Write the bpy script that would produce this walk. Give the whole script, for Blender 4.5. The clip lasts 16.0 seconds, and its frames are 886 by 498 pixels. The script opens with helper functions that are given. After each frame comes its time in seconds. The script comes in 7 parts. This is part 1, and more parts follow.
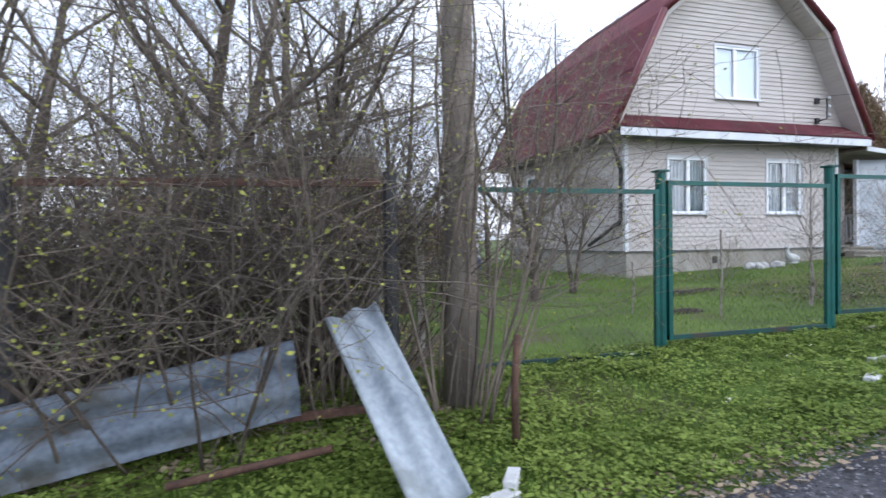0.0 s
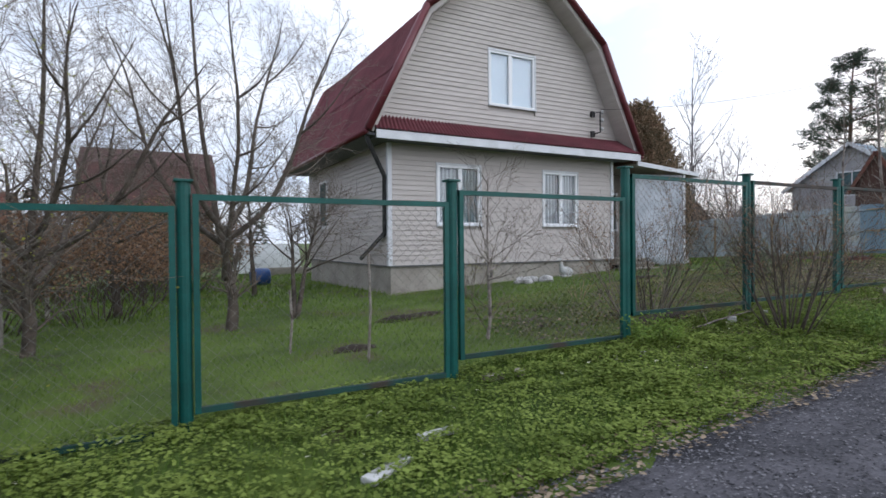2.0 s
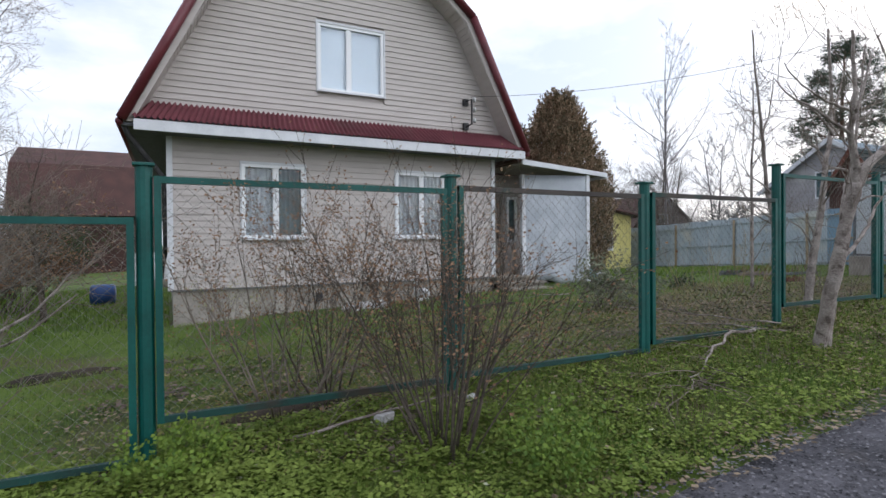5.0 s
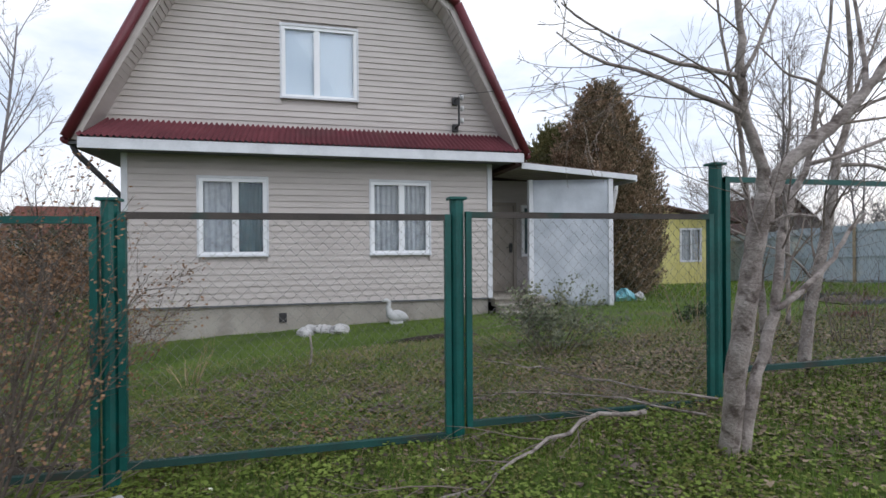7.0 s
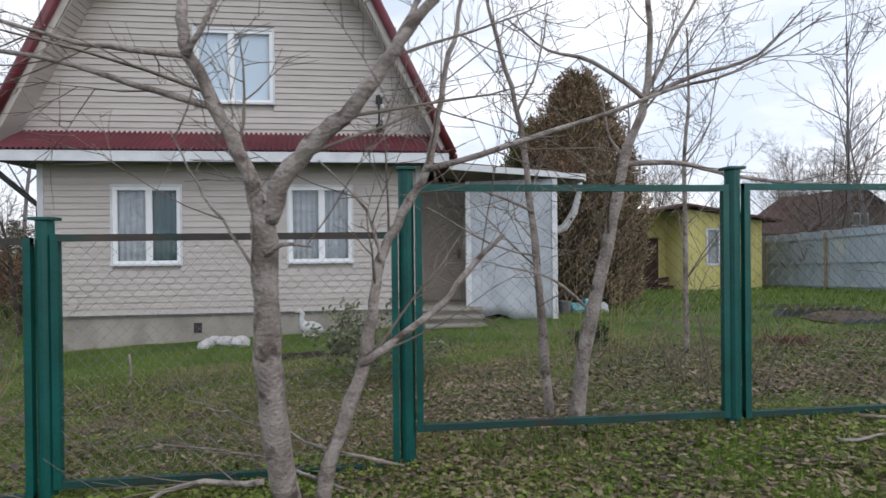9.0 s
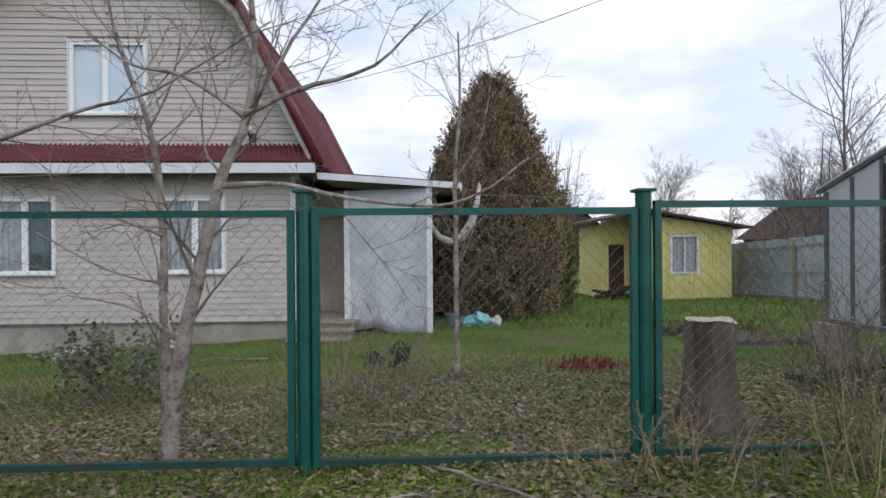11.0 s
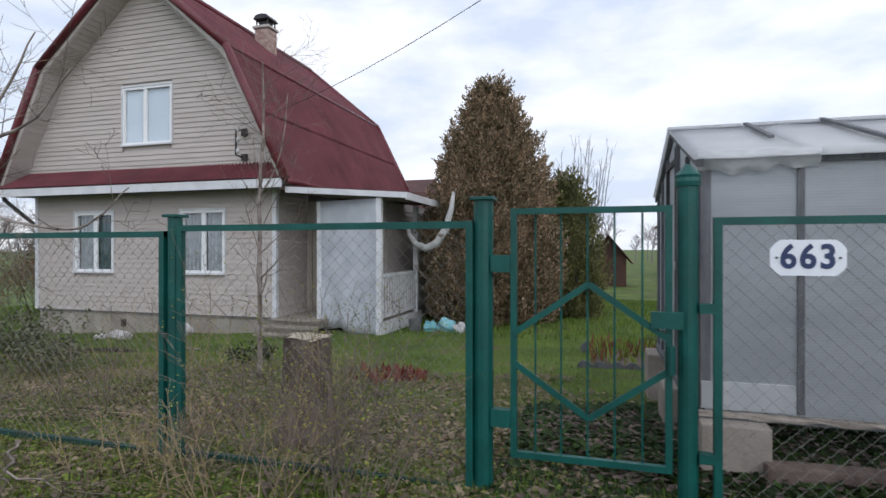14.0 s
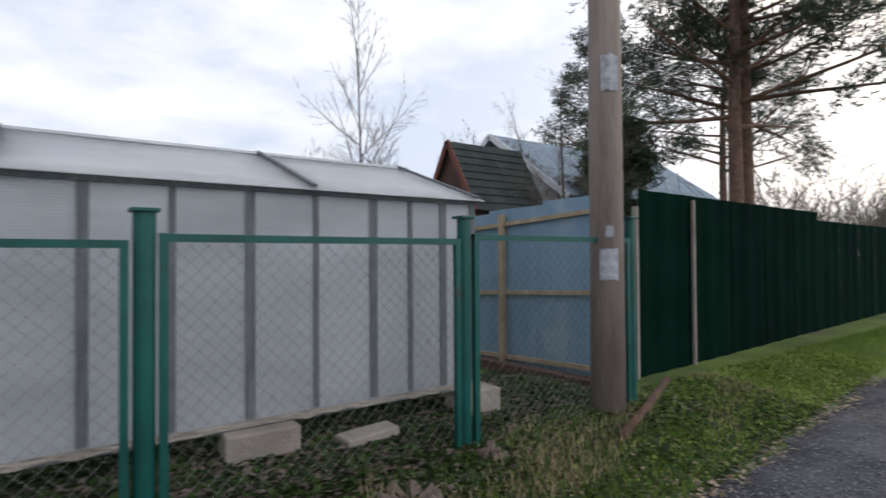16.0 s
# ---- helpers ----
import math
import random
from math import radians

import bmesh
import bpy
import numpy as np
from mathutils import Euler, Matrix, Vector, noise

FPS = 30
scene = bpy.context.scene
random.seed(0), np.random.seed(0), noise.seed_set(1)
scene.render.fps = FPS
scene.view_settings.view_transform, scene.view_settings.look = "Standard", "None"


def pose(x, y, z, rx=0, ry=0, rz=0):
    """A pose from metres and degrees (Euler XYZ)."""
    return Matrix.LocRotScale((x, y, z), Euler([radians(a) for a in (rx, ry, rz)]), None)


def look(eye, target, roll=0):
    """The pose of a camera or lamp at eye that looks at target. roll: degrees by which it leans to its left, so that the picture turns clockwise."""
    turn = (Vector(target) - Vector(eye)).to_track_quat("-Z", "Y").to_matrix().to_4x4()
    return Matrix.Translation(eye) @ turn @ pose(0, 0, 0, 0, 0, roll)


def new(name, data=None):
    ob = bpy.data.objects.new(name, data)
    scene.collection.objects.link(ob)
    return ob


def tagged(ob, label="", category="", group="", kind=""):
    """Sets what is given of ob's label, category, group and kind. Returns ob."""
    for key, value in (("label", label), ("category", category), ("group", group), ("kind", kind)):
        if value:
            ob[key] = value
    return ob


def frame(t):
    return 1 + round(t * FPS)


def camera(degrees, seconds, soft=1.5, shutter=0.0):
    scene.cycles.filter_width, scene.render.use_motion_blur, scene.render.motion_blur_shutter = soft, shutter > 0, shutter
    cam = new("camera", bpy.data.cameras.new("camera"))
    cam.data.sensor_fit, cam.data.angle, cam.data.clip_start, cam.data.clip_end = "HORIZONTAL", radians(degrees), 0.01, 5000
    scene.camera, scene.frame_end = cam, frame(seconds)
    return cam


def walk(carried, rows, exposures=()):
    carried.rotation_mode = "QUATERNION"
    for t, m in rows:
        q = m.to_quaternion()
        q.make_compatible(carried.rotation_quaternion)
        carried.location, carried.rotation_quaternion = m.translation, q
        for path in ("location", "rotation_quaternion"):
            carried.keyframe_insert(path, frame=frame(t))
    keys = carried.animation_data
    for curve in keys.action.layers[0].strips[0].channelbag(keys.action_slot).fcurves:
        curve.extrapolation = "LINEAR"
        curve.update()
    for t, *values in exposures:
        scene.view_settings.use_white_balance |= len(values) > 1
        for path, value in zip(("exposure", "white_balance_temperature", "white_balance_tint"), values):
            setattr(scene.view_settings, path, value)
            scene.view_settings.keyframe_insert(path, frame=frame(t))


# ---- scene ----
cam = camera(79.0, 16.0, shutter=0.15)
PATH = [
    (0, (-0.126, 0.271, 1.604), (0.43, 2.192, 1.573), -0.8),
    (0.5, (0.673, 0.367, 1.627), (1.436, 2.215, 1.598), -0.4),
    (1, (1.514, 0.427, 1.674), (2.305, 2.263, 1.645), -0.4),
    (1.5, (2.345, 0.446, 1.749), (3.199, 2.254, 1.723), -0.5),
    (2, (3.204, 0.525, 1.806), (4.155, 2.284, 1.78), -0.5),
    (2.5, (4.015, 0.593, 1.846), (5.062, 2.297, 1.824), -0.3),
    (3, (4.812, 0.655, 1.933), (5.896, 2.336, 1.911), -0.4),
    (3.5, (5.568, 0.745, 1.953), (6.673, 2.412, 1.938), -0.3),
    (6, (9.487, 0.972, 2.222), (10.189, 2.844, 2.208), -0.5),
    (6.5, (10.286, 1.03, 2.265), (10.897, 2.934, 2.262), -0.4),
    (7, (11.094, 1.099, 2.332), (11.581, 3.039, 2.326), -0.4),
    (7.5, (11.916, 1.136, 2.39), (12.314, 3.096, 2.387), -0.4),
    (8, (12.659, 1.252, 2.407), (12.935, 3.232, 2.405), -0.4),
    (8.5, (13.45, 1.217, 2.503), (13.69, 3.201, 2.483), -0.6),
    (9, (14.132, 1.302, 2.486), (14.345, 3.291, 2.476), -0.6),
    (9.5, (14.9, 1.288, 2.55), (15.056, 3.282, 2.545), -0.2),
    (10, (15.704, 1.329, 2.579), (15.818, 3.326, 2.575), -0.3),
    (12.5, (19.343, 1.43, 2.724), (19.294, 3.429, 2.726), -0.1),
    (13, (20.046, 1.495, 2.733), (19.839, 3.484, 2.738), -0.0),
    (13.5, (20.762, 1.551, 2.776), (20.374, 3.512, 2.776), -0.0),
    (14, (21.535, 1.615, 2.765), (20.975, 3.538, 2.765), -0.0),
    (14.5, (22.402, 1.59, 2.786), (21.866, 3.517, 2.788), -0.1),
    (15, (23.287, 1.54, 2.816), (23.106, 3.532, 2.823), 0.1),
    (15.5, (24.231, 1.498, 2.87), (24.688, 3.445, 2.87), 0.1),
    (15.7, (24.604, 1.5, 2.854), (25.356, 3.353, 2.87), 0.1),
    (16, (25.079, 1.627, 2.832), (26.23, 3.262, 2.864), -0.4),
]
walk(cam, [(t, look(eye, target, roll)) for t, eye, target, roll in PATH],
     [(0, 0.72, 5650, 10), (0.5, 0.47, 5700, 10), (1, 0.2, 5750, 10), (2, 0.07, 5900, 10), (7, 0.05, 6050, 10), (10, 0.03, 6150, 10), (12.5, -0.05, 6150, 10), (14.5, -0.03, 6100, 10), (16, -0.1, 6250, 10)])

# ---- light ----

world = bpy.data.worlds.new("sky_world")
scene.world = world
world.use_nodes = True
wn, wl = world.node_tree.nodes, world.node_tree.links
wn.clear()
w_out = wn.new("ShaderNodeOutputWorld")
w_bg = wn.new("ShaderNodeBackground")
w_sky = wn.new("ShaderNodeTexSky")
w_sky.sky_type, w_sky.sun_disc = "NISHITA", False
w_sky.sun_elevation, w_sky.sun_rotation = radians(24), radians(70)
w_sky.air_density, w_sky.dust_density = 1.0, 3.0
w_co = wn.new("ShaderNodeTexCoord")
w_map = wn.new("ShaderNodeMapping")
w_map.inputs["Scale"].default_value = (1.0, 1.0, 2.6)
w_n = wn.new("ShaderNodeTexNoise")
w_n.inputs["Scale"].default_value, w_n.inputs["Detail"].default_value = 2.6, 7
w_n.inputs["Roughness"].default_value = 0.55
w_r = wn.new("ShaderNodeValToRGB")
w_r.color_ramp.elements[0].position, w_r.color_ramp.elements[0].color = 0.40, (0.0, 0.0, 0.0, 1)
w_r.color_ramp.elements[1].position, w_r.color_ramp.elements[1].color = 0.60, (1, 1, 1, 1)
w_mul = wn.new("ShaderNodeMix")
w_mul.data_type, w_mul.blend_type = "RGBA", "MULTIPLY"
w_mul.inputs["Factor"].default_value = 1.0
w_mul.inputs["B"].default_value = (0.10, 0.10, 0.10, 1)
w_mix = wn.new("ShaderNodeMix")
w_mix.data_type = "RGBA"
wl.new(w_co.outputs["Generated"], w_map.inputs["Vector"])
wl.new(w_map.outputs["Vector"], w_n.inputs["Vector"])
wl.new(w_n.outputs["Fac"], w_r.inputs["Fac"])
wl.new(w_sky.outputs["Color"], w_mul.inputs["A"])
w_g = wn.new("ShaderNodeMix")
w_g.data_type = "RGBA"
w_g.inputs["A"].default_value, w_g.inputs["B"].default_value = (0.84, 0.91, 1.05, 1), (1.28, 1.26, 1.27, 1)
wl.new(w_r.outputs["Color"], w_g.inputs["Factor"])
wl.new(w_g.outputs["Result"], w_mix.inputs["B"])
w_mix.inputs["Factor"].default_value = 0.85
wl.new(w_mul.outputs["Result"], w_mix.inputs["A"])
wl.new(w_mix.outputs["Result"], w_bg.inputs["Color"])
w_bg.inputs["Strength"].default_value = 1.0
wl.new(w_bg.outputs["Background"], w_out.inputs["Surface"])
sun_data = bpy.data.lights.new("sun", "SUN")
sun_data.energy, sun_data.angle, sun_data.color = 1.2, radians(70), (1.0, 0.96, 0.92)
sun = new("sun", sun_data)
sun.matrix_world = look((45, -40, 45), (10, 10, 0))


# ---- mesh tools ----
class Shape:
    """Collects vertices and faces for one mesh."""
    def __init__(self):
        self.v, self.f = [], []

    def box(self, x0, x1, y0, y1, z0, z1):
        n = len(self.v)
        self.v += [(x0, y0, z0), (x1, y0, z0), (x1, y1, z0), (x0, y1, z0), (x0, y0, z1), (x1, y0, z1), (x1, y1, z1), (x0, y1, z1)]
        self.f += [(n, n + 3, n + 2, n + 1), (n + 4, n + 5, n + 6, n + 7), (n, n + 1, n + 5, n + 4), (n + 1, n + 2, n + 6, n + 5),
                   (n + 2, n + 3, n + 7, n + 6), (n + 3, n, n + 4, n + 7)]
        return self

    def hexa(self, pts):
        n = len(self.v)
        self.v += [tuple(p) for p in pts]
        self.f += [(n, n + 3, n + 2, n + 1), (n + 4, n + 5, n + 6, n + 7), (n, n + 1, n + 5, n + 4), (n + 1, n + 2, n + 6, n + 5),
                   (n + 2, n + 3, n + 7, n + 6), (n + 3, n, n + 4, n + 7)]
        return self

    def beam(self, a, b, w, h, up=(0, 0, 1)):
        a, b, up = Vector(a), Vector(b), Vector(up)
        d = (b - a).normalized()
        s = d.cross(up)
        if s.length < 1e-4:
            s = d.cross(Vector((0, 1, 0)))
        s.normalize()
        u = s.cross(d)
        s, u = s * w / 2, u * h / 2
        return self.hexa([a - s - u, a + s - u, b + s - u, b - s - u, a - s + u, a + s + u, b + s + u, b - s + u])

    def prism(self, poly, axis, lo, hi):
        """A polygon of two coordinates drawn out along the third axis."""
        n, k = len(self.v), len(poly)
        def put(p, q):
            return (q, p[0], p[1]) if axis == "x" else (p[0], q, p[1]) if axis == "y" else (p[0], p[1], q)
        self.v += [put(p, lo) for p in poly] + [put(p, hi) for p in poly]
        self.f += [tuple(range(n + k - 1, n - 1, -1)), tuple(range(n + k, n + 2 * k))]
        self.f += [(n + i, n + (i + 1) % k, n + k + (i + 1) % k, n + k + i) for i in range(k)]
        return self

    def tube(self, pts, radii, sides=6, caps=True):
        pts = [Vector(p) for p in pts]
        n0 = len(self.v)
        ref = Vector((0.31, 0.87, 0.38))
        for i, p in enumerate(pts):
            d = (pts[min(i + 1, len(pts) - 1)] - pts[max(i - 1, 0)]).normalized()
            s = d.cross(ref)
            if s.length < 0.05:
                s = d.cross(Vector((1, 0, 0)))
            s.normalize()
            u = d.cross(s)
            r = radii[i] if isinstance(radii, (list, tuple)) else radii
            for k in range(sides):
                a = math.tau * k / sides
                self.v.append(tuple(p + (s * math.cos(a) + u * math.sin(a)) * r))
        for i in range(len(pts) - 1):
            for k in range(sides):
                a, b = n0 + i * sides + k, n0 + i * sides + (k + 1) % sides
                self.f.append((a, b, b + sides, a + sides))
        if caps:
            self.f.append(tuple(range(n0 + sides - 1, n0 - 1, -1)))
            e = n0 + (len(pts) - 1) * sides
            self.f.append(tuple(range(e, e + sides)))
        return self

    def quad(self, a, b, c, d):
        n = len(self.v)
        self.v += [tuple(a), tuple(b), tuple(c), tuple(d)]
        self.f.append((n, n + 1, n + 2, n + 3))
        return self

    def grid(self, nx, ny, fn):
        n = len(self.v)
        for j in range(ny):
            for i in range(nx):
                self.v.append(tuple(fn(i / (nx - 1), j / (ny - 1))))
        for j in range(ny - 1):
            for i in range(nx - 1):
                a = n + j * nx + i
                self.f.append((a, a + 1, a + nx + 1, a + nx))
        return self


def mesh_of(name, sh, material, smooth=False):
    me = bpy.data.meshes.new(name)
    me.from_pydata([tuple(p) for p in sh.v], [], sh.f)
    me.materials.append(material)
    if smooth:
        me.polygons.foreach_set("use_smooth", [True] * len(me.polygons))
    me.update()
    return me


def part(name, sh, material, parent, label="", smooth=False):
    """One mesh under a thing or a part; its shape is given in world metres."""
    ob = new(name, mesh_of(name, sh, material, smooth))
    ob.parent = parent
    base = Matrix.Translation(parent.location) if parent.data is None else Matrix.Identity(4)
    ob.matrix_parent_inverse = base.inverted()
    if label:
        ob["label"] = label
    return ob


def thing(name, at, label, category, group=""):
    ob = new(name)
    ob.location = at
    ob.empty_display_size = 0.1
    return tagged(ob, label, category, group)


def solo(name, sh, material, label, category, group="", kind="", smooth=False):
    return tagged(new(name, mesh_of(name, sh, material, smooth)), label, category, group, kind)


def boxes(name, sh, material, parent, label=""):
    """Each closed box of a shape as a part of its own."""
    for i in range(0, len(sh.v), 8):
        b = Shape()
        b.v = sh.v[i:i + 8]
        b.f = [tuple(k - i for k in f) for f in sh.f if i <= f[0] < i + 8]
        part(name, b, material, parent, label)


def bevel(ob, w=0.01, seg=2):
    m = ob.modifiers.new("bevel", "BEVEL")
    m.width, m.segments, m.limit_method = w, seg, "ANGLE"
    return ob


# ---- materials ----
def mat(name, a, b, scale=8.0, rough=0.7, bump=0.2, metal=0.0, fine=60.0, stretch=(1, 1, 1), vary=0.0, island=0.0, spot=None, spec=0.4, trans=0.0):
    """Two colours mixed at two scales of noise, with bump; vary: by object; island: by loose piece; spot: (colour, scale, amount)."""
    m = bpy.data.materials.new(name)
    m.use_nodes = True
    nt = m.node_tree
    n, l = nt.nodes, nt.links
    p = n["Principled BSDF"]
    co = n.new("ShaderNodeTexCoord")
    mp = n.new("ShaderNodeMapping")
    mp.inputs["Scale"].default_value = stretch
    l.new(co.outputs["Object"], mp.inputs["Vector"])
    n1, n2 = n.new("ShaderNodeTexNoise"), n.new("ShaderNodeTexNoise")
    n1.inputs["Scale"].default_value, n2.inputs["Scale"].default_value = scale, fine
    n1.inputs["Detail"].default_value, n2.inputs["Detail"].default_value = 5, 3
    for q in (n1, n2):
        l.new(mp.outputs["Vector"], q.inputs["Vector"])
    add = n.new("ShaderNodeMath")
    add.operation = "MULTIPLY_ADD"
    add.inputs[1].default_value, add.inputs[2].default_value = 0.45, -0.225
    l.new(n2.outputs["Fac"], add.inputs[0])
    s = n.new("ShaderNodeMath")
    s.operation = "ADD"
    l.new(n1.outputs["Fac"], s.inputs[0])
    l.new(add.outputs[0], s.inputs[1])
    last = s
    for amount, node, sock in ((vary, "ShaderNodeObjectInfo", "Random"), (island, "ShaderNodeNewGeometry", "Random Per Island")):
        if amount:
            src = n.new(node)
            mm = n.new("ShaderNodeMath")
            mm.operation = "MULTIPLY_ADD"
            mm.inputs[1].default_value, mm.inputs[2].default_value = amount, -amount / 2
            l.new(src.outputs[sock], mm.inputs[0])
            aa = n.new("ShaderNodeMath")
            aa.operation = "ADD"
            l.new(last.outputs[0], aa.inputs[0])
            l.new(mm.outputs[0], aa.inputs[1])
            last = aa
    ramp = n.new("ShaderNodeValToRGB")
    ramp.color_ramp.elements[0].position, ramp.color_ramp.elements[1].position = 0.3, 0.7
    ramp.color_ramp.elements[0].color, ramp.color_ramp.elements[1].color = (*a, 1), (*b, 1)
    l.new(last.outputs[0], ramp.inputs["Fac"])
    colour = ramp.outputs["Color"]
    if spot:
        n3 = n.new("ShaderNodeTexNoise")
        n3.inputs["Scale"].default_value, n3.inputs["Detail"].default_value = spot[1], 6
        l.new(co.outputs["Object"], n3.inputs["Vector"])
        r3 = n.new("ShaderNodeValToRGB")
        r3.color_ramp.elements[0].position, r3.color_ramp.elements[1].position = spot[2], spot[2] + 0.12
        l.new(n3.outputs["Fac"], r3.inputs["Fac"])
        mx = n.new("ShaderNodeMix")
        mx.data_type = "RGBA"
        mx.inputs["B"].default_value = (*spot[0], 1)
        l.new(r3.outputs["Color"], mx.inputs["Factor"])
        l.new(colour, mx.inputs["A"])
        colour = mx.outputs["Result"]
    l.new(colour, p.inputs["Base Color"])
    p.inputs["Roughness"].default_value, p.inputs["Metallic"].default_value = rough, metal
    p.inputs["Specular IOR Level"].default_value = spec
    if bump:
        bp = n.new("ShaderNodeBump")
        bp.inputs["Strength"].default_value, bp.inputs["Distance"].default_value = bump, 0.02
        l.new(s.outputs[0], bp.inputs["Height"])
        l.new(bp.outputs["Normal"], p.inputs["Normal"])
    if trans:
        tr = n.new("ShaderNodeBsdfTranslucent")
        l.new(colour, tr.inputs["Color"])
        ms = n.new("ShaderNodeMixShader")
        ms.inputs["Fac"].default_value = trans
        l.new(p.outputs["BSDF"], ms.inputs[1])
        l.new(tr.outputs["BSDF"], ms.inputs[2])
        l.new(ms.outputs["Shader"], n["Material Output"].inputs["Surface"])
    return m


M_SOIL = mat("turf", (0.04, 0.066, 0.010), (0.105, 0.155, 0.022), 0.9, 0.95, 0.6, fine=25, spot=((0.09, 0.07, 0.04), 0.8, 0.56))
M_ROAD = mat("gravel_asphalt", (0.032, 0.032, 0.038), (0.115, 0.11, 0.125), 1.6, 0.9, 1.0, fine=45, spot=((0.10, 0.085, 0.07), 0.7, 0.62))
M_STONE = mat("road_stone", (0.025, 0.025, 0.03), (0.17, 0.165, 0.18), 3, 0.85, 0.3, island=0.9)
M_SIDING = mat("vinyl_siding", (0.43, 0.388, 0.365), (0.51, 0.465, 0.44), 1.1, 0.5, 0.06, fine=30, stretch=(1, 1, 6), vary=0.12)
M_CONC = mat("concrete", (0.27, 0.245, 0.215), (0.40, 0.37, 0.33), 1.6, 0.95, 0.5, fine=40, spot=((0.2, 0.18, 0.155), 1.1, 0.58))
M_WHITE = mat("white_paint", (0.55, 0.56, 0.59), (0.68, 0.69, 0.72), 3, 0.5, 0.05, fine=40)
M_PVC = mat("white_plastic", (0.78, 0.79, 0.81), (0.84, 0.85, 0.87), 2, 0.3, 0.0)
M_RED = mat("burgundy_roofing", (0.085, 0.020, 0.027), (0.145, 0.036, 0.046), 1.3, 0.75, 0.15, fine=35, spot=((0.11, 0.05, 0.05), 0.9, 0.62))
M_REDTRIM = mat("burgundy_trim", (0.095, 0.017, 0.024), (0.14, 0.026, 0.035), 3, 0.4, 0.05)
M_GREEN = mat("green_paint", (0.002, 0.055, 0.047), (0.004, 0.088, 0.075), 4, 0.45, 0.12, fine=45, spot=((0.05, 0.028, 0.018), 2.2, 0.68))
M_OLDRAIL = mat("worn_rail", (0.035, 0.03, 0.028), (0.07, 0.058, 0.05), 3, 0.7, 0.2, spot=((0.003, 0.06, 0.05), 1.6, 0.52))
M_DIRTRAIL = mat("muddy_green_rail", (0.012, 0.03, 0.026), (0.008, 0.06, 0.05), 3, 0.7, 0.2, spot=((0.04, 0.03, 0.022), 2.2, 0.55))
M_WIRE = mat("galvanised_wire", (0.12, 0.12, 0.105), (0.23, 0.225, 0.205), 10, 0.55, 0.0)
M_BARK = mat("grey_bark", (0.16, 0.13, 0.115), (0.38, 0.335, 0.305), 7, 0.95, 1.3, fine=55, stretch=(1, 1, 1.1), spot=((0.09, 0.07, 0.06), 11, 0.56))
M_DARKBARK = mat("dark_bark", (0.05, 0.04, 0.033), (0.13, 0.105, 0.085), 6, 0.95, 0.7, fine=50)
M_TRUNK = mat("weathered_trunk", (0.115, 0.095, 0.08), (0.27, 0.228, 0.195), 5, 0.95, 1.0, fine=45, stretch=(1, 1, 0.3))
M_TWIG = mat("brown_twig", (0.105, 0.085, 0.07), (0.225, 0.185, 0.15), 3, 0.9, 0.0)
M_HAY = mat("dry_stem", (0.23, 0.17, 0.095), (0.38, 0.30, 0.18), 3, 0.9, 0.0, island=0.5)
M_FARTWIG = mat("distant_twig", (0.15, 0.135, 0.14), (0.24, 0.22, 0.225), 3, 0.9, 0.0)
M_PINEBARK = mat("pine_bark", (0.10, 0.06, 0.045), (0.21, 0.125, 0.09), 5, 0.95, 0.8, fine=30)
# loam colour lowered: the dimness of the ground by the greenhouse is painted in
M_LOAM = mat("dimmed_loam", (0.016, 0.012, 0.008), (0.045, 0.033, 0.023), 2.2, 0.95, 1.0, fine=20, spot=((0.03, 0.045, 0.012), 1.5, 0.58))
M_LEAF = mat("ground_leaf", (0.11, 0.155, 0.026), (0.25, 0.32, 0.07), 1.3, 0.7, 0.0, fine=6, island=0.4, trans=0.3, spec=0.2)
# leaf colour lowered too, to carry the dimness round the greenhouse
M_DKLEAF = mat("dark_leaf", (0.011, 0.026, 0.006), (0.036, 0.066, 0.014), 1.3, 0.65, 0.0, fine=6, island=0.5, trans=0.2, spec=0.25)
M_GREYLEAF = mat("grey_green_leaf", (0.07, 0.085, 0.045), (0.17, 0.18, 0.10), 2, 0.6, 0.0, island=0.6, trans=0.15)
M_GRASS = mat("grass_blade", (0.072, 0.135, 0.014), (0.18, 0.265, 0.035), 0.8, 0.65, 0.0, fine=4, island=0.5, trans=0.25)
M_MOSS = mat("moss_and_weed", (0.055, 0.07, 0.012), (0.17, 0.175, 0.04), 1.1, 0.8, 0.0, fine=5, island=0.6, trans=0.15)
M_DRY = mat("dead_leaf", (0.105, 0.077, 0.05), (0.29, 0.225, 0.155), 2, 0.9, 0.0, island=0.8)
M_BUD = mat("spring_bud", (0.16, 0.17, 0.025), (0.33, 0.33, 0.06), 2, 0.6, 0.0, island=0.8, trans=0.3)
M_DEADLEAF = mat("withered_leaf", (0.14, 0.075, 0.04), (0.28, 0.17, 0.10), 2, 0.9, 0.0, island=0.8, trans=0.2)
M_THUJA = mat("thuja_spray", (0.095, 0.083, 0.044), (0.36, 0.25, 0.162), 1.5, 0.8, 0.0, fine=5, island=0.6)
M_THUJAGREEN = mat("green_thuja_spray", (0.08, 0.09, 0.035), (0.22, 0.21, 0.08), 1.5, 0.8, 0.0, fine=5, island=0.6)
M_PINE = mat("pine_needle", (0.014, 0.03, 0.016), (0.05, 0.075, 0.035), 1.2, 0.7, 0.0, island=0.6)
M_POLY = mat("polycarbonate", (0.74, 0.755, 0.775), (0.86, 0.87, 0.89), 0.9, 0.3, 0.12, fine=5, stretch=(1, 1, 4), vary=0.25, trans=0.78)


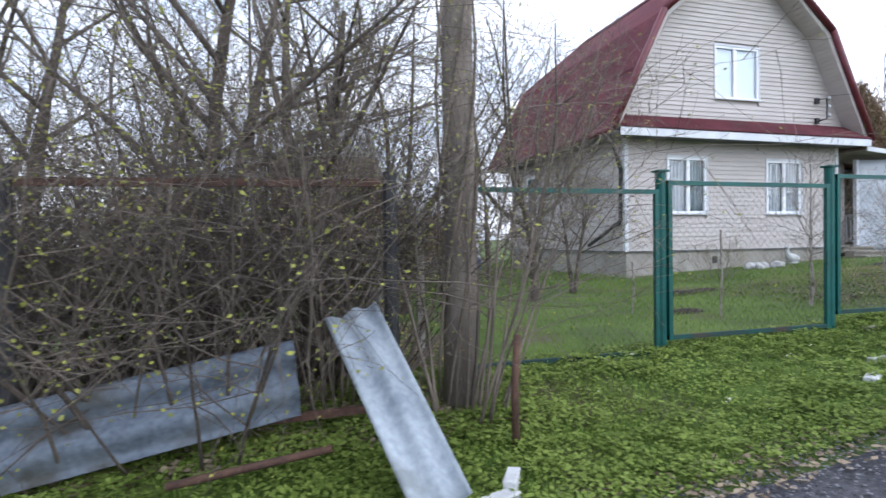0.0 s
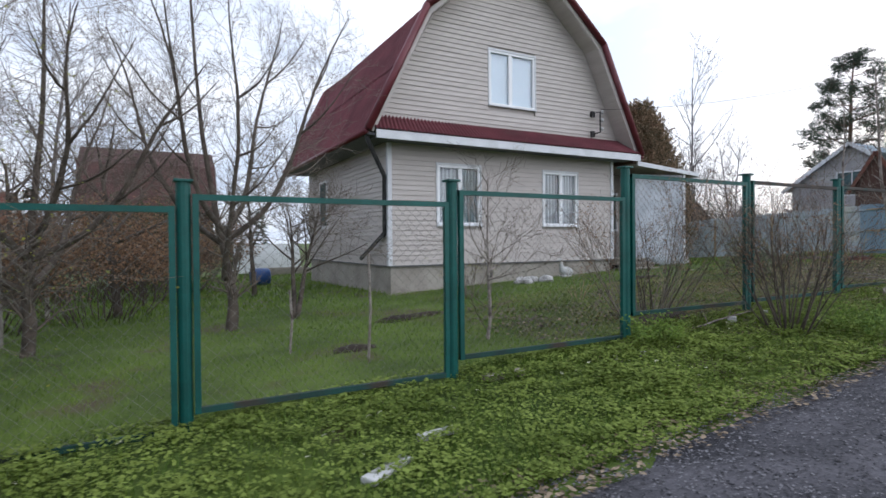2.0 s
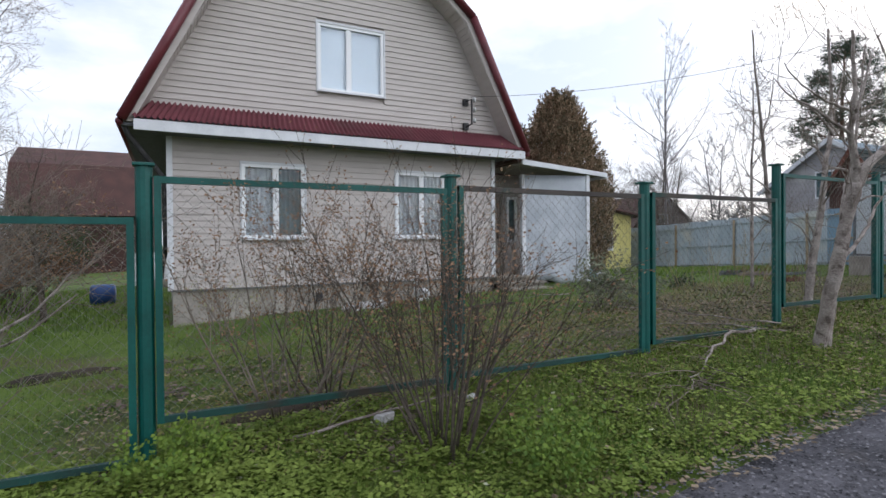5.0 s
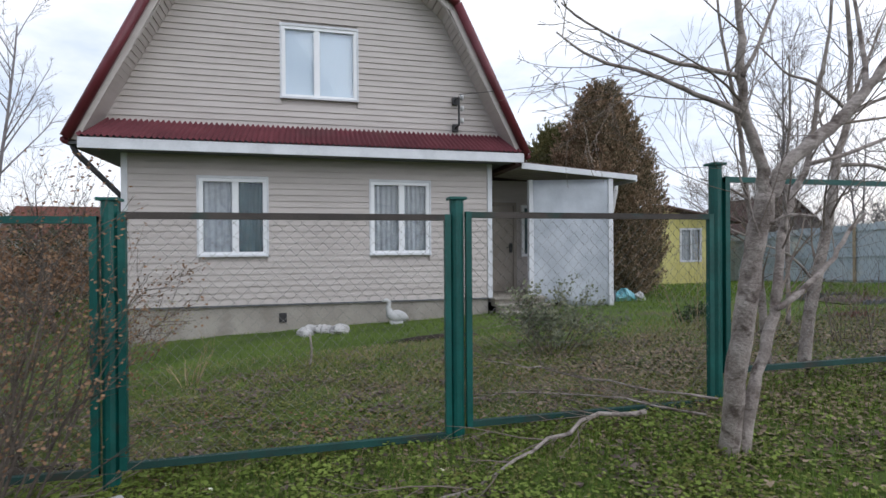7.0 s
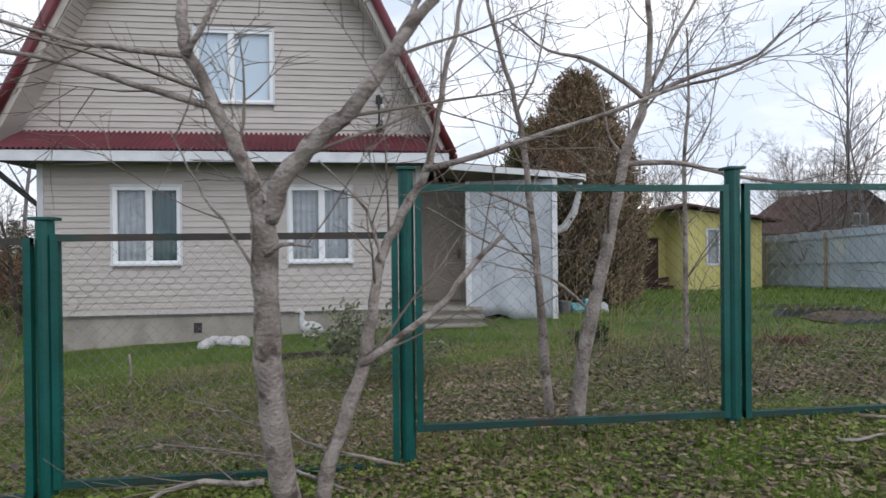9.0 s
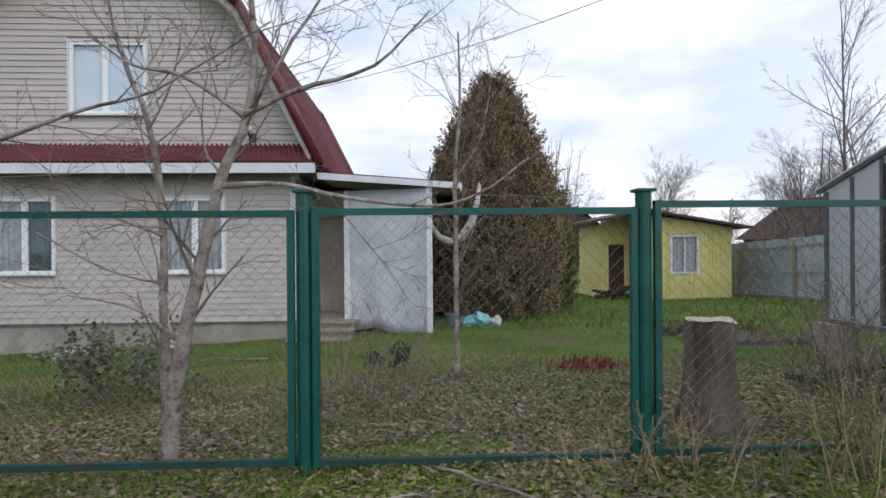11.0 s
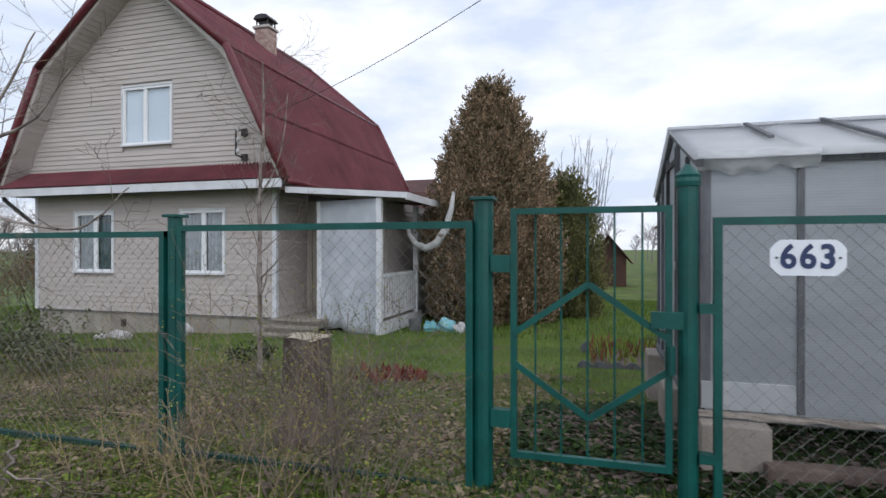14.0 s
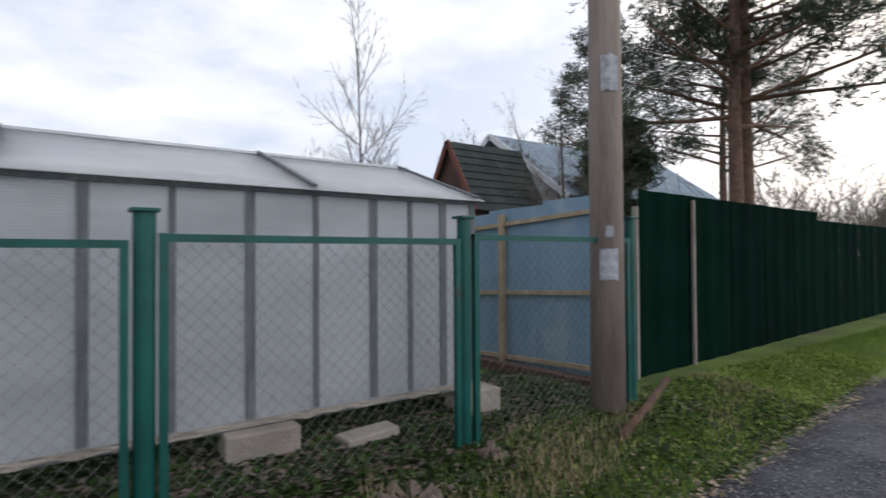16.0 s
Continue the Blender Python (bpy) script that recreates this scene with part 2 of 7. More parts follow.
def ribbed(m, scale, strength):
    """Fine level ribs of twin-wall sheet in a material's relief."""
    n, l = m.node_tree.nodes, m.node_tree.links
    co = n.new("ShaderNodeTexCoord")
    wv = n.new("ShaderNodeTexWave")
    wv.bands_direction = "Z"
    wv.inputs["Scale"].default_value, wv.inputs["Distortion"].default_value = scale, 0.6
    bp = n.new("ShaderNodeBump")
    bp.inputs["Strength"].default_value, bp.inputs["Distance"].default_value = strength, 0.01
    l.new(co.outputs["Object"], wv.inputs["Vector"])
    l.new(wv.outputs["Fac"], bp.inputs["Height"])
    p = n["Principled BSDF"]
    if p.inputs["Normal"].links:
        l.new(p.inputs["Normal"].links[0].from_socket, bp.inputs["Normal"])
    l.new(bp.outputs["Normal"], p.inputs["Normal"])


ribbed(M_POLY, 17.0, 0.25)
M_POLYEND = mat("polycarbonate_end", (0.74, 0.76, 0.78), (0.84, 0.86, 0.88), 0.9, 0.25, 0.03, fine=6, trans=0.6)
M_POLYROOF = mat("polycarbonate_roof", (0.74, 0.75, 0.77), (0.86, 0.87, 0.88), 0.9, 0.25, 0.03, fine=6, trans=0.6)
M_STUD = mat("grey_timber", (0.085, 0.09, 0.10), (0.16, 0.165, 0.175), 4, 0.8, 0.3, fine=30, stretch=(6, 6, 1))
M_BLOCK = mat("cinder_block", (0.22, 0.19, 0.165), (0.34, 0.30, 0.265), 3, 0.95, 0.6, fine=50)
M_YELLOW = mat("yellow_boards", (0.55, 0.49, 0.17), (0.66, 0.60, 0.24), 1.5, 0.7, 0.1, vary=0.2)
M_BROWN = mat("brown_boards", (0.045, 0.022, 0.018), (0.08, 0.04, 0.03), 1.5, 0.8, 0.2, vary=0.4)
M_BROWNROOF = mat("brown_roof", (0.055, 0.028, 0.026), (0.10, 0.048, 0.042), 1.2, 0.8, 0.2)
M_GREYWALL = mat("grey_boards", (0.32, 0.31, 0.32), (0.43, 0.42, 0.42), 1.5, 0.8, 0.15, vary=0.3)
M_TINROOF = mat("blue_tin", (0.19, 0.25, 0.31), (0.30, 0.37, 0.43), 2.0, 0.45, 0.1, metal=0.3)
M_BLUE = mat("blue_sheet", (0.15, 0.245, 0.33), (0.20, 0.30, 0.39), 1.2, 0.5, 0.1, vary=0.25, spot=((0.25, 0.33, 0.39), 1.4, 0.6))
M_PALEBLUE = mat("pale_blue_sheet", (0.31, 0.37, 0.42), (0.42, 0.475, 0.52), 1.2, 0.6, 0.1, vary=0.25, spot=((0.50, 0.50, 0.46), 0.9, 0.56))
M_RAILTAN = mat("rusty_rail", (0.26, 0.19, 0.11), (0.40, 0.32, 0.22), 5, 0.8, 0.2)
M_DKGREEN = mat("dark_green_sheet", (0.001, 0.008, 0.0055), (0.002, 0.014, 0.009), 1.5, 0.95, 0.1, vary=0.25, spec=0.03)
M_POLE = mat("utility_pole_wood", (0.16, 0.125, 0.11), (0.29, 0.235, 0.21), 4, 0.95, 0.6, fine=40, stretch=(1, 1, 0.15))
M_PAPER = mat("torn_paper", (0.24, 0.25, 0.28), (0.46, 0.47, 0.51), 14, 0.9, 0.0)
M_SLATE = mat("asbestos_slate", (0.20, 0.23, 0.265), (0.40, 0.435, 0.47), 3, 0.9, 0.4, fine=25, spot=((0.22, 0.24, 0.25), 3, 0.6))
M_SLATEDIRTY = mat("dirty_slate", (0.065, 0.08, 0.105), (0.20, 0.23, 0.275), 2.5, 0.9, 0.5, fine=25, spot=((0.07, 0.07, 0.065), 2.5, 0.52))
M_RUST = mat("rusted_iron", (0.05, 0.028, 0.022), (0.12, 0.065, 0.045), 9, 0.9, 0.6)
# near-black in place of unlit insides: the shade is in the colour
M_DARK = mat("unlit_dark", (0.012, 0.013, 0.014), (0.03, 0.03, 0.032), 3, 0.9, 0.0)
M_CURTAIN = mat("pale_curtain", (0.54, 0.62, 0.71), (0.63, 0.71, 0.79), 2, 0.9, 0.1)
M_LACE = mat("grey_lace_curtain", (0.24, 0.26, 0.28), (0.42, 0.44, 0.46), 9, 0.9, 0.1, fine=70)
M_TEAL = mat("dark_teal_curtain", (0.03, 0.06, 0.065), (0.08, 0.13, 0.14), 5, 0.9, 0.1)
M_DOOR = mat("beige_door", (0.27, 0.235, 0.20), (0.34, 0.30, 0.26), 2, 0.6, 0.08)
M_WOODGREY = mat("weathered_step", (0.22, 0.20, 0.17), (0.36, 0.33, 0.28), 3, 0.9, 0.3, stretch=(1, 6, 6))
M_SHEET = mat("white_film", (0.40, 0.43, 0.48), (0.54, 0.57, 0.62), 2.5, 0.4, 0.25)
M_BRICK = mat("pink_brick", (0.36, 0.25, 0.22), (0.52, 0.41, 0.37), 6, 0.95, 0.4, vary=0.9)
M_MORTAR = mat("mortar", (0.42, 0.40, 0.38), (0.55, 0.53, 0.5), 6, 0.95, 0.3)
M_IRON = mat("black_iron", (0.02, 0.02, 0.022), (0.05, 0.048, 0.05), 6, 0.6, 0.1)
M_STUMP = mat("old_stump_bark", (0.07, 0.052, 0.042), (0.17, 0.13, 0.11), 6, 0.95, 1.0, fine=30, stretch=(1, 1, 0.3))
M_CUT = mat("cut_wood", (0.32, 0.27, 0.20), (0.48, 0.42, 0.33), 6, 0.9, 0.3)
M_PLASTER = mat("white_plaster", (0.42, 0.42, 0.42), (0.58, 0.58, 0.58), 4, 0.9, 0.3)
M_ROCK = mat("pale_stone", (0.33, 0.32, 0.32), (0.55, 0.54, 0.53), 4, 0.95, 0.7, island=0.4)
M_BLUEP = mat("blue_plastic", (0.02, 0.06, 0.2), (0.03, 0.09, 0.28), 3, 0.4, 0.0)
M_CYANP = mat("turquoise_bag", (0.08, 0.33, 0.4), (0.3, 0.55, 0.6), 6, 0.5, 0.3)
M_SIGN = mat("white_enamel", (0.74, 0.77, 0.83), (0.80, 0.83, 0.88), 3, 0.3, 0.0)
M_NAVY = mat("navy_enamel", (0.02, 0.035, 0.10), (0.03, 0.05, 0.13), 3, 0.4, 0.0)
M_SLATEGREEN = mat("dark_green_shingle", (0.018, 0.026, 0.025), (0.04, 0.052, 0.05), 3, 0.85, 0.4, island=0.6)
M_ORANGEWOOD = mat("red_brown_board", (0.10, 0.034, 0.024), (0.16, 0.058, 0.04), 3, 0.8, 0.1)
M_PETAL = mat("white_petal", (0.62, 0.62, 0.42), (0.75, 0.75, 0.6), 3, 0.7, 0.0)
M_REDLEAF = mat("red_shoot", (0.13, 0.03, 0.025), (0.22, 0.06, 0.04), 3, 0.7, 0.0, island=0.6)

M_GLASS = bpy.data.materials.new("window_glass")
M_GLASS.use_nodes = True
_p = M_GLASS.node_tree.nodes["Principled BSDF"]
_p.inputs["Base Color"].default_value = (0.92, 0.95, 0.97, 1)
_p.inputs["Roughness"].default_value, _p.inputs["Transmission Weight"].default_value, _p.inputs["IOR"].default_value = 0.03, 1.0, 1.45

# ---- the lie of the land ----
FENCE_Y = 4.75
LAND_X = [-60, -5, 3.4, 5.56, 7.73, 9.89, 12.07, 14.23, 16.48, 18.64, 20.85, 27.35, 40, 90]
LAND_Z = [-0.9, 0.14, 0.49, 0.57, 0.71, 0.85, 0.97, 1.09, 1.25, 1.29, 1.33, 1.43, 1.53, 1.8]
EDGE_X = [-40, -6, 2, 5, 11, 16, 28, 34, 60, 120]
EDGE_Y = [1.6, 2.1, 2.52, 2.88, 3.0, 3.2, 3.5, 4.1, 6.2, 11.0]


def land(x, y):
    """Height of the ground; works on numbers and arrays."""
    zf = np.interp(x, LAND_X, LAND_Z)
    edge = np.interp(x, EDGE_X, EDGE_Y)
    t = np.clip((FENCE_Y - y) / np.maximum(FENCE_Y - edge, 0.3), 0, 1)
    front = -0.12 * t * t * (3 - 2 * t)
    back = -np.clip(y - FENCE_Y, 0, 22) * np.clip(0.014 + 0.0018 * (x - 7.9), 0.012, 0.046)
    return zf + front + back


def edge_at(x):
    return float(np.interp(x, EDGE_X, EDGE_Y))


def gz(x, y):
    return float(land(x, y))


gx = np.concatenate([np.linspace(-900, -40, 12), np.linspace(-34, -5, 12), np.arange(-4, 36, 0.2), np.linspace(37, 70, 18), np.linspace(80, 900, 12)])
gy = np.concatenate([np.linspace(-700, -20, 10), np.linspace(-16, -2.2, 9), np.arange(-2, 13, 0.2), np.linspace(13.5, 45, 24), np.linspace(55, 1200, 14)])
GX, GY = np.meshgrid(gx, gy)
GZ = land(GX, GY)
on_road = (GY < np.interp(GX, EDGE_X, EDGE_Y) - 0.1) & (GY > -2.0)
GZ = GZ - 0.06 * on_road
rough = np.array([[noise.noise((x * 1.3, y * 1.3, 0.0)) * 0.035 + noise.noise((x * 4, y * 4, 3.0)) * 0.012 for x in gx] for y in gy])
GZ = GZ + np.where(on_road | (np.abs(GX) > 60) | (GY > 60), 0, rough)
sh = Shape()
sh.v = list(zip(GX.ravel().tolist(), GY.ravel().tolist(), GZ.ravel().tolist()))
nx = len(gx)
sh.f = [(j * nx + i, j * nx + i + 1, (j + 1) * nx + i + 1, (j + 1) * nx + i) for j in range(len(gy) - 1) for i in range(nx - 1)]
tagged(new("ground", mesh_of("ground", sh, M_SOIL, True)), "uneven spring turf with bare and withered patches", "ground", kind="structure")

# the lane
sh = Shape()
xs = np.concatenate([np.linspace(-60, -4, 15), np.arange(-3.8, 36, 0.15), np.linspace(37, 110, 40)])
rows_y = 15
for x in xs:
    e = edge_at(x) + 0.09 * noise.noise((x * 1.1, 0, 0)) + 0.06 * noise.noise((x * 4.3, 5, 0))
    for j in range(rows_y):
        u = j / (rows_y - 1)
        y = -1.9 + (e + 1.9) * u
        z = gz(x, y) + 0.015 + 0.012 * noise.noise((x * 0.8, y * 0.8, 9)) - (0.05 if j in (0, rows_y - 1) else 0)
        sh.v.append((x, y, z))
for i in range(len(xs) - 1):
    for j in range(rows_y - 1):
        a = i * rows_y + j
        sh.f.append((a, a + rows_y, a + rows_y + 1, a + 1))
tagged(new("road", mesh_of("road", sh, M_ROAD, True)), "worn dark grey asphalt lane with loose gravel", "road", kind="structure")

# ---- dwelling house ----
HX0, HX1, HY0, HY1 = 7.925, 14.783, 11.79, 18.75
SILL_Z, EAVE_Z = 1.28, 4.2
MIDX, BRK_H, BRK_Z, TOP_Z = 11.31, 2.66, 7.08, 9.3
EAVE_H = 4.09
RAKE_Y, BACK_Y = 11.22, 19.25


def half_at(z):
    if z < BRK_Z:
        return EAVE_H + (BRK_H - EAVE_H) * (z - EAVE_Z) / (BRK_Z - EAVE_Z)
    return max(0.0, BRK_H * (TOP_Z - z) / (TOP_Z - BRK_Z))


house = thing("house", (MIDX, HY0, 0.9), "beige vinyl-sided house with a burgundy gambrel roof", "house")
WINS = [(9.15, 10.34, 2.215, 3.64), (12.31, 13.49, 2.215, 3.64), (10.632, 12.05, 5.22, 6.585)]
DEP = 0.2


def wall_with_holes(x0, x1, z0, z1, y0, y1, holes):
    s = Shape()
    hs = sorted(holes)
    cur = x0
    for a, b, c, d in hs:
        s.box(cur, a, y0, y1, z0, z1)
        s.box(a, b, y0, y1, z0, c)
        s.box(a, b, y0, y1, d, z1)
        cur = b
    s.box(cur, x1, y0, y1, z0, z1)
    return s


boxes("wall", wall_with_holes(HX0 + 0.02, HX1 - 0.02, SILL_Z, 4.2, HY0 + 0.025, HY0 + 0.22, WINS[:2]), M_SIDING, house)
gable = Shape()
u = WINS[2]
for side in (-1, 1):
    xin = u[0] if side < 0 else u[1]
    pts = [(xin, 4.2)]
    for z in (4.2, BRK_Z, ):
        pts.append((MIDX + side * (half_at(z) - 0.3), z))
    hz = TOP_Z - 0.35
    xt = MIDX + side * 0.02
    zin = TOP_Z - 0.35 - abs(xin - MIDX) * (TOP_Z - BRK_Z) / BRK_H
    pts.append((xin, zin))
    gable.prism(pts if side > 0 else pts[::-1], "y", HY0 + 0.025, HY0 + 0.22)
gable.box(u[0], u[1], HY0 + 0.025, HY0 + 0.22, 4.2, u[2])
zs = TOP_Z - 0.35 - abs(u[0] - MIDX) * (TOP_Z - BRK_Z) / BRK_H
gable.prism([(u[0], u[3]), (u[1], u[3]), (u[1], zs), (MIDX, TOP_Z - 0.35), (u[0], zs)], "y", HY0 + 0.025, HY0 + 0.22)
part("gable_wall", gable, M_SIDING, house)
part("side_wall", Shape().box(HX0 + 0.02, HX0 + 0.2, HY0 + 0.24, HY1, SILL_Z, 4.25), M_SIDING, house)
part("side_wall", Shape().box(HX1 - 0.2, HX1 - 0.02, HY0 + 0.24, HY1, SILL_Z, 4.25), M_SIDING, house)
part("back_wall", Shape().box(HX0 + 0.21, HX1 - 0.21, HY1 - 0.2, HY1, SILL_Z, 4.25).prism(
    [(MIDX - 3.7, 4.26), (MIDX + 3.7, 4.26), (MIDX + 2.4, BRK_Z), (MIDX, TOP_Z - 0.3), (MIDX - 2.4, BRK_Z)], "y", HY1 - 0.2, HY1), M_SIDING, house)
part("foundation", Shape().box(HX0 + 0.03, HX1 - 0.03, HY0 + 0.03, HY1, 0.2, SILL_Z), M_CONC, house, "rough grey concrete plinth")
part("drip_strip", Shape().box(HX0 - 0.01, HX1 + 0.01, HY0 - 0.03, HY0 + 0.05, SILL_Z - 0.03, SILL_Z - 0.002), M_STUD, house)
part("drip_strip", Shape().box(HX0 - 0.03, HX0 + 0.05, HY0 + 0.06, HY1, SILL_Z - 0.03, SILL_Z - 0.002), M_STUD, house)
# slab and backing added behind the windows, painted near-black as unlit rooms
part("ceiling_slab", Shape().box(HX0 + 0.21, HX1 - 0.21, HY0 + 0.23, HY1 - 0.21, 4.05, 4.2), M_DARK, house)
part("dark_backing", Shape().box(HX0 + 0.25, HX1 - 0.25, HY0 + 1.1, HY0 + 1.2, SILL_Z, 4.0), M_DARK, house)
part("vent", Shape().box(10.55, 10.69, HY0 + 0.005, HY0 + 0.05, 0.92, 1.10), M_IRON, house, "dark square vent hole in the plinth")


# lapped siding boards, one object each
STEP = 0.115


def board(p0, p1, z, out, top_cut=None, bottom_cut=None):
    """A lapped board along p0-p1 (xy) at height z, its lower edge standing out."""
    (x0, y0), (x1, y1), (ox, oy) = p0, p1, out
    a0, a1 = bottom_cut or (x0, x1)
    b0, b1 = top_cut or (x0, x1)
    lo, hi, back = 0.027, 0.008, -0.02
    if abs(ox) < 0.5:
        pts = [(a0, y0 + oy * back, z), (a0, y0 + oy * lo, z), (a1, y0 + oy * lo, z), (a1, y0 + oy * back, z),
               (b0, y0 + oy * back, z + STEP), (b0, y0 + oy * hi, z + STEP), (b1, y0 + oy * hi, z + STEP), (b1, y0 + oy * back, z + STEP)]
    else:
        pts = [(x0 + ox * back, y0, z), (x0 + ox * lo, y0, z), (x0 + ox * lo, y1, z), (x0 + ox * back, y1, z),
               (x0 + ox * back, y0, z + STEP), (x0 + ox * hi, y0, z + STEP), (x0 + ox * hi, y1, z + STEP), (x0 + ox * back, y1, z + STEP)]
    return Shape().hexa(pts)


def siding_row(z, a0, a1, b0, b1, holes):
    """One course across the front; a: lower edge, b: upper edge, cut round the windows."""
    cuts = [(c[0] - 0.01, c[1] + 0.01) for c in holes if z + STEP > c[2] - 0.03 and z < c[3] + 0.03]
    spans, cur_a, cur_b = [], a0, b0
    for c0, c1 in sorted(cuts):
        spans.append((cur_a, c0, cur_b, c0))
        cur_a = cur_b = c1
    spans.append((cur_a, a1, cur_b, b1))
    for s0, s1, t0, t1 in spans:
        part("siding_board", board((s0, HY0), (s1, HY0), z, (0, -1), (t0, t1), (s0, s1)), M_SIDING, house)


z = SILL_Z
while z < 4.15:
    siding_row(z, HX0 + 0.05, HX1 - 0.05, HX0 + 0.05, HX1 - 0.05, WINS[:2])
    part("siding_board", board((HX0, HY0 + 0.06), (HX0, HY1), z, (-1, 0)), M_SIDING, house)
    if z < 3.95:
        part("siding_board", board((HX1, HY0 + 0.06), (HX1, 13.08), z, (1, 0)), M_SIDING, house)
    z += STEP
z = 4.62
while z < TOP_Z - 0.3:
    h0, h1 = half_at(z) - 0.16, max(0.03, half_at(z + STEP) - 0.16)
    if h0 > 0.1:
        siding_row(z, MIDX - h0, MIDX + h0, MIDX - h1, MIDX + h1, WINS[2:])
    z += STEP
for x in (HX0, HX1):
    part("corner_trim", Shape().box(x - 0.05, x + 0.05, HY0 - 0.045, HY0 + 0.055, SILL_Z - 0.01, 4.12), M_WHITE, house, "white corner strip")


def corrugated(a0, a1, b0, b1, pitch, amp, rows=2, per=6):
    """Wavy sheet between the lower edge a0-a1 and the upper edge b0-b1; the waves run up the slope."""
    a0, a1, b0, b1 = map(Vector, (a0, a1, b0, b1))
    nrm = (a1 - a0).cross(b0 - a0).normalized()
    n = max(8, int((a1 - a0).length / pitch * per))
    s = Shape()
    def at(u, v):
        lo, hi = a0.lerp(a1, u), b0.lerp(b1, u)
        return lo.lerp(hi, v) + nrm * amp * math.sin(u * (a1 - a0).length / pitch * math.tau)
    return s.grid(n, rows, at)


for side in (-1, 1):
    ex, bx = MIDX + side * EAVE_H, MIDX + side * BRK_H
    lo0, lo1 = (ex, RAKE_Y, EAVE_Z), (ex, BACK_Y, EAVE_Z)
    m0, m1 = (bx, RAKE_Y, BRK_Z), (bx, BACK_Y, BRK_Z)
    t0, t1 = (MIDX, RAKE_Y, TOP_Z), (MIDX, BACK_Y, TOP_Z)
    # sheets in overlapping courses
    for k in range(2):
        f0, f1 = k / 2, (k + 1) / 2 + 0.03
        up = Vector((side * 0.012 * (1 - k), 0, 0.006 * (1 - k)))
        def mix(p, q, f):
            return Vector(p).lerp(Vector(q), f)
        part("roof_sheet", corrugated(mix(lo0, m0, f0) + up * 0, mix(lo1, m1, f0), mix(lo0, m0, min(f1, 1.0)), mix(lo1, m1, min(f1, 1.0)), 0.095, 0.016), M_RED, house, smooth=True)
    part("roof_sheet", corrugated(m0, m1, t0, t1, 0.095, 0.016), M_RED, house, smooth=True)
    # deck and soffit under the sheets
    nx_, nz_ = 0.12 * (BRK_Z - EAVE_Z) / 3.2, 0.12 * (EAVE_H - BRK_H) / 3.2
    part("roof_deck", Shape().prism([(ex - side * 0.02, EAVE_Z - 0.03), (bx - side * 0.02, BRK_Z - 0.03), (bx - side * 0.16, BRK_Z - 0.10), (ex - side * 0.16, EAVE_Z - 0.03)][::side], "y", RAKE_Y + 0.05, BACK_Y - 0.05), M_SIDING, house)
    part("roof_deck", Shape().prism([(bx - side * 0.02, BRK_Z - 0.03), (MIDX, TOP_Z - 0.03), (MIDX, TOP_Z - 0.16), (bx - side * 0.15, BRK_Z - 0.12)][::side], "y", RAKE_Y + 0.05, BACK_Y - 0.05), M_SIDING, house)
    # narrow soffit boards under the overhanging rake
    for p, q, cnt in (((ex - side * 0.19, EAVE_Z + 0.1), (bx - side * 0.19, BRK_Z - 0.10), 26), ((bx - side * 0.17, BRK_Z - 0.12), (MIDX, TOP_Z - 0.2), 22)):
        for k in range(cnt):
            f0, f1 = k / cnt, (k + 0.93) / cnt
            a = (p[0] + (q[0] - p[0]) * f0, p[1] + (q[1] - p[1]) * f0)
            b = (p[0] + (q[0] - p[0]) * f1, p[1] + (q[1] - p[1]) * f1)
            mx_, mz_ = -side * 0.014, -0.006
            part("soffit_board", Shape().prism([a, b, (b[0] + mx_ * 0.4, b[1] + mz_), (a[0] + mx_, a[1] + mz_)][::-side], "y", RAKE_Y + 0.06, HY0 + 0.0), M_SIDING, house)
    # rounded rake caps
    part("rake_cap", Shape().tube([lo0, m0], 0.085, 10).tube([m0, t0], 0.085, 10), M_REDTRIM, house, "burgundy rounded verge cap", True)
    part("rake_cap", Shape().tube([lo1, m1], 0.085, 8).tube([m1, t1], 0.085, 8), M_REDTRIM, house, smooth=True)
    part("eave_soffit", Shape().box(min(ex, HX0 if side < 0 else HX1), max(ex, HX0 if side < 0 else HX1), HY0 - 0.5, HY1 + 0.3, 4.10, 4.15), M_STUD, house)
    part("gutter", Shape().tube([(ex + side * 0.03, RAKE_Y + 0.02, EAVE_Z - 0.04), (ex + side * 0.03, BACK_Y - 0.1, EAVE_Z - 0.04)], 0.06, 8), M_REDTRIM, house, smooth=True)
part("ridge_cap", Shape().tube([(MIDX, RAKE_Y, TOP_Z + 0.02), (MIDX, BACK_Y, TOP_Z + 0.02)], 0.09, 8), M_REDTRIM, house, smooth=True)
part("break_cap", Shape().tube([(MIDX + BRK_H, RAKE_Y, BRK_Z + 0.01), (MIDX + BRK_H, BACK_Y, BRK_Z + 0.01)], 0.045, 6), M_REDTRIM, house, smooth=True)
# the skirt roof under the gable
part("skirt_roof", corrugated((MIDX - 3.95, 11.17, 4.235), (MIDX + 4.0, 11.17, 4.235), (MIDX - 3.75, HY0 - 0.01, 4.66), (MIDX + 3.8, HY0 - 0.01, 4.66), 0.095, 0.022, 3), M_RED, house, "burgundy corrugated skirt roof", True)
part("fascia", Shape().box(7.40, 15.32, 11.19, 11.225, 4.03, 4.21), M_WHITE, house, "white fascia board")
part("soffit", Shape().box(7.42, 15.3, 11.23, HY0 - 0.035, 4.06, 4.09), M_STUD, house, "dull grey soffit")
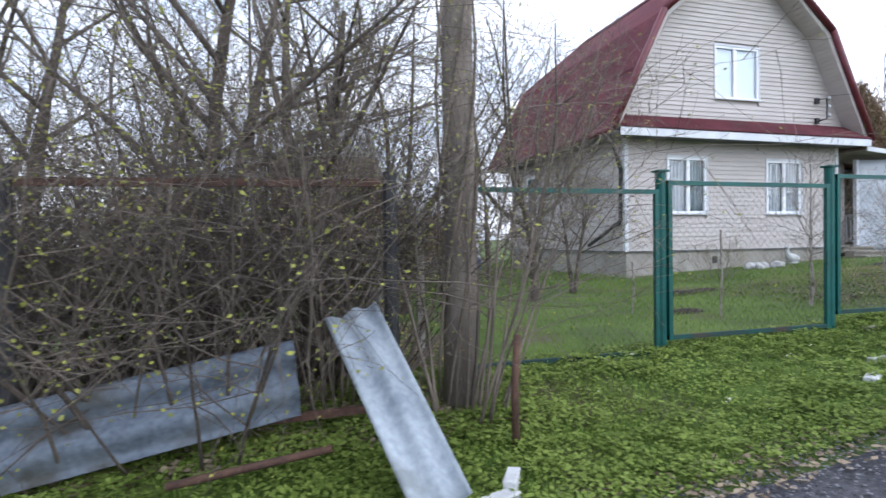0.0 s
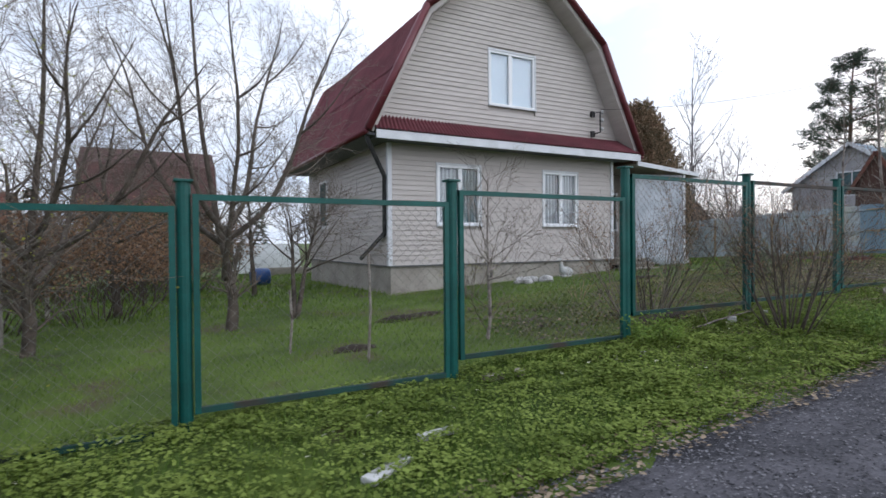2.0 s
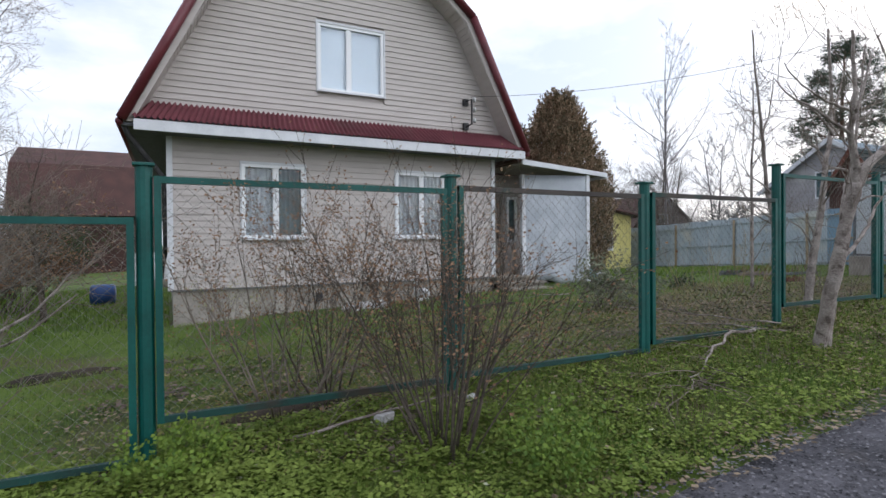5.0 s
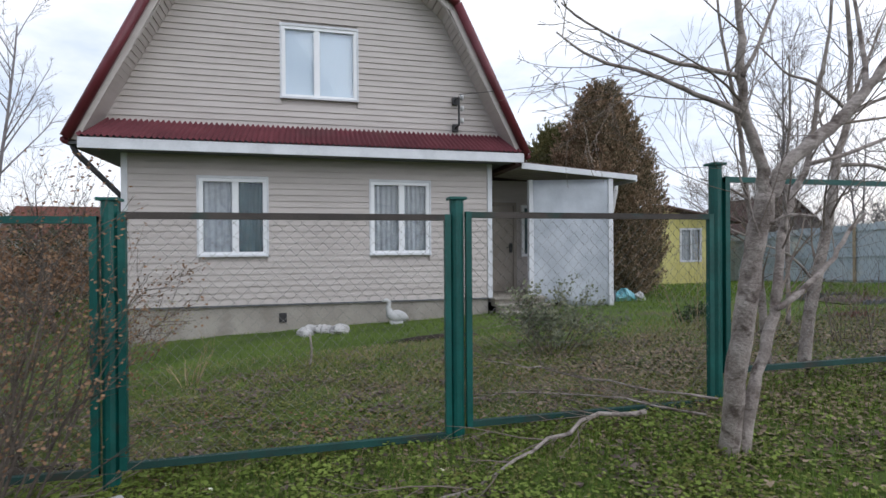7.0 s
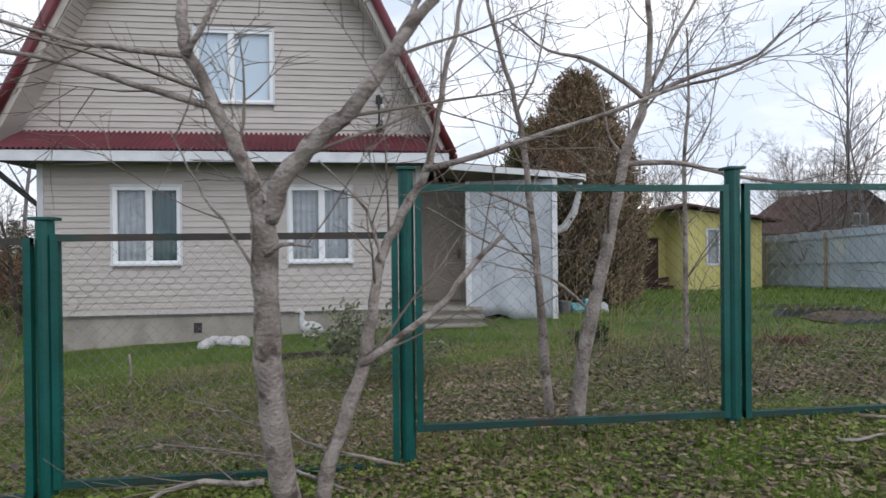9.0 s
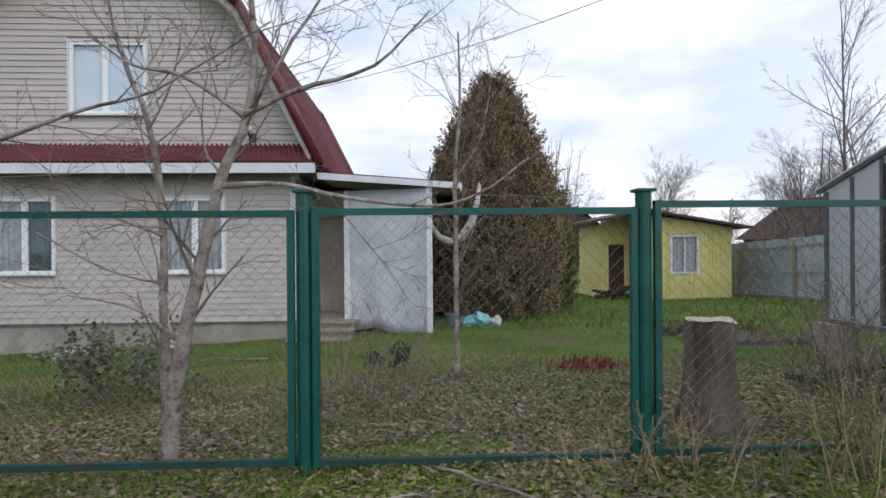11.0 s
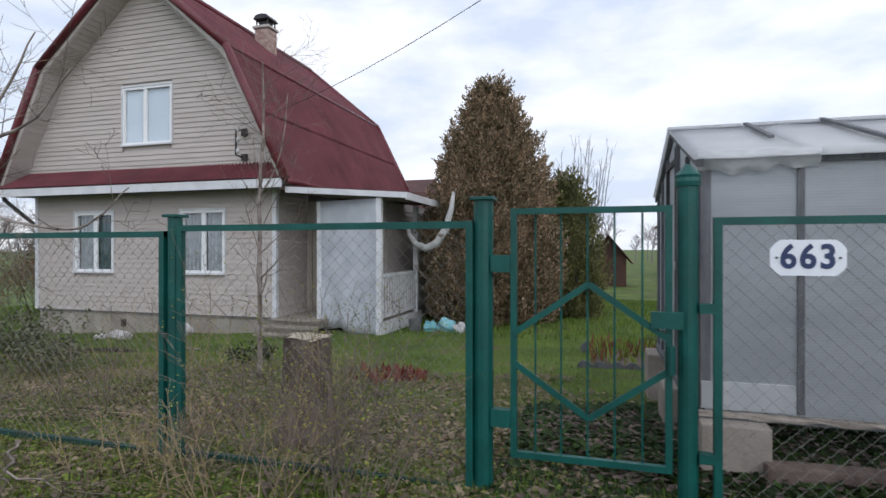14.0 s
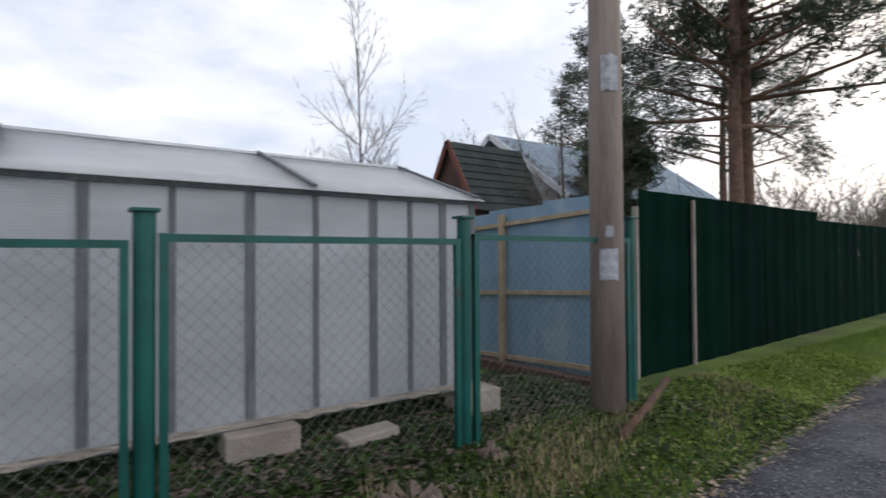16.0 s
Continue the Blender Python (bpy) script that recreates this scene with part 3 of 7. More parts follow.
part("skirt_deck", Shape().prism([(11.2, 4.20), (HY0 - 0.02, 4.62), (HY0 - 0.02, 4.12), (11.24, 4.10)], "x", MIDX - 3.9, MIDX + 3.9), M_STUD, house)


def window(holder, x0, x1, z0, z1, y, curtain_a, curtain_b, split=0.5, label=""):
    w = part("window", Shape().box(x0, x0 + 0.052, y - 0.03, y + 0.06, z0, z1).box(x1 - 0.052, x1, y - 0.03, y + 0.06, z0, z1)
             .box(x0 + 0.052, x1 - 0.052, y - 0.03, y + 0.06, z1 - 0.055, z1).box(x0 + 0.052, x1 - 0.052, y - 0.03, y + 0.06, z0, z0 + 0.06), M_PVC, holder, label)
    xm = x0 + (x1 - x0) * split
    part("mullion", Shape().box(xm - 0.04, xm + 0.04, y - 0.022, y + 0.05, z0 + 0.06, z1 - 0.055), M_PVC, w)
    part("sill", Shape().box(x0 - 0.03, x1 + 0.03, y - 0.085, y - 0.032, z0 - 0.03, z0 + 0.005), M_WHITE, w)
    for a, b, cm in ((x0 + 0.052, xm - 0.04, curtain_a), (xm + 0.04, x1 - 0.052, curtain_b)):
        g = part("pane", Shape().box(a, b, y + 0.01, y + 0.02, z0 + 0.06, z1 - 0.055), M_GLASS, w)
        g.visible_shadow = False
        for ba in (a, b - 0.018):
            part("glazing_bead", Shape().box(ba, ba + 0.018, y - 0.012, y + 0.008, z0 + 0.06, z1 - 0.055), M_PVC, w)
        c = Shape().grid(40, 2, lambda s_, t_: (a - 0.02 + (b - a + 0.04) * s_, y + (0.05 if cm is M_CURTAIN else 0.09) + (0.0 if cm is M_CURTAIN else 0.012) * math.sin(s_ * 34 + a * 7), z0 + 0.02 + (z1 - z0 - 0.04) * t_))
        part("curtain", c, cm, w, smooth=True)
    part("casing", Shape().box(x0 - 0.035, x0 - 0.002, y - 0.045, y + 0.02, z0 - 0.05, z1 + 0.05).box(x1 + 0.002, x1 + 0.035, y - 0.045, y + 0.02, z0 - 0.05, z1 + 0.05)
         .box(x0 - 0.002, x1 + 0.002, y - 0.045, y + 0.02, z1 + 0.002, z1 + 0.05), M_WHITE, w)
    return w


window(house, *WINS[0], HY0 + 0.01, M_LACE, M_TEAL, 0.53, "white plastic window with dark teal curtains")
window(house, *WINS[1], HY0 + 0.01, M_LACE, M_LACE, 0.52, "white plastic window with grey lace curtains")
window(house, *WINS[2], HY0 + 0.01, M_CURTAIN, M_CURTAIN, 0.46, "white attic window with pale drawn curtains")
# window in the left side wall
sw = part("window", Shape().box(HX0 - 0.05, HX0 + 0.02, 16.55, 17.35, 2.25, 3.72), M_PVC, house)
part("pane", Shape().box(HX0 - 0.056, HX0 - 0.05, 16.64, 17.26, 2.34, 3.63), M_TEAL, sw)

# rainwater pipe at the left corner
part("downpipe", Shape().tube([(7.25, 11.4, 4.14), (7.3, 11.42, 3.98), (7.84, 11.86, 3.30), (7.85, 11.9, 2.05), (7.85, 12.0, 1.95)], 0.05, 8), M_IRON, house, "dark rainwater pipe", True)
part("downpipe", Shape().tube([(7.84, 11.95, 2.0), (7.78, 12.6, 1.68), (7.75, 13.2, 1.42)], 0.05, 8), M_IRON, house, "dark rainwater outlet pipe", True)
# power bracket on the gable
bk = part("cable_bracket", Shape().tube([(14.04, 11.76, 4.76), (14.04, 11.45, 4.78), (14.04, 11.45, 5.33), (14.04, 11.76, 5.35)], 0.022, 6).box(13.98, 14.10, 11.70, 11.77, 4.70, 4.85).box(13.98, 14.10, 11.70, 11.77, 5.25, 5.40), M_IRON, house, "black iron cable bracket")
for zz in (4.86, 5.1, 5.32):
    part("insulator", Shape().tube([(14.1, 11.43, zz - 0.05), (14.1, 11.43, zz + 0.05)], 0.035, 8), M_PLASTER, bk, smooth=True)

# brick chimney
ch = part("chimney", Shape().box(11.750, 12.170, 15.35, 15.77, 7.900, 9.320), M_MORTAR, house)
zc, k = 7.950, 0
while zc < 9.250:
    off = 0.105 if k % 2 else 0.0
    for i in range(3):
        xa = 11.735 + i * 0.21 - off
        xa, xb = max(11.735, xa), min(12.185, xa + 0.2)
        if xb - xa > 0.04:
            part("brick", Shape().box(xa, xb, 15.335, 15.36, zc, zc + 0.065), M_BRICK, ch)
        ya = 15.365 + i * 0.21 - off
        ya, yb = max(15.365, ya), min(15.785, ya + 0.2)
        if yb - ya > 0.04:
            part("brick", Shape().box(12.162, 12.187, ya, yb, zc, zc + 0.065), M_BRICK, ch)
    zc += 0.077
    k += 1
bevel(part("chimney_collar", Shape().box(11.680, 12.240, 15.28, 15.84, 9.280, 9.360), M_MORTAR, ch), 0.02)
part("chimney_cowl", Shape().box(11.760, 11.790, 15.36, 15.39, 9.360, 9.560).box(12.130, 12.160, 15.36, 15.39, 9.360, 9.560).box(11.760, 11.790, 15.73, 15.76, 9.360, 9.560).box(12.130, 12.160, 15.73, 15.76, 9.360, 9.560)
     .box(11.820, 12.100, 15.42, 15.70, 9.360, 9.520).prism([(11.700, 9.560), (12.220, 9.560), (12.140, 9.670), (11.960, 9.70), (11.780, 9.670)], "y", 15.3, 15.82), M_IRON, ch, "dark sheet-metal cowl")
part("flashing", Shape().prism([(11.700, 8.320), (12.260, 7.820), (12.260, 7.900), (11.700, 8.400)], "y", 15.28, 15.84), M_WHITE, ch)

# porch and side annex
PX1 = 17.42
part("porch_floor", Shape().box(HX1 + 0.04, PX1, 11.85, 13.95, 1.17, 1.28), M_WOODGREY, house)
# box filling the space under the floor, its shade painted near-black
part("under_porch_dark", Shape().box(HX1 + 0.05, PX1 - 0.1, 12.2, 13.9, 0.5, 1.168), M_DARK, house)
part("annex_wall", Shape().box(HX1 + 0.0, PX1 - 0.6, 13.12, 18.4, 1.28, 3.9).box(HX1, PX1 - 0.61, 13.13, 18.4, 0.4, 1.279), M_SIDING, house)
z = 1.29
while z < 3.8:
    for a, b in ((HX1 + 0.02, 14.93), (15.83, 16.02), (16.34, PX1 - 0.6)) if z < 3.36 else ((HX1 + 0.02, PX1 - 0.6),):
        part("siding_board", board((a, 13.1), (b, 13.1), z, (0, -1)), M_SIDING, house)
    part("siding_board", board((PX1 - 0.6, 13.12), (PX1 - 0.6, 18.4), z, (1, 0)), M_SIDING, house)
    z += STEP
dr = part("door", Shape().box(14.98, 15.80, 13.03, 13.1, 1.30, 3.30), M_DOOR, house, "closed beige entrance door")
for a, b in ((1.42, 2.2), (2.35, 3.15)):
    part("door_panel", Shape().box(15.10, 15.66, 13.012, 13.034, a, b), M_DOOR, dr)
part("door_frame", Shape().box(14.9, 14.975, 13.0, 13.1, 1.29, 3.38).box(15.805, 15.88, 13.0, 13.1, 1.29, 3.38).box(14.975, 15.805, 13.0, 13.1, 3.305, 3.38), M_DOOR, dr)
part("door_handle", Shape().box(15.70, 15.76, 12.98, 13.03, 2.2, 2.42).tube([(15.72, 12.97, 2.32), (15.60, 12.96, 2.32)], 0.012, 6), M_IRON, dr)
nw = part("window", Shape().box(16.02, 16.09, 13.02, 13.1, 2.1, 3.32).box(16.28, 16.35, 13.02, 13.1, 2.1, 3.32).box(16.09, 16.28, 13.02, 13.1, 2.1, 2.17).box(16.09, 16.28, 13.02, 13.1, 3.25, 3.32), M_PVC, house)
part("pane", Shape().box(16.09, 16.28, 13.06, 13.07, 2.17, 3.25), M_TEAL, nw)
part("porch_roof", Shape().prism([(15.2, 4.09), (17.95, 3.88), (17.95, 3.80), (15.2, 4.0)], "y", 11.36, 14.3), M_BROWNROOF, house, "flat lean-to porch roof")
part("porch_fascia", Shape().prism([(15.33, 4.05), (17.95, 3.86), (17.95, 3.75), (15.33, 3.93)], "y", 11.31, 11.355), M_WHITE, house)
part("porch_fascia", Shape().box(17.955, 17.99, 11.32, 14.2, 3.72, 3.86), M_WHITE, house)
part("porch_soffit", Shape().prism([(15.35, 3.985), (17.9, 3.795), (17.9, 3.785), (15.35, 3.975)], "y", 11.4, 13.05), M_WOODGREY, house)
for px, py in ((17.38, 11.42), (17.38, 13.6), (15.78, 11.95)):
    bevel(part("porch_post", Shape().box(px - 0.055, px + 0.055, py - 0.055, py + 0.055, 1.1, 3.78), M_WHITE, house), 0.008)
bl = part("balustrade", Shape().box(17.35, 17.41, 11.48, 13.54, 2.20, 2.27).box(17.36, 17.40, 11.48, 13.54, 1.38, 1.44), M_WHITE, house, "white slatted porch balustrade")
for i in range(14):
    yy = 11.58 + i * 0.145
    part("slat", Shape().box(17.37, 17.395, yy - 0.03, yy + 0.03, 1.44, 2.2), M_WHITE, bl)
part("porch_skirt", Shape().box(17.33, 17.43, 11.35, 13.9, 1.04, 1.3), M_WHITE, house)
for ya, zt in ((11.58, 1.28), (11.30, 1.16), (11.02, 1.04)):
    for k in range(2):
        part("step_tread", Shape().box(14.80, 15.98, ya - 0.045 + k * 0.15, ya + 0.10 + k * 0.15, zt - 0.035, zt + 0.002 * k), M_WOODGREY, house)
    for k in range(2):
        part("step_riser", Shape().box(14.83 + 0.001 * k, 15.95 - 0.001 * k, ya + 0.02, ya + 0.27, zt - 0.175 + k * 0.07, zt - 0.109 + k * 0.07), M_WOODGREY, house)
# translucent film over the porch front
film = Shape().grid(36, 14, lambda s_, t_: (15.80 + 1.56 * s_, 11.90 - 0.50 * s_ + 0.035 * math.sin(s_ * 9 + t_ * 2) * (1 - t_) + 0.02 * noise.noise((s_ * 6, t_ * 5, 1)), 1.05 + 2.72 * t_ + (0.05 * math.sin(s_ * 6) + 0.06 * noise.noise((s_ * 4, 3, 3))) * (1 - t_)))
fs = solo("plastic_curtain", film, M_SHEET, "whitish plastic film hung across the porch front", "film", smooth=True)
_m = fs.modifiers.new("thick", "SOLIDIFY")
_m.thickness = 0.006

# cloth-white corrugated hose hanging off the porch roof corner
hose = Shape().tube([(18.5, 12.9, 4.05), (18.44, 12.9, 3.65), (18.32, 12.9, 3.22), (18.1, 12.9, 2.88), (17.85, 12.9, 2.78), (17.62, 12.9, 2.88), (17.46, 12.9, 3.1), (17.42, 12.95, 3.3)], [0.03, 0.06, 0.085, 0.095, 0.09, 0.07, 0.055, 0.04], 8)
part("hanging_cloth", hose, M_PLASTER, house, "white twisted sheet hanging from the porch roof", True)

# service cable over the yard
cab = Shape()
pa, pb = Vector((14.05, 11.5, 5.4)), Vector((28.9, 4.9, 9.8))
pts = [pa.lerp(pb, i / 20) - Vector((0, 0, 1.0 * 4 * (i / 20) * (1 - i / 20))) for i in range(21)]
solo("power_cable", cab.tube(pts, 0.0055, 5), M_IRON, "black service cable strung to the house", "cable", smooth=True)

# ---- chain-link fence ----
POSTS = [(1.23, 0.40, 2.18), (3.40, 0.49, 2.265), (5.58, 0.56, 2.365), (7.76, 0.72, 2.612), (9.93, 0.85, 2.646), (12.11, 0.98, 2.685),
         (14.265, 1.10, 2.992), (16.495, 1.28, 3.007), (18.64, 1.27, 3.009), (20.873, 1.33, 3.072)]
PANELS = [(0.47, 2.07), (0.60, 2.16), (0.74, 2.27), (0.98, 2.53), (1.0, 2.56), (1.07, 2.58), (1.31, 2.88), (1.30, 2.89), (1.32, 2.93)]
fence = thing("chain_link_fence", (10, FENCE_Y, 0.9), "green-painted steel frame fence with chain-link mesh panels", "fence")


def post(holder, x, z0, z1, r=0.05, name="post", y=FENCE_Y):
    p = part(name, Shape().tube([(x, y, z0 - 0.25), (x, y, z1 - 0.02)], r, 12), M_GREEN, holder, smooth=False)
    bevel(part("cap", Shape().box(x - r - 0.012, x + r + 0.012, y - r - 0.012, y + r + 0.012, z1 - 0.02, z1), M_GREEN, p), 0.004)
    return p


def link_mesh(x0, x1, z0, z1, y, cell=0.084, r=0.0015):
    """Zigzag wires woven into diamonds."""
    s = Shape()
    h = cell / 2
    n = int((x1 - x0) / h)
    m = int((z1 - z0) / h)
    rnd = random.Random(int(x0 * 100))
    for i in range(n):
        xa = x0 + (i + 0.5) * (x1 - x0) / n
        pts = []
        for j in range(m + 1):
            sgn = 1 if (i + j) % 2 else -1
            pts.append((xa + sgn * h * 0.5, y + 0.004 * sgn + 0.012 * math.sin(xa * 2.3 + j * 0.2), z0 + j * (z1 - z0) / m))
        s.tube(pts, r, 3, False)
    return s


def framed(holder, x0, x1, z0, z1, y=FENCE_Y - 0.03, bar=0.042, mesh=True, top=M_GREEN):
    part("rail", Shape().box(x0, x1, y - 0.02, y + 0.02, z1 - bar, z1), top, holder)
    part("rail", Shape().box(x0, x1, y - 0.02, y + 0.02, z0, z0 + bar), M_DIRTRAIL, holder)
    part("stile", Shape().box(x0, x0 + bar, y - 0.021, y + 0.021, z0 - 0.002, z1 + 0.002), M_GREEN, holder)
    part("stile", Shape().box(x1 - bar, x1, y - 0.021, y + 0.021, z0 - 0.002, z1 + 0.002), M_GREEN, holder)
    if mesh:
        part("chain_link", link_mesh(x0 + bar * 0.5, x1 - bar * 0.5, z0 + bar * 0.5, z1 - bar * 0.5, y), M_WIRE, holder, "galvanised diamond wire mesh")


for x, a, b in POSTS[:-1]:
    post(fence, x, a, b)
for k, ((x0, _, _), (x1, _, _), (z0, z1)) in enumerate(zip(POSTS, POSTS[1:], PANELS)):
    framed(fence, x0 + 0.055, x1 - 0.055, z0, z1, top=M_OLDRAIL if k in (4, 5) else M_GREEN)

# garden gate between its two posts
gate = thing("garden_gate", (21.47, FENCE_Y, 1.4), "green welded garden gate with chevron bars", "gate")
pj = post(gate, 20.873, 1.33, 3.072, 0.058)
pk = part("post", Shape().tube([(21.99, FENCE_Y, 1.1), (21.99, FENCE_Y, 3.10)], 0.052, 14), M_GREEN, gate)
part("cap", Shape().tube([(21.99, FENCE_Y, 3.10), (21.99, FENCE_Y, 3.125), (21.99, FENCE_Y, 3.145), (21.99, FENCE_Y, 3.16), (21.99, FENCE_Y, 3.22)], [0.062, 0.066, 0.062, 0.066, 0.012], 12), M_GREEN, pk, "turned conical cap")
GX0, GX1, GZ0, GZ1 = 21.04, 21.91, 1.56, 3.0
gy_ = FENCE_Y - 0.02
leaf = part("gate_leaf", Shape().box(GX0, GX1, gy_ - 0.018, gy_ + 0.018, GZ1 - 0.035, GZ1).box(GX0, GX1, gy_ - 0.018, gy_ + 0.018, GZ0, GZ0 + 0.035)
            .box(GX0, GX0 + 0.035, gy_ - 0.018, gy_ + 0.018, GZ0 + 0.035, GZ1 - 0.035).box(GX1 - 0.035, GX1, gy_ - 0.018, gy_ + 0.018, GZ0 + 0.035, GZ1 - 0.035), M_GREEN, gate)
for i in range(5):
    xx = 21.18 + i * 0.145
    part("bar", Shape().tube([(xx, gy_ + 0.012, GZ0 + 0.03), (xx, gy_ + 0.012, GZ1 - 0.03)], 0.006, 6), M_GREEN, leaf)
for pz, az in ((2.28, 2.57), (2.11, 1.82)):
    part("chevron", Shape().beam((GX0 + 0.02, gy_ - 0.022, pz), (21.476, gy_ - 0.022, az), 0.012, 0.034).beam((21.476, gy_ - 0.0225, az), (GX1 - 0.02, gy_ - 0.0225, pz), 0.012, 0.034), M_GREEN, leaf)
for zz in (1.78, 2.68):
    part("hinge", Shape().box(20.925, 21.04, gy_ - 0.03, gy_ + 0.03, zz - 0.05, zz + 0.05), M_GREEN, leaf)
part("latch", Shape().box(21.80, 21.96, gy_ - 0.05, gy_ - 0.024, 2.34, 2.43), M_GREEN, leaf)
part("handle", Shape().tube([(21.9, gy_ - 0.05, 2.1), (21.9, gy_ - 0.05, 2.25)], 0.02, 8), M_GREEN, leaf)

# double driveway gate and the last panels
drive = thing("driveway_gate", (23.2, FENCE_Y, 1.4), "green steel driveway gate with chain-link mesh leaves", "gate")
post(drive, 23.154, 1.36, 3.054, 0.052)
for x0, x1 in ((22.11, 23.08), (23.225, 25.34)):
    lf = part("gate_leaf", Shape().box(x0, x0 + 0.04, 4.70, 4.74, 1.37, 2.93).box(x1 - 0.04, x1, 4.70, 4.74, 1.37, 2.93)
              .box(x0 + 0.039, x1 - 0.039, 4.701, 4.739, 2.89, 2.93).box(x0 + 0.039, x1 - 0.039, 4.701, 4.739, 1.37, 1.405), M_GREEN, drive)
    part("chain_link", link_mesh(x0 + 0.02, x1 - 0.02, 1.39, 2.91, 4.72), M_WIRE, lf, "galvanised diamond wire mesh")
for a, b, zz in ((22.04, 22.11, 2.45), (22.04, 22.11, 1.66), (23.08, 23.11, 2.8), (23.2, 23.23, 2.8)):
    part("hinge", Shape().box(a, b, 4.70, 4.76, zz - 0.025, zz + 0.025), M_GREEN, drive)
post(drive, 25.411, 1.38, 3.095, 0.055)
fence2 = thing("fence_panel", (27, FENCE_Y, 1.43), "green steel fence section with chain-link mesh", "fence")
post(fence2, 27.462, 1.42, 3.134, 0.05)
framed(fence2, 25.475, 27.40, 1.38, 2.965)
framed(fence2, 27.525, 29.36, 1.40, 3.0)
post(fence2, 29.42, 1.44, 3.2, 0.05)

# house number plate
plate = thing("house_number_sign", (22.52, 4.68, 2.72), "white enamel plate with dark blue number 663 on the mesh", "sign")
pl = Shape()
pw, ph = 0.166, 0.089
outline = [(22.525 + sx * a, 2.722 + sz * b) for sx, sz, seq in ((1, 1, ((pw, 0.045), (pw - 0.02, ph - 0.02), (pw - 0.045, ph))), (-1, 1, ((pw - 0.045, ph), (pw - 0.02, ph - 0.02), (pw, 0.045))), (-1, -1, ((pw, 0.045), (pw - 0.02, ph - 0.02), (pw - 0.045, ph))), (1, -1, ((pw - 0.045, ph), (pw - 0.02, ph - 0.02), (pw, 0.045)))) for a, b in seq]
part("plate", pl.prism(outline[::-1], "y", 4.672, 4.678), M_SIGN, plate)
for k, ch_ in enumerate("663"):
    txt = bpy.data.curves.new("digit", "FONT")
    txt.body, txt.size, txt.extrude, txt.offset, txt.align_x, txt.align_y = ch_, 0.165, 0.001, 0.0045, "CENTER", "CENTER"
    tob = new("digit", txt)
    dg = bpy.data.meshes.new_from_object(tob.evaluated_get(bpy.context.evaluated_depsgraph_get()))
    bpy.data.objects.remove(tob)
    dg.transform(pose(22.525 + (k - 1) * 0.086, 4.6695, 2.722, 90, 0, 0) @ Matrix.Diagonal((0.9, 1, 1, 1)))
    dg.materials.clear()
    dg.materials.append(M_NAVY)
    dob = new("digit", dg)
    dob.parent = plate
    dob.matrix_parent_inverse = Matrix.Translation(plate.location).inverted()
part("rivet", Shape().tube([(22.388, 4.672, 2.722), (22.388, 4.667, 2.722)], 0.006, 8), M_IRON, plate)
part("rivet", Shape().tube([(22.662, 4.672, 2.722), (22.662, 4.667, 2.722)], 0.006, 8), M_IRON, plate)

# ---- greenhouse ----
QX0, QX1, QY0, QY1, QB, QE, QR = 22.15, 28.0, 5.31, 7.72, 1.755, 3.29, 3.75
QYM = 6.53
gh = thing("greenhouse", (25, 6.5, 1.4), "long polycarbonate greenhouse with grey timber frame on blocks", "greenhouse")
STUDS = [22.17, 22.69, 23.20, 23.68, 24.20, 24.69, 25.16, 25.62, 26.09, 26.55, 27.01, 27.34, 27.66, 27.97]
for i, (a, b) in enumerate(zip(STUDS, STUDS[1:])):
    part("wall_sheet", Shape().box(a, b - 0.004, QY0 - 0.008, QY0, QB, QE), M_POLY, gh)
for i, x in enumerate(STUDS):
    w = (0.031, 0.019)[i % 2] if 0 < i < 13 else 0.03
    part("stud", Shape().box(x - w, x + w, QY0 - 0.022, QY0 - 0.009, QB + 0.02, QE - 0.01), M_STUD, gh)
    part("stud", Shape().box(x - 0.025, x + 0.025, QY1 - 0.05, QY1, QB, QE), M_STUD, gh)
part("eave_rail", Shape().box(QX0, QX1, QY0 - 0.03, QY0 + 0.03, QE - 0.005, QE + 0.03), M_STUD, gh)
part("base_board", Shape().box(QX0 - 0.03, QX1 + 0.03, QY0 - 0.03, QY0 + 0.04, QB - 0.04, QB + 0.005), M_STUD, gh)
hem = Shape().grid(160, 4, lambda u_, v_: (QX0 - 0.02 + (QX1 - QX0 + 0.04) * u_, QY0 - 0.034 - 0.008 * v_ + 0.01 * noise.noise((u_ * 70, v_ * 2, 0)), QB + 0.012 - (0.04 + 0.02 * noise.noise((u_ * 40, 3, 1))) * v_))
part("film_hem", hem, M_BLOCK, gh, "crinkled pale film edge")
part("base_board", Shape().box(QX0 - 0.03, QX1 + 0.03, QY1 - 0.04, QY1 + 0.05, QB - 0.04, QB + 0.005), M_STUD, gh)
part("base_board", Shape().box(QX0 - 0.045, QX0 + 0.04, QY0 + 0.05, QY1 - 0.05, QB - 0.04, QB + 0.005), M_STUD, gh)
part("vent_rail", Shape().box(23.70, 24.18, QY0 - 0.026, QY0 - 0.0095, 2.985, 3.015), M_STUD, gh, "slim vent bottom rail")
part("wall_sheet", Shape().box(QX0, QX1, QY1 - 0.004, QY1 + 0.004, QB, QE), M_POLY, gh)
for nm, xx in (("end", QX0), ("end", QX1)):
    part("end_sheet", Shape().prism([(QY0 + 0.01, QB), (QY1 - 0.01, QB), (QY1 - 0.01, QE), (QYM, QR - 0.02), (QY0 + 0.01, QE)], "x", xx - 0.004, xx + 0.004), M_POLYEND, gh)
roofx = [22.09, 22.75, 23.25, 24.69, 26.5, 28.05]
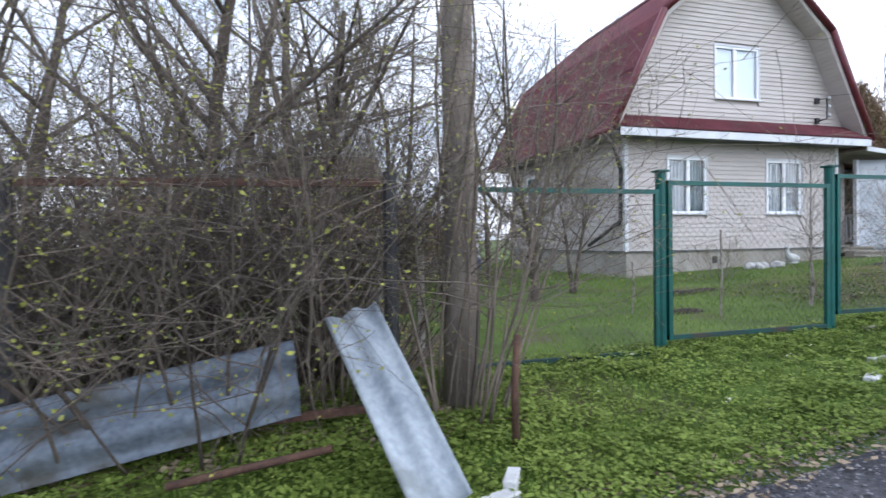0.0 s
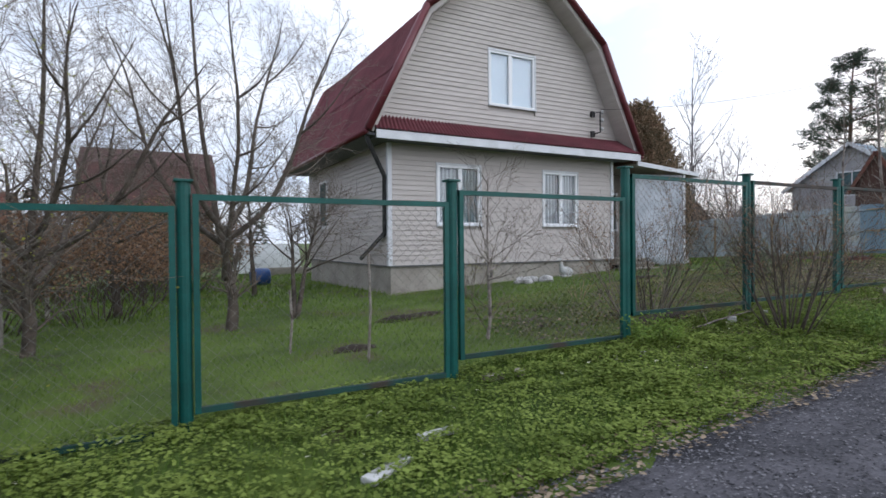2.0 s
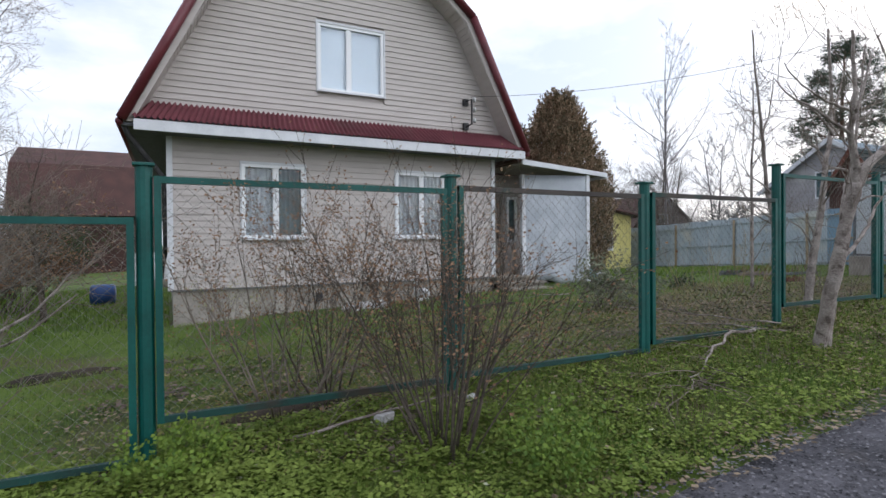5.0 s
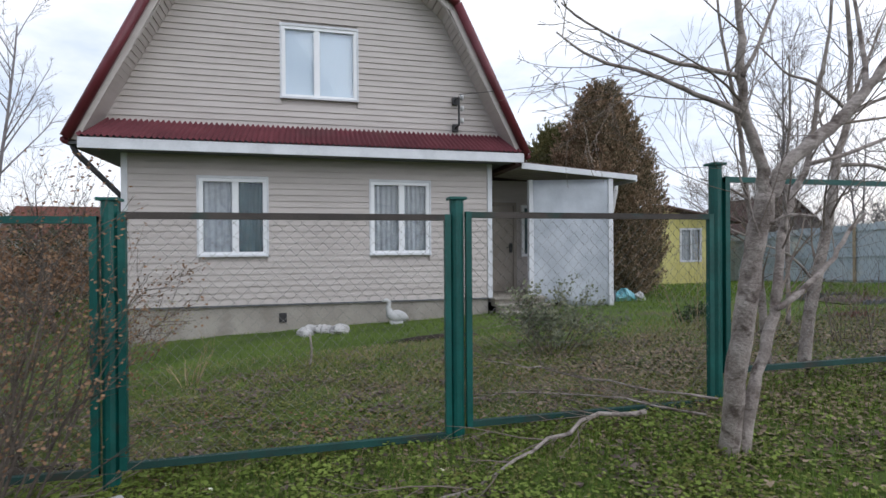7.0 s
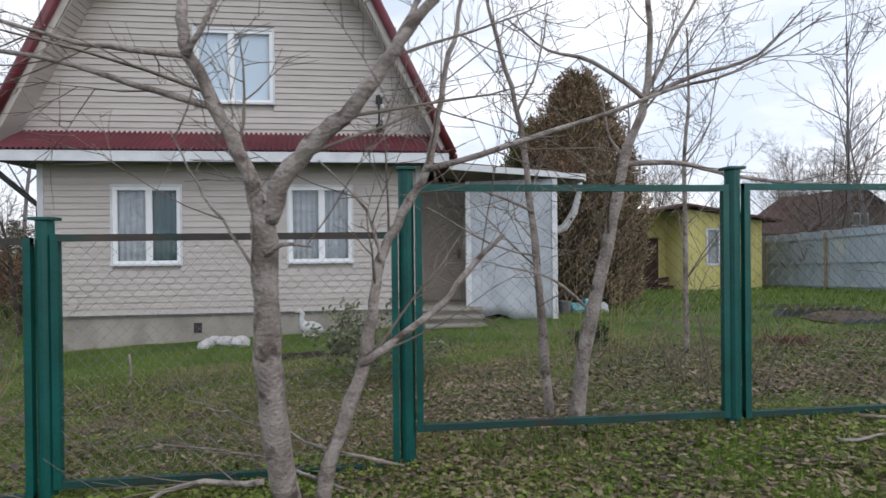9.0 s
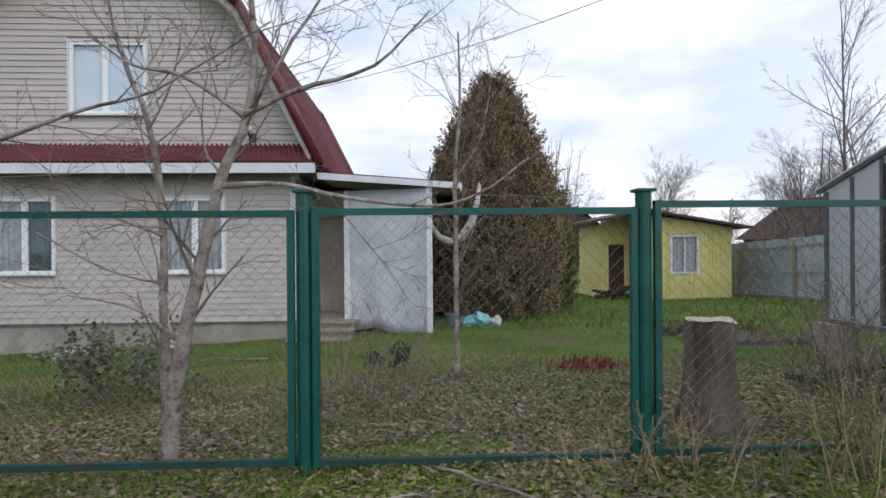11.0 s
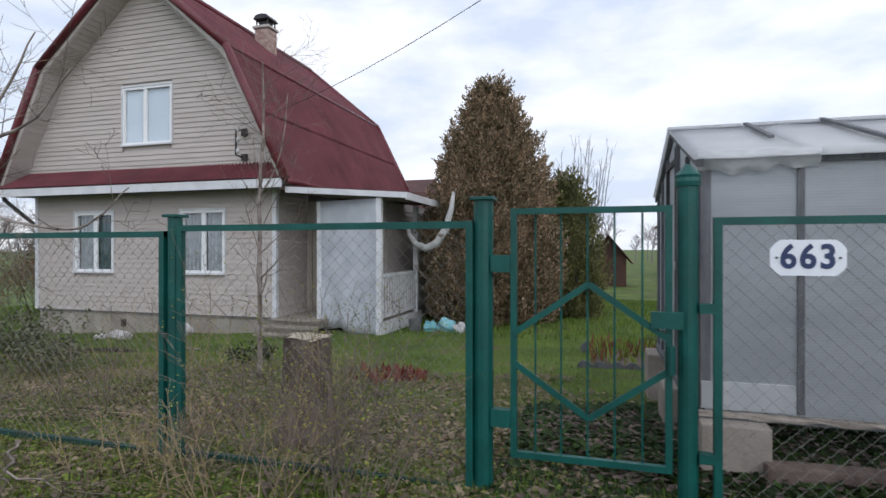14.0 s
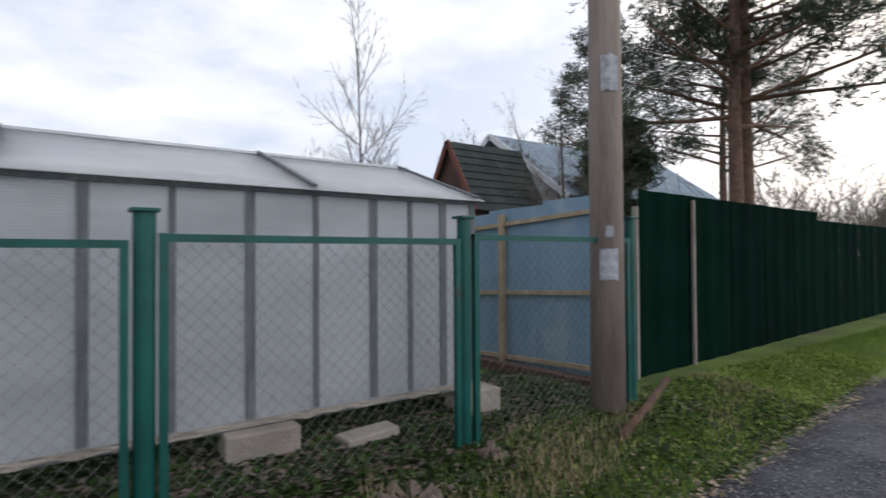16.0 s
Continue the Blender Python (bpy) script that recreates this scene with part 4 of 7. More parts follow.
for a, b in zip(roofx, roofx[1:]):
    for y_, s_ in ((QY0 - 0.1, 1), (QY1 + 0.1, -1)):
        n0 = Shape()
        ez = QE + 0.03
        n0.grid(6, 5, lambda uu, vv: (a + (b - a) * uu, y_ + (QYM - y_) * vv, ez + (QR + 0.02 - ez) * vv + 0.012 * noise.noise((a * 3 + uu * 3, vv * 3, s_))))
        ro = part("roof_sheet", n0, M_POLYROOF, gh, smooth=True)
        mm = ro.modifiers.new("thick", "SOLIDIFY")
        mm.thickness = 0.008
for x in (23.22, 24.69, 26.5, 27.95):
    part("roof_batten", Shape().beam((x, QY0 - 0.12, QE + 0.05), (x + 0.0, QYM, QR + 0.045), 0.035, 0.022), M_STUD, gh)
part("roof_batten", Shape().beam((22.66, 5.75, 3.53), (22.66, QYM - 0.1, QR + 0.02), 0.035, 0.02), M_STUD, gh)
part("ridge_board", Shape().box(QX0 - 0.06, QX1 + 0.06, QYM - 0.04, QYM + 0.04, QR + 0.02, QR + 0.04), M_POLYROOF, gh)
# end wall frame with its door
for ya, w in ((QY0 + 0.03, 0.05), (5.75, 0.06), (6.24, 0.07), (6.9, 0.04), (7.3, 0.035), (QY1 - 0.03, 0.05)):
    zt = QE + (QR - QE) * (1 - abs(ya - QYM) / (QYM - QY0)) - 0.04
    part("stud", Shape().box(QX0 - 0.03, QX0 - 0.005, ya - w / 2, ya + w / 2, QB + 0.02, zt), M_STUD, gh)
gd = part("door", Shape().box(QX0 - 0.034, QX0 - 0.008, 6.26, 6.31, QB + 0.03, 3.58).box(QX0 - 0.034, QX0 - 0.008, 6.83, 6.87, QB + 0.03, 3.5).box(QX0 - 0.034, QX0 - 0.008, 6.31, 6.83, 3.46, 3.50), M_IRON, gh, "narrow framed greenhouse door")
part("door_latch", Shape().box(QX0 - 0.06, QX0 - 0.035, 6.24, 6.33, 2.6, 2.66), M_PLASTER, gd)
part("rafter", Shape().beam((QX0 - 0.02, QY0 - 0.1, QE + 0.0), (QX0 - 0.02, QYM, QR - 0.01), 0.04, 0.05).beam((QX0 - 0.02, QYM, QR - 0.011), (QX0 - 0.02, QY1 + 0.1, QE), 0.04, 0.05), M_STUD, gh)
part("apron_film", Shape().box(QX0 - 0.005, 22.66, QY0 - 0.028, QY0 - 0.012, QB + 0.02, QB + 0.19), M_POLYROOF, gh)
wrap = Shape().grid(40, 8, lambda u_, v_: (QX0 - 0.03 + 0.66 * u_, QY0 - 0.035 - 0.05 * v_ * (1 - v_) + 0.022 * noise.noise((u_ * 9, v_ * 5, 4)) - 0.03 * (1 - v_), QE + 0.075 - (0.11 + 0.06 * noise.noise((u_ * 5, 2, 7)) + 0.05 * u_ * (1 - u_)) * v_))
part("corner_film", wrap, M_POLYROOF, gh, "crumpled film folded over the eave", True)
bevel(solo("plank", Shape().hexa([(22.45, 5.06, 1.40), (24.9, 5.14, 1.42), (24.9, 5.28, 1.42), (22.45, 5.2, 1.40), (22.45, 5.06, 1.53), (24.9, 5.14, 1.53), (24.9, 5.28, 1.53), (22.45, 5.2, 1.53)]), M_STUMP, "rotten brown plank on the soil under the greenhouse", "plank"), 0.015)
# loose hollow blocks under it
for x0, x1, zt in ((22.12, 22.5, 1.715), (23.93, 24.38, 1.715), (25.9, 26.38, 1.715), (27.75, 28.15, 1.715)):
    b_ = solo("concrete_block", Shape().hexa([(x0, 5.16, 1.30), (x1, 5.14, 1.30), (x1 + 0.01, 5.42, 1.30), (x0 + 0.02, 5.44, 1.30), (x0, 5.16, zt), (x1, 5.14, zt), (x1 + 0.01, 5.42, zt), (x0 + 0.02, 5.44, zt)]), M_BLOCK, "pale grey-brown concrete block propping the greenhouse", "block", "greenhouse blocks")
    bevel(b_, 0.012)
bevel(solo("concrete_block", Shape().hexa([(26.66, 5.0, 1.40), (27.08, 5.03, 1.40), (27.07, 5.22, 1.40), (26.64, 5.2, 1.40), (26.66, 5.0, 1.59), (27.08, 5.03, 1.61), (27.07, 5.22, 1.61), (26.64, 5.2, 1.59)]), M_BLOCK, "loose concrete block lying in weeds", "block", "greenhouse blocks"), 0.012)
for yy in (6.2, 7.55):
    bevel(solo("concrete_block", Shape().box(22.0, 22.25, yy - 0.2, yy + 0.2, 1.0, 1.71), M_BLOCK, "pale grey-brown concrete block propping the greenhouse", "block", "greenhouse blocks"), 0.012)

# ---- growing things: tools ----
def grow(sh, fine, rnd, p, d, length, r, level, top, kids, bend=0.25, lift=0.15, spread=(35, 65), ends=None, shrink=0.62, rmin=0.003):
    """One limb and its side limbs; the thick ones go into sh, the thin into fine."""
    n = max(4, int(length / 0.22)) if level < 2 else 4
    n = min(n, 9)
    pts, dirs = [p.copy()], [d.copy()]
    q = p.copy()
    for i in range(n):
        d = (d + Vector((rnd.uniform(-bend, bend), rnd.uniform(-bend, bend), rnd.uniform(-bend, bend) + lift)) * (1.6 / n)).normalized()
        q = q + d * (length / n)
        pts.append(q.copy())
        dirs.append(d.copy())
    rad = [max(rmin * 0.6, r * (1 - 0.72 * i / n)) for i in range(n + 1)]
    (sh if level < 2 else fine).tube(pts, rad, 8 if level == 0 else 5 if level == 1 else 3, level < 2)
    if ends is not None and level >= top - 1:
        ends += [(pts[-1], dirs[-1]), (pts[max(1, n // 2)], dirs[max(1, n // 2)])]
    if level >= top:
        return
    k = kids[level]
    for i in range(k):
        f = 0.3 + 0.68 * (i + rnd.random()) / k if level else 0.42 + 0.56 * (i + rnd.random() * 0.6) / k
        a = min(n - 1, int(f * n))
        at = pts[a].lerp(pts[a + 1], f * n - a)
        ax = dirs[a].orthogonal().normalized()
        ax.rotate(Matrix.Rotation(rnd.uniform(0, math.tau), 3, dirs[a]))
        nd = dirs[a].copy()
        nd.rotate(Matrix.Rotation(radians(rnd.uniform(*spread)), 3, ax))
        grow(sh, fine, rnd, at, nd, length * shrink * rnd.uniform(0.65, 1.15) * (1.15 - 0.45 * f), max(rmin, rad[a] * 0.55), level + 1, top, kids, bend, lift, spread, ends, shrink, rmin)


def leaves(sh, ends, rnd, size, each=2, jitter=0.05):
    for p, d in ends:
        for _ in range(each):
            c = p + Vector((rnd.uniform(-jitter, jitter), rnd.uniform(-jitter, jitter), rnd.uniform(-jitter, jitter)))
            a = Vector((rnd.uniform(-1, 1), rnd.uniform(-1, 1), rnd.uniform(-0.4, 1))).normalized() * size * rnd.uniform(0.6, 1.3)
            b = a.orthogonal().normalized() * size * 0.4
            sh.quad(c, c + a * 0.5 + b, c + a, c + a * 0.5 - b)


def bare_tree(name, at, height, r, seed, label, kids=(7, 6, 5), top=3, bark=None, twig=None, spread=(30, 60), lean=(0, 0), lift=0.15, bend=0.25, group="", budding=0, budmat=None, trunk_len=0.7, shrink=0.62, cat="tree", rmin=0.004, split=1):
    rnd = random.Random(seed)
    x, y = at
    z = gz(x, y) - 0.05
    a, b, ends = Shape(), Shape(), []
    for k in range(split):
        d = Vector((lean[0] + (rnd.uniform(-0.3, 0.3) if split > 1 else 0), lean[1] + (rnd.uniform(-0.3, 0.3) if split > 1 else 0), 1)).normalized()
        grow(a, b, rnd, Vector((x + rnd.uniform(-0.08, 0.08) * (split > 1), y + rnd.uniform(-0.08, 0.08) * (split > 1), z)), d, height * trunk_len, r, 0, top, kids, bend, lift, spread, ends, shrink, rmin)
    t = thing(name, (x, y, z), label, cat, group)
    part("trunk", a, bark or M_BARK, t, smooth=True)
    tagged(part("branchwork", b, twig or M_TWIG, t, smooth=True), kind="stuff")
    if budding:
        s = Shape()
        leaves(s, ends, rnd, 0.028 if budmat is None else 0.045, budding)
        tagged(part("leafage", s, budmat or M_BUD, t), kind="stuff")
    return t


def shrub(name, at, height, stems, seed, label, radius=0.25, kids=(4, 3), top=2, bark=None, budding=0, budmat=None, r=0.010, out=0.45, group="", cat="shrub", size=0.03, spread=(20, 45), wild=0.3):
    rnd = random.Random(seed)
    x, y = at
    a, b, ends = Shape(), Shape(), []
    for k in range(stems):
        ang, q = rnd.uniform(0, math.tau), rnd.random() ** 0.5
        px, py = x + math.cos(ang) * q * radius, y + math.sin(ang) * q * radius
        d = Vector((math.cos(ang) * out * q + rnd.uniform(-0.15, 0.15), math.sin(ang) * out * q + rnd.uniform(-0.15, 0.15), 1)).normalized()
        grow(a, b, rnd, Vector((px, py, gz(px, py) - 0.03)), d, height * rnd.uniform(0.55, 1.0), r * rnd.uniform(0.6, 1.2), 1, top + 1, (0,) + tuple(kids), wild, 0.04, spread, ends, 0.55, 0.0022)
    t = thing(name, (x, y, gz(x, y)), label, cat, group)
    tagged(part("stemwork", a, bark or M_TWIG, t, smooth=True), kind="stuff")
    tagged(part("branchwork", b, bark or M_TWIG, t, smooth=True), kind="stuff")
    if budding:
        s = Shape()
        leaves(s, ends, rnd, size, budding)
        tagged(part("leafage", s, budmat or M_BUD, t), kind="stuff")
    return t


# ---- roadside trees ----
def limbs(name, at, lines, seed, label, twig_kids=(5, 4), bark=None):
    """A tree from a few drawn limbs (radius at each end), with grown twigs."""
    rnd = random.Random(seed)
    a, b = Shape(), Shape()
    for pts, r0, r1, every in lines:
        pts = [Vector(p) for p in pts]
        fine = []
        for i in range(len(pts) - 1):
            p0, p1, p2, p3 = pts[max(i - 1, 0)], pts[i], pts[i + 1], pts[min(i + 2, len(pts) - 1)]
            for k in range(4):
                t = k / 4
                q = 0.5 * (2 * p1 + (p2 - p0) * t + (2 * p0 - 5 * p1 + 4 * p2 - p3) * t * t + (3 * p1 - p0 - 3 * p2 + p3) * t ** 3)
                fine.append(q + Vector((rnd.uniform(-1, 1), rnd.uniform(-1, 1), 0)) * 0.008)
        fine.append(pts[-1])
        n = len(fine) - 1
        rad = [(r0 + (r1 - r0) * i / n) * rnd.uniform(0.92, 1.1) for i in range(n + 1)]
        a.tube(fine, rad, 10 if r0 > 0.03 else 6)
        total = sum((fine[i + 1] - fine[i]).length for i in range(n))
        cnt = int(total / every) if every else 0
        for k in range(cnt):
            i = min(n - 1, int((0.15 + 0.85 * (k + rnd.random()) / cnt) * n))
            d0 = (fine[i + 1] - fine[i]).normalized()
            ax = d0.orthogonal()
            ax.rotate(Matrix.Rotation(rnd.uniform(0, math.tau), 3, d0))
            nd = d0.copy()
            nd.rotate(Matrix.Rotation(radians(rnd.uniform(30, 65)), 3, ax))
            nd.z += 0.15
            grow(a, b, rnd, fine[i].copy(), nd.normalized(), rnd.uniform(0.35, 0.95), max(0.004, rad[i] * 0.33), 2, 4, (0, 0) + twig_kids, 0.3, 0.10, (30, 60), None, 0.6, 0.0025)
    t = thing(name, at, label, "tree")
    part("trunk", a, bark or M_BARK, t, smooth=True)
    tagged(part("branchwork", b, M_TWIG, t, smooth=True), kind="stuff")
    return t


limbs("tree", (13.74, 4.0, 1.0), [
    ([(13.71, 4.02, 0.85), (13.69, 3.98, 1.05), (13.63, 3.86, 1.5), (13.61, 3.75, 2.0), (13.615, 3.68, 2.35), (13.63, 3.62, 2.63)], 0.066, 0.05, 0),
    ([(13.63, 3.62, 2.58), (13.56, 3.60, 2.82), (13.45, 3.58, 3.07), (13.37, 3.53, 3.25), (13.35, 3.5, 3.43), (13.33, 3.5, 3.62), (13.30, 3.5, 3.95)], 0.036, 0.012, 0.3),
    ([(13.45, 3.58, 3.06), (13.13, 3.58, 3.15), (12.83, 3.58, 3.24), (12.54, 3.58, 3.29), (12.31, 3.58, 3.41)], 0.017, 0.004, 0.24),
    ([(13.37, 3.53, 3.25), (13.07, 3.53, 3.28), (12.88, 3.53, 3.31), (12.52, 3.53, 3.42), (12.3, 3.5, 3.52)], 0.014, 0.004, 0.24),
    ([(13.36, 3.5, 3.24), (13.5, 3.5, 3.49), (13.62, 3.5, 3.8)], 0.014, 0.006, 0.3),
    ([(13.65, 3.62, 2.6), (13.72, 3.58, 2.78), (13.86, 3.52, 2.92), (14.0, 3.48, 3.04), (14.12, 3.44, 3.19), (14.23, 3.42, 3.33), (14.37, 3.42, 3.52), (14.6, 3.42, 3.85)], 0.044, 0.016, 0.4),
    ([(14.12, 3.44, 3.19), (14.3, 3.6, 3.6), (14.4, 3.8, 4.2)], 0.018, 0.006, 0.3),
    ([(13.62, 3.62, 2.45), (13.72, 3.55, 2.5), (13.84, 3.5, 2.49)], 0.012, 0.006, 0.2),
    ([(13.64, 3.66, 2.3), (13.5, 3.6, 2.55), (13.38, 3.56, 2.75), (13.3, 3.5, 2.95)], 0.008, 0.003, 0.25),
], 3, "grey-barked young tree with bare forked limbs on the verge", (4, 3))
limbs("tree", (13.8, 3.95, 1.0), [
    ([(13.78, 3.96, 0.9), (13.82, 3.95, 1.3), (13.9, 3.94, 1.58), (14.01, 3.95, 1.89), (14.06, 3.96, 2.15), (14.1, 3.97, 2.41), (14.22, 4.0, 2.65), (14.34, 4.0, 2.87), (14.39, 4.0, 3.07), (14.45, 4.0, 3.39), (14.52, 4.0, 3.68), (14.6, 4.0, 4.2)], 0.042, 0.008, 0.5),
    ([(14.34, 3.98, 2.87), (14.61, 3.95, 2.94), (14.9, 3.95, 3.04), (15.28, 3.95, 3.16), (15.65, 3.95, 3.3), (15.97, 3.95, 3.39), (16.52, 3.95, 3.72)], 0.018, 0.004, 0.27),
    ([(14.01, 3.92, 1.92), (14.18, 3.9, 2.04), (14.4, 3.9, 2.2), (14.56, 3.9, 2.4), (14.71, 3.9, 2.54)], 0.022, 0.011, 0.25),
    ([(14.11, 3.95, 2.42), (14.04, 3.9, 2.66), (13.82, 3.9, 2.9)], 0.012, 0.004, 0.25),
], 4, "slim leaning grey tree stem with bare twigs", (4, 3))
limbs("tree", (15.48, 5.08, 1.1), [
    ([(15.48, 5.08, 1.05), (15.59, 5.06, 1.9), (15.75, 5.04, 2.54), (15.86, 5.06, 3.07), (16.05, 5.08, 3.57), (16.09, 5.1, 4.09), (16.02, 5.1, 5.0)], 0.056, 0.014, 0.4),
    ([(15.84, 5.05, 3.07), (16.28, 5.05, 3.08), (16.72, 5.05, 2.99), (17.27, 5.05, 2.93), (17.6, 5.02, 3.0), (17.96, 5.0, 3.25)], 0.022, 0.005, 0.33),
    ([(16.03, 5.05, 3.55), (16.4, 5.05, 3.72), (16.91, 5.05, 3.89), (17.3, 5.05, 4.27)], 0.022, 0.005, 0.3),
    ([(16.04, 5.05, 3.53), (15.64, 5.05, 3.81), (15.3, 5.05, 3.88), (15.0, 5.05, 4.1)], 0.018, 0.005, 0.3),
    ([(15.87, 5.1, 3.13), (15.75, 5.1, 3.33), (15.71, 5.1, 3.6), (15.55, 5.1, 3.84)], 0.012, 0.004, 0.3),
    ([(16.05, 5.1, 3.6), (16.35, 5.15, 4.1), (16.7, 5.2, 4.7)], 0.02, 0.006, 0.3),
    ([(15.62, 5.08, 2.0), (15.3, 5.05, 2.25), (14.9, 5.0, 2.35)], 0.014, 0.005, 0.3),
], 5, "bare grey fruit tree growing behind the wire fence", (4, 3))
limbs("tree", (15.39, 5.4, 1.15), [
    ([(15.39, 5.36, 1.1), (15.33, 5.4, 2.1), (15.28, 5.5, 2.88), (15.18, 5.5, 3.6), (15.0, 5.45, 4.15), (14.85, 5.42, 4.9)], 0.038, 0.009, 0.32),
    ([(15.30, 5.45, 2.75), (14.99, 5.4, 2.88), (14.66, 5.4, 2.96)], 0.014, 0.005, 0.25),
    ([(15.31, 5.4, 2.4), (14.95, 5.38, 2.5), (14.45, 5.36, 2.78)], 0.013, 0.004, 0.25),
    ([(15.18, 5.5, 3.55), (15.35, 5.5, 3.9), (15.45, 5.5, 4.4)], 0.012, 0.004, 0.3),
], 6, "slender grey sapling with bare twigs behind the fence", (4, 3))
limbs("tree", (17.6, 7.22, 1.15), [
    ([(17.6, 7.22, 1.1), (17.61, 7.22, 2.4), (17.6, 7.22, 3.5), (17.66, 7.22, 4.3), (17.64, 7.22, 5.0)], 0.035, 0.008, 0.15),
    ([(17.6, 7.22, 3.4), (17.9, 7.2, 3.9), (18.0, 7.2, 4.6)], 0.012, 0.004, 0.2),
], 7, "thin young tree with short bare twigs in the yard", (4, 3))
limbs("tree", (6.75, 5.95, 0.6), [
    ([(6.70, 5.9, 0.5), (6.74, 5.9, 1.0), (6.74, 5.92, 1.45), (6.72, 5.9, 1.9), (6.74, 5.92, 2.6)], 0.026, 0.006, 0.13),
    ([(6.74, 5.9, 1.45), (7.0, 5.92, 1.62), (7.22, 5.95, 1.9)], 0.014, 0.005, 0.15),
    ([(6.73, 5.9, 1.55), (6.52, 5.92, 1.85), (6.45, 5.95, 2.3)], 0.012, 0.004, 0.15),
    ([(6.73, 5.9, 1.35), (6.95, 5.7, 1.45), (7.3, 5.6, 1.75)], 0.012, 0.004, 0.15),
], 8, "small bare apple sapling behind the fence", (4, 3))

# orchard beside the house
for i, (x, y, h, r, sp) in enumerate([(5.4, 9.9, 3.2, 0.05, 2), (2.6, 13.0, 5.5, 0.09, 1), (-2.6, 11.5, 6.5, 0.11, 1), (0.6, 15.5, 5.5, 0.09, 1), (5.5, 15.0, 4.5, 0.07, 1)]):
    bare_tree("tree", (x, y), h, r, 40 + i, "leafless dark fruit tree on the grass", (10, 7, 6), 3, M_DARKBARK, M_TWIG, (32, 68), (random.Random(i).uniform(-0.1, 0.1), 0), 0.12, 0.3, "orchard trees", split=sp, trunk_len=0.62, shrink=0.68)

def fruit_tree(x, y, h, seed, stems, reach, lean=0.0):
    """Old apple tree: short trunk, curving limbs that rise, knobbly spurs."""
    r_ = random.Random(seed)
    g = gz(x, y)
    fork = g + r_.uniform(0.6, 0.9)
    lines = [([(x, y, g - 0.1), (x + 0.04, y, g + 0.4), (x + 0.02, y, fork), (x + lean * 0.4, y, fork + 0.9), (x + lean, y + 0.1, g + h * 0.62), (x + lean * 1.3, y, g + h)], 0.095, 0.012, 0.17)]
    for k in range(stems):
        a_ = math.tau * (k + r_.uniform(-0.3, 0.3)) / stems
        q_, top = reach * r_.uniform(0.6, 1.1), g + h * r_.uniform(0.6, 1.0)
        base = Vector((x + lean * 0.2, y, fork + r_.uniform(-0.1, 0.8)))
        pts = [tuple(base + Vector((math.cos(a_) * q_ * f ** 0.75 + 0.12 * math.sin(f * 7 + k) * f, math.sin(a_) * q_ * f ** 0.75, (top - base.z) * f ** 1.25))) for f in (0, 0.18, 0.36, 0.54, 0.72, 0.86, 1.0)]
        lines.append((pts, 0.048, 0.007, 0.16))
        for f0 in (2, 3, 4):
            p = Vector(pts[f0])
            d = Vector((math.cos(a_ + r_.uniform(-1.2, 1.2)), math.sin(a_ + r_.uniform(-1.2, 1.2)), r_.uniform(0.3, 1.1))).normalized() * r_.uniform(0.7, 1.5)
            lines.append(([tuple(p), tuple(p + d * 0.5 + Vector((0, 0, -0.05))), tuple(p + d + Vector((0, 0, 0.12)))], 0.02, 0.005, 0.15))
    limbs("tree", (x, y, g), lines, seed, "leafless old apple tree with knobbly dark branches", (5, 4), M_DARKBARK)


for x, y, h, sd, st, rc, ln in ((4.25, 9.4, 5.6, 401, 5, 1.9, -0.4), (1.75, 9.2, 5.2, 402, 6, 2.3, 0.2), (-0.6, 8.6, 5.2, 403, 5, 2.0, 0.0), (36.9, 12.0, 6.6, 404, 6, 2.0, -0.3), (33.9, 23.3, 6.8, 405, 7, 2.7, 0.2)):
    fruit_tree(x, y, h, sd, st, rc, ln)
for i, (x, y, h) in enumerate([(0.6, 11.8, 2.3), (2.3, 12.6, 2.0), (3.0, 15.5, 2.4), (1.4, 17.5, 2.6), (-0.9, 13.5, 2.4)]):
    shrub("shrub", (x, y), h, 34, 240 + i, "brown leafless bush with withered leaves under the fruit trees", 0.8, (6, 5), 2, M_DARKBARK, 2, M_DEADLEAF, 0.012, 0.8, "orchard bushes", size=0.05)

# thicket along the lane
pole_t = thing("tree", (1.10, 4.1, 0.3), "straight weathered grey-brown trunk in the thicket", "tree")
part("trunk", Shape().tube([(1.10, 4.1, 0.2), (1.12, 4.1, 1.5), (1.11, 4.1, 3.2), (1.14, 4.12, 6.8)], [0.135, 0.12, 0.115, 0.09], 12), M_TRUNK, pole_t, smooth=True)
vine, rv = Shape(), random.Random(5)
for k in range(5):
    vine.tube([(1.10 + 0.15 * math.cos(k * 1.3 + 0.5 * j + 3.6), 4.1 + 0.15 * math.sin(k * 1.3 + 0.5 * j + 3.6), 0.3 + j * 0.4) for j in range(9)], 0.012, 5)
part("climbing_stem", vine, M_TWIG, pole_t, smooth=True)
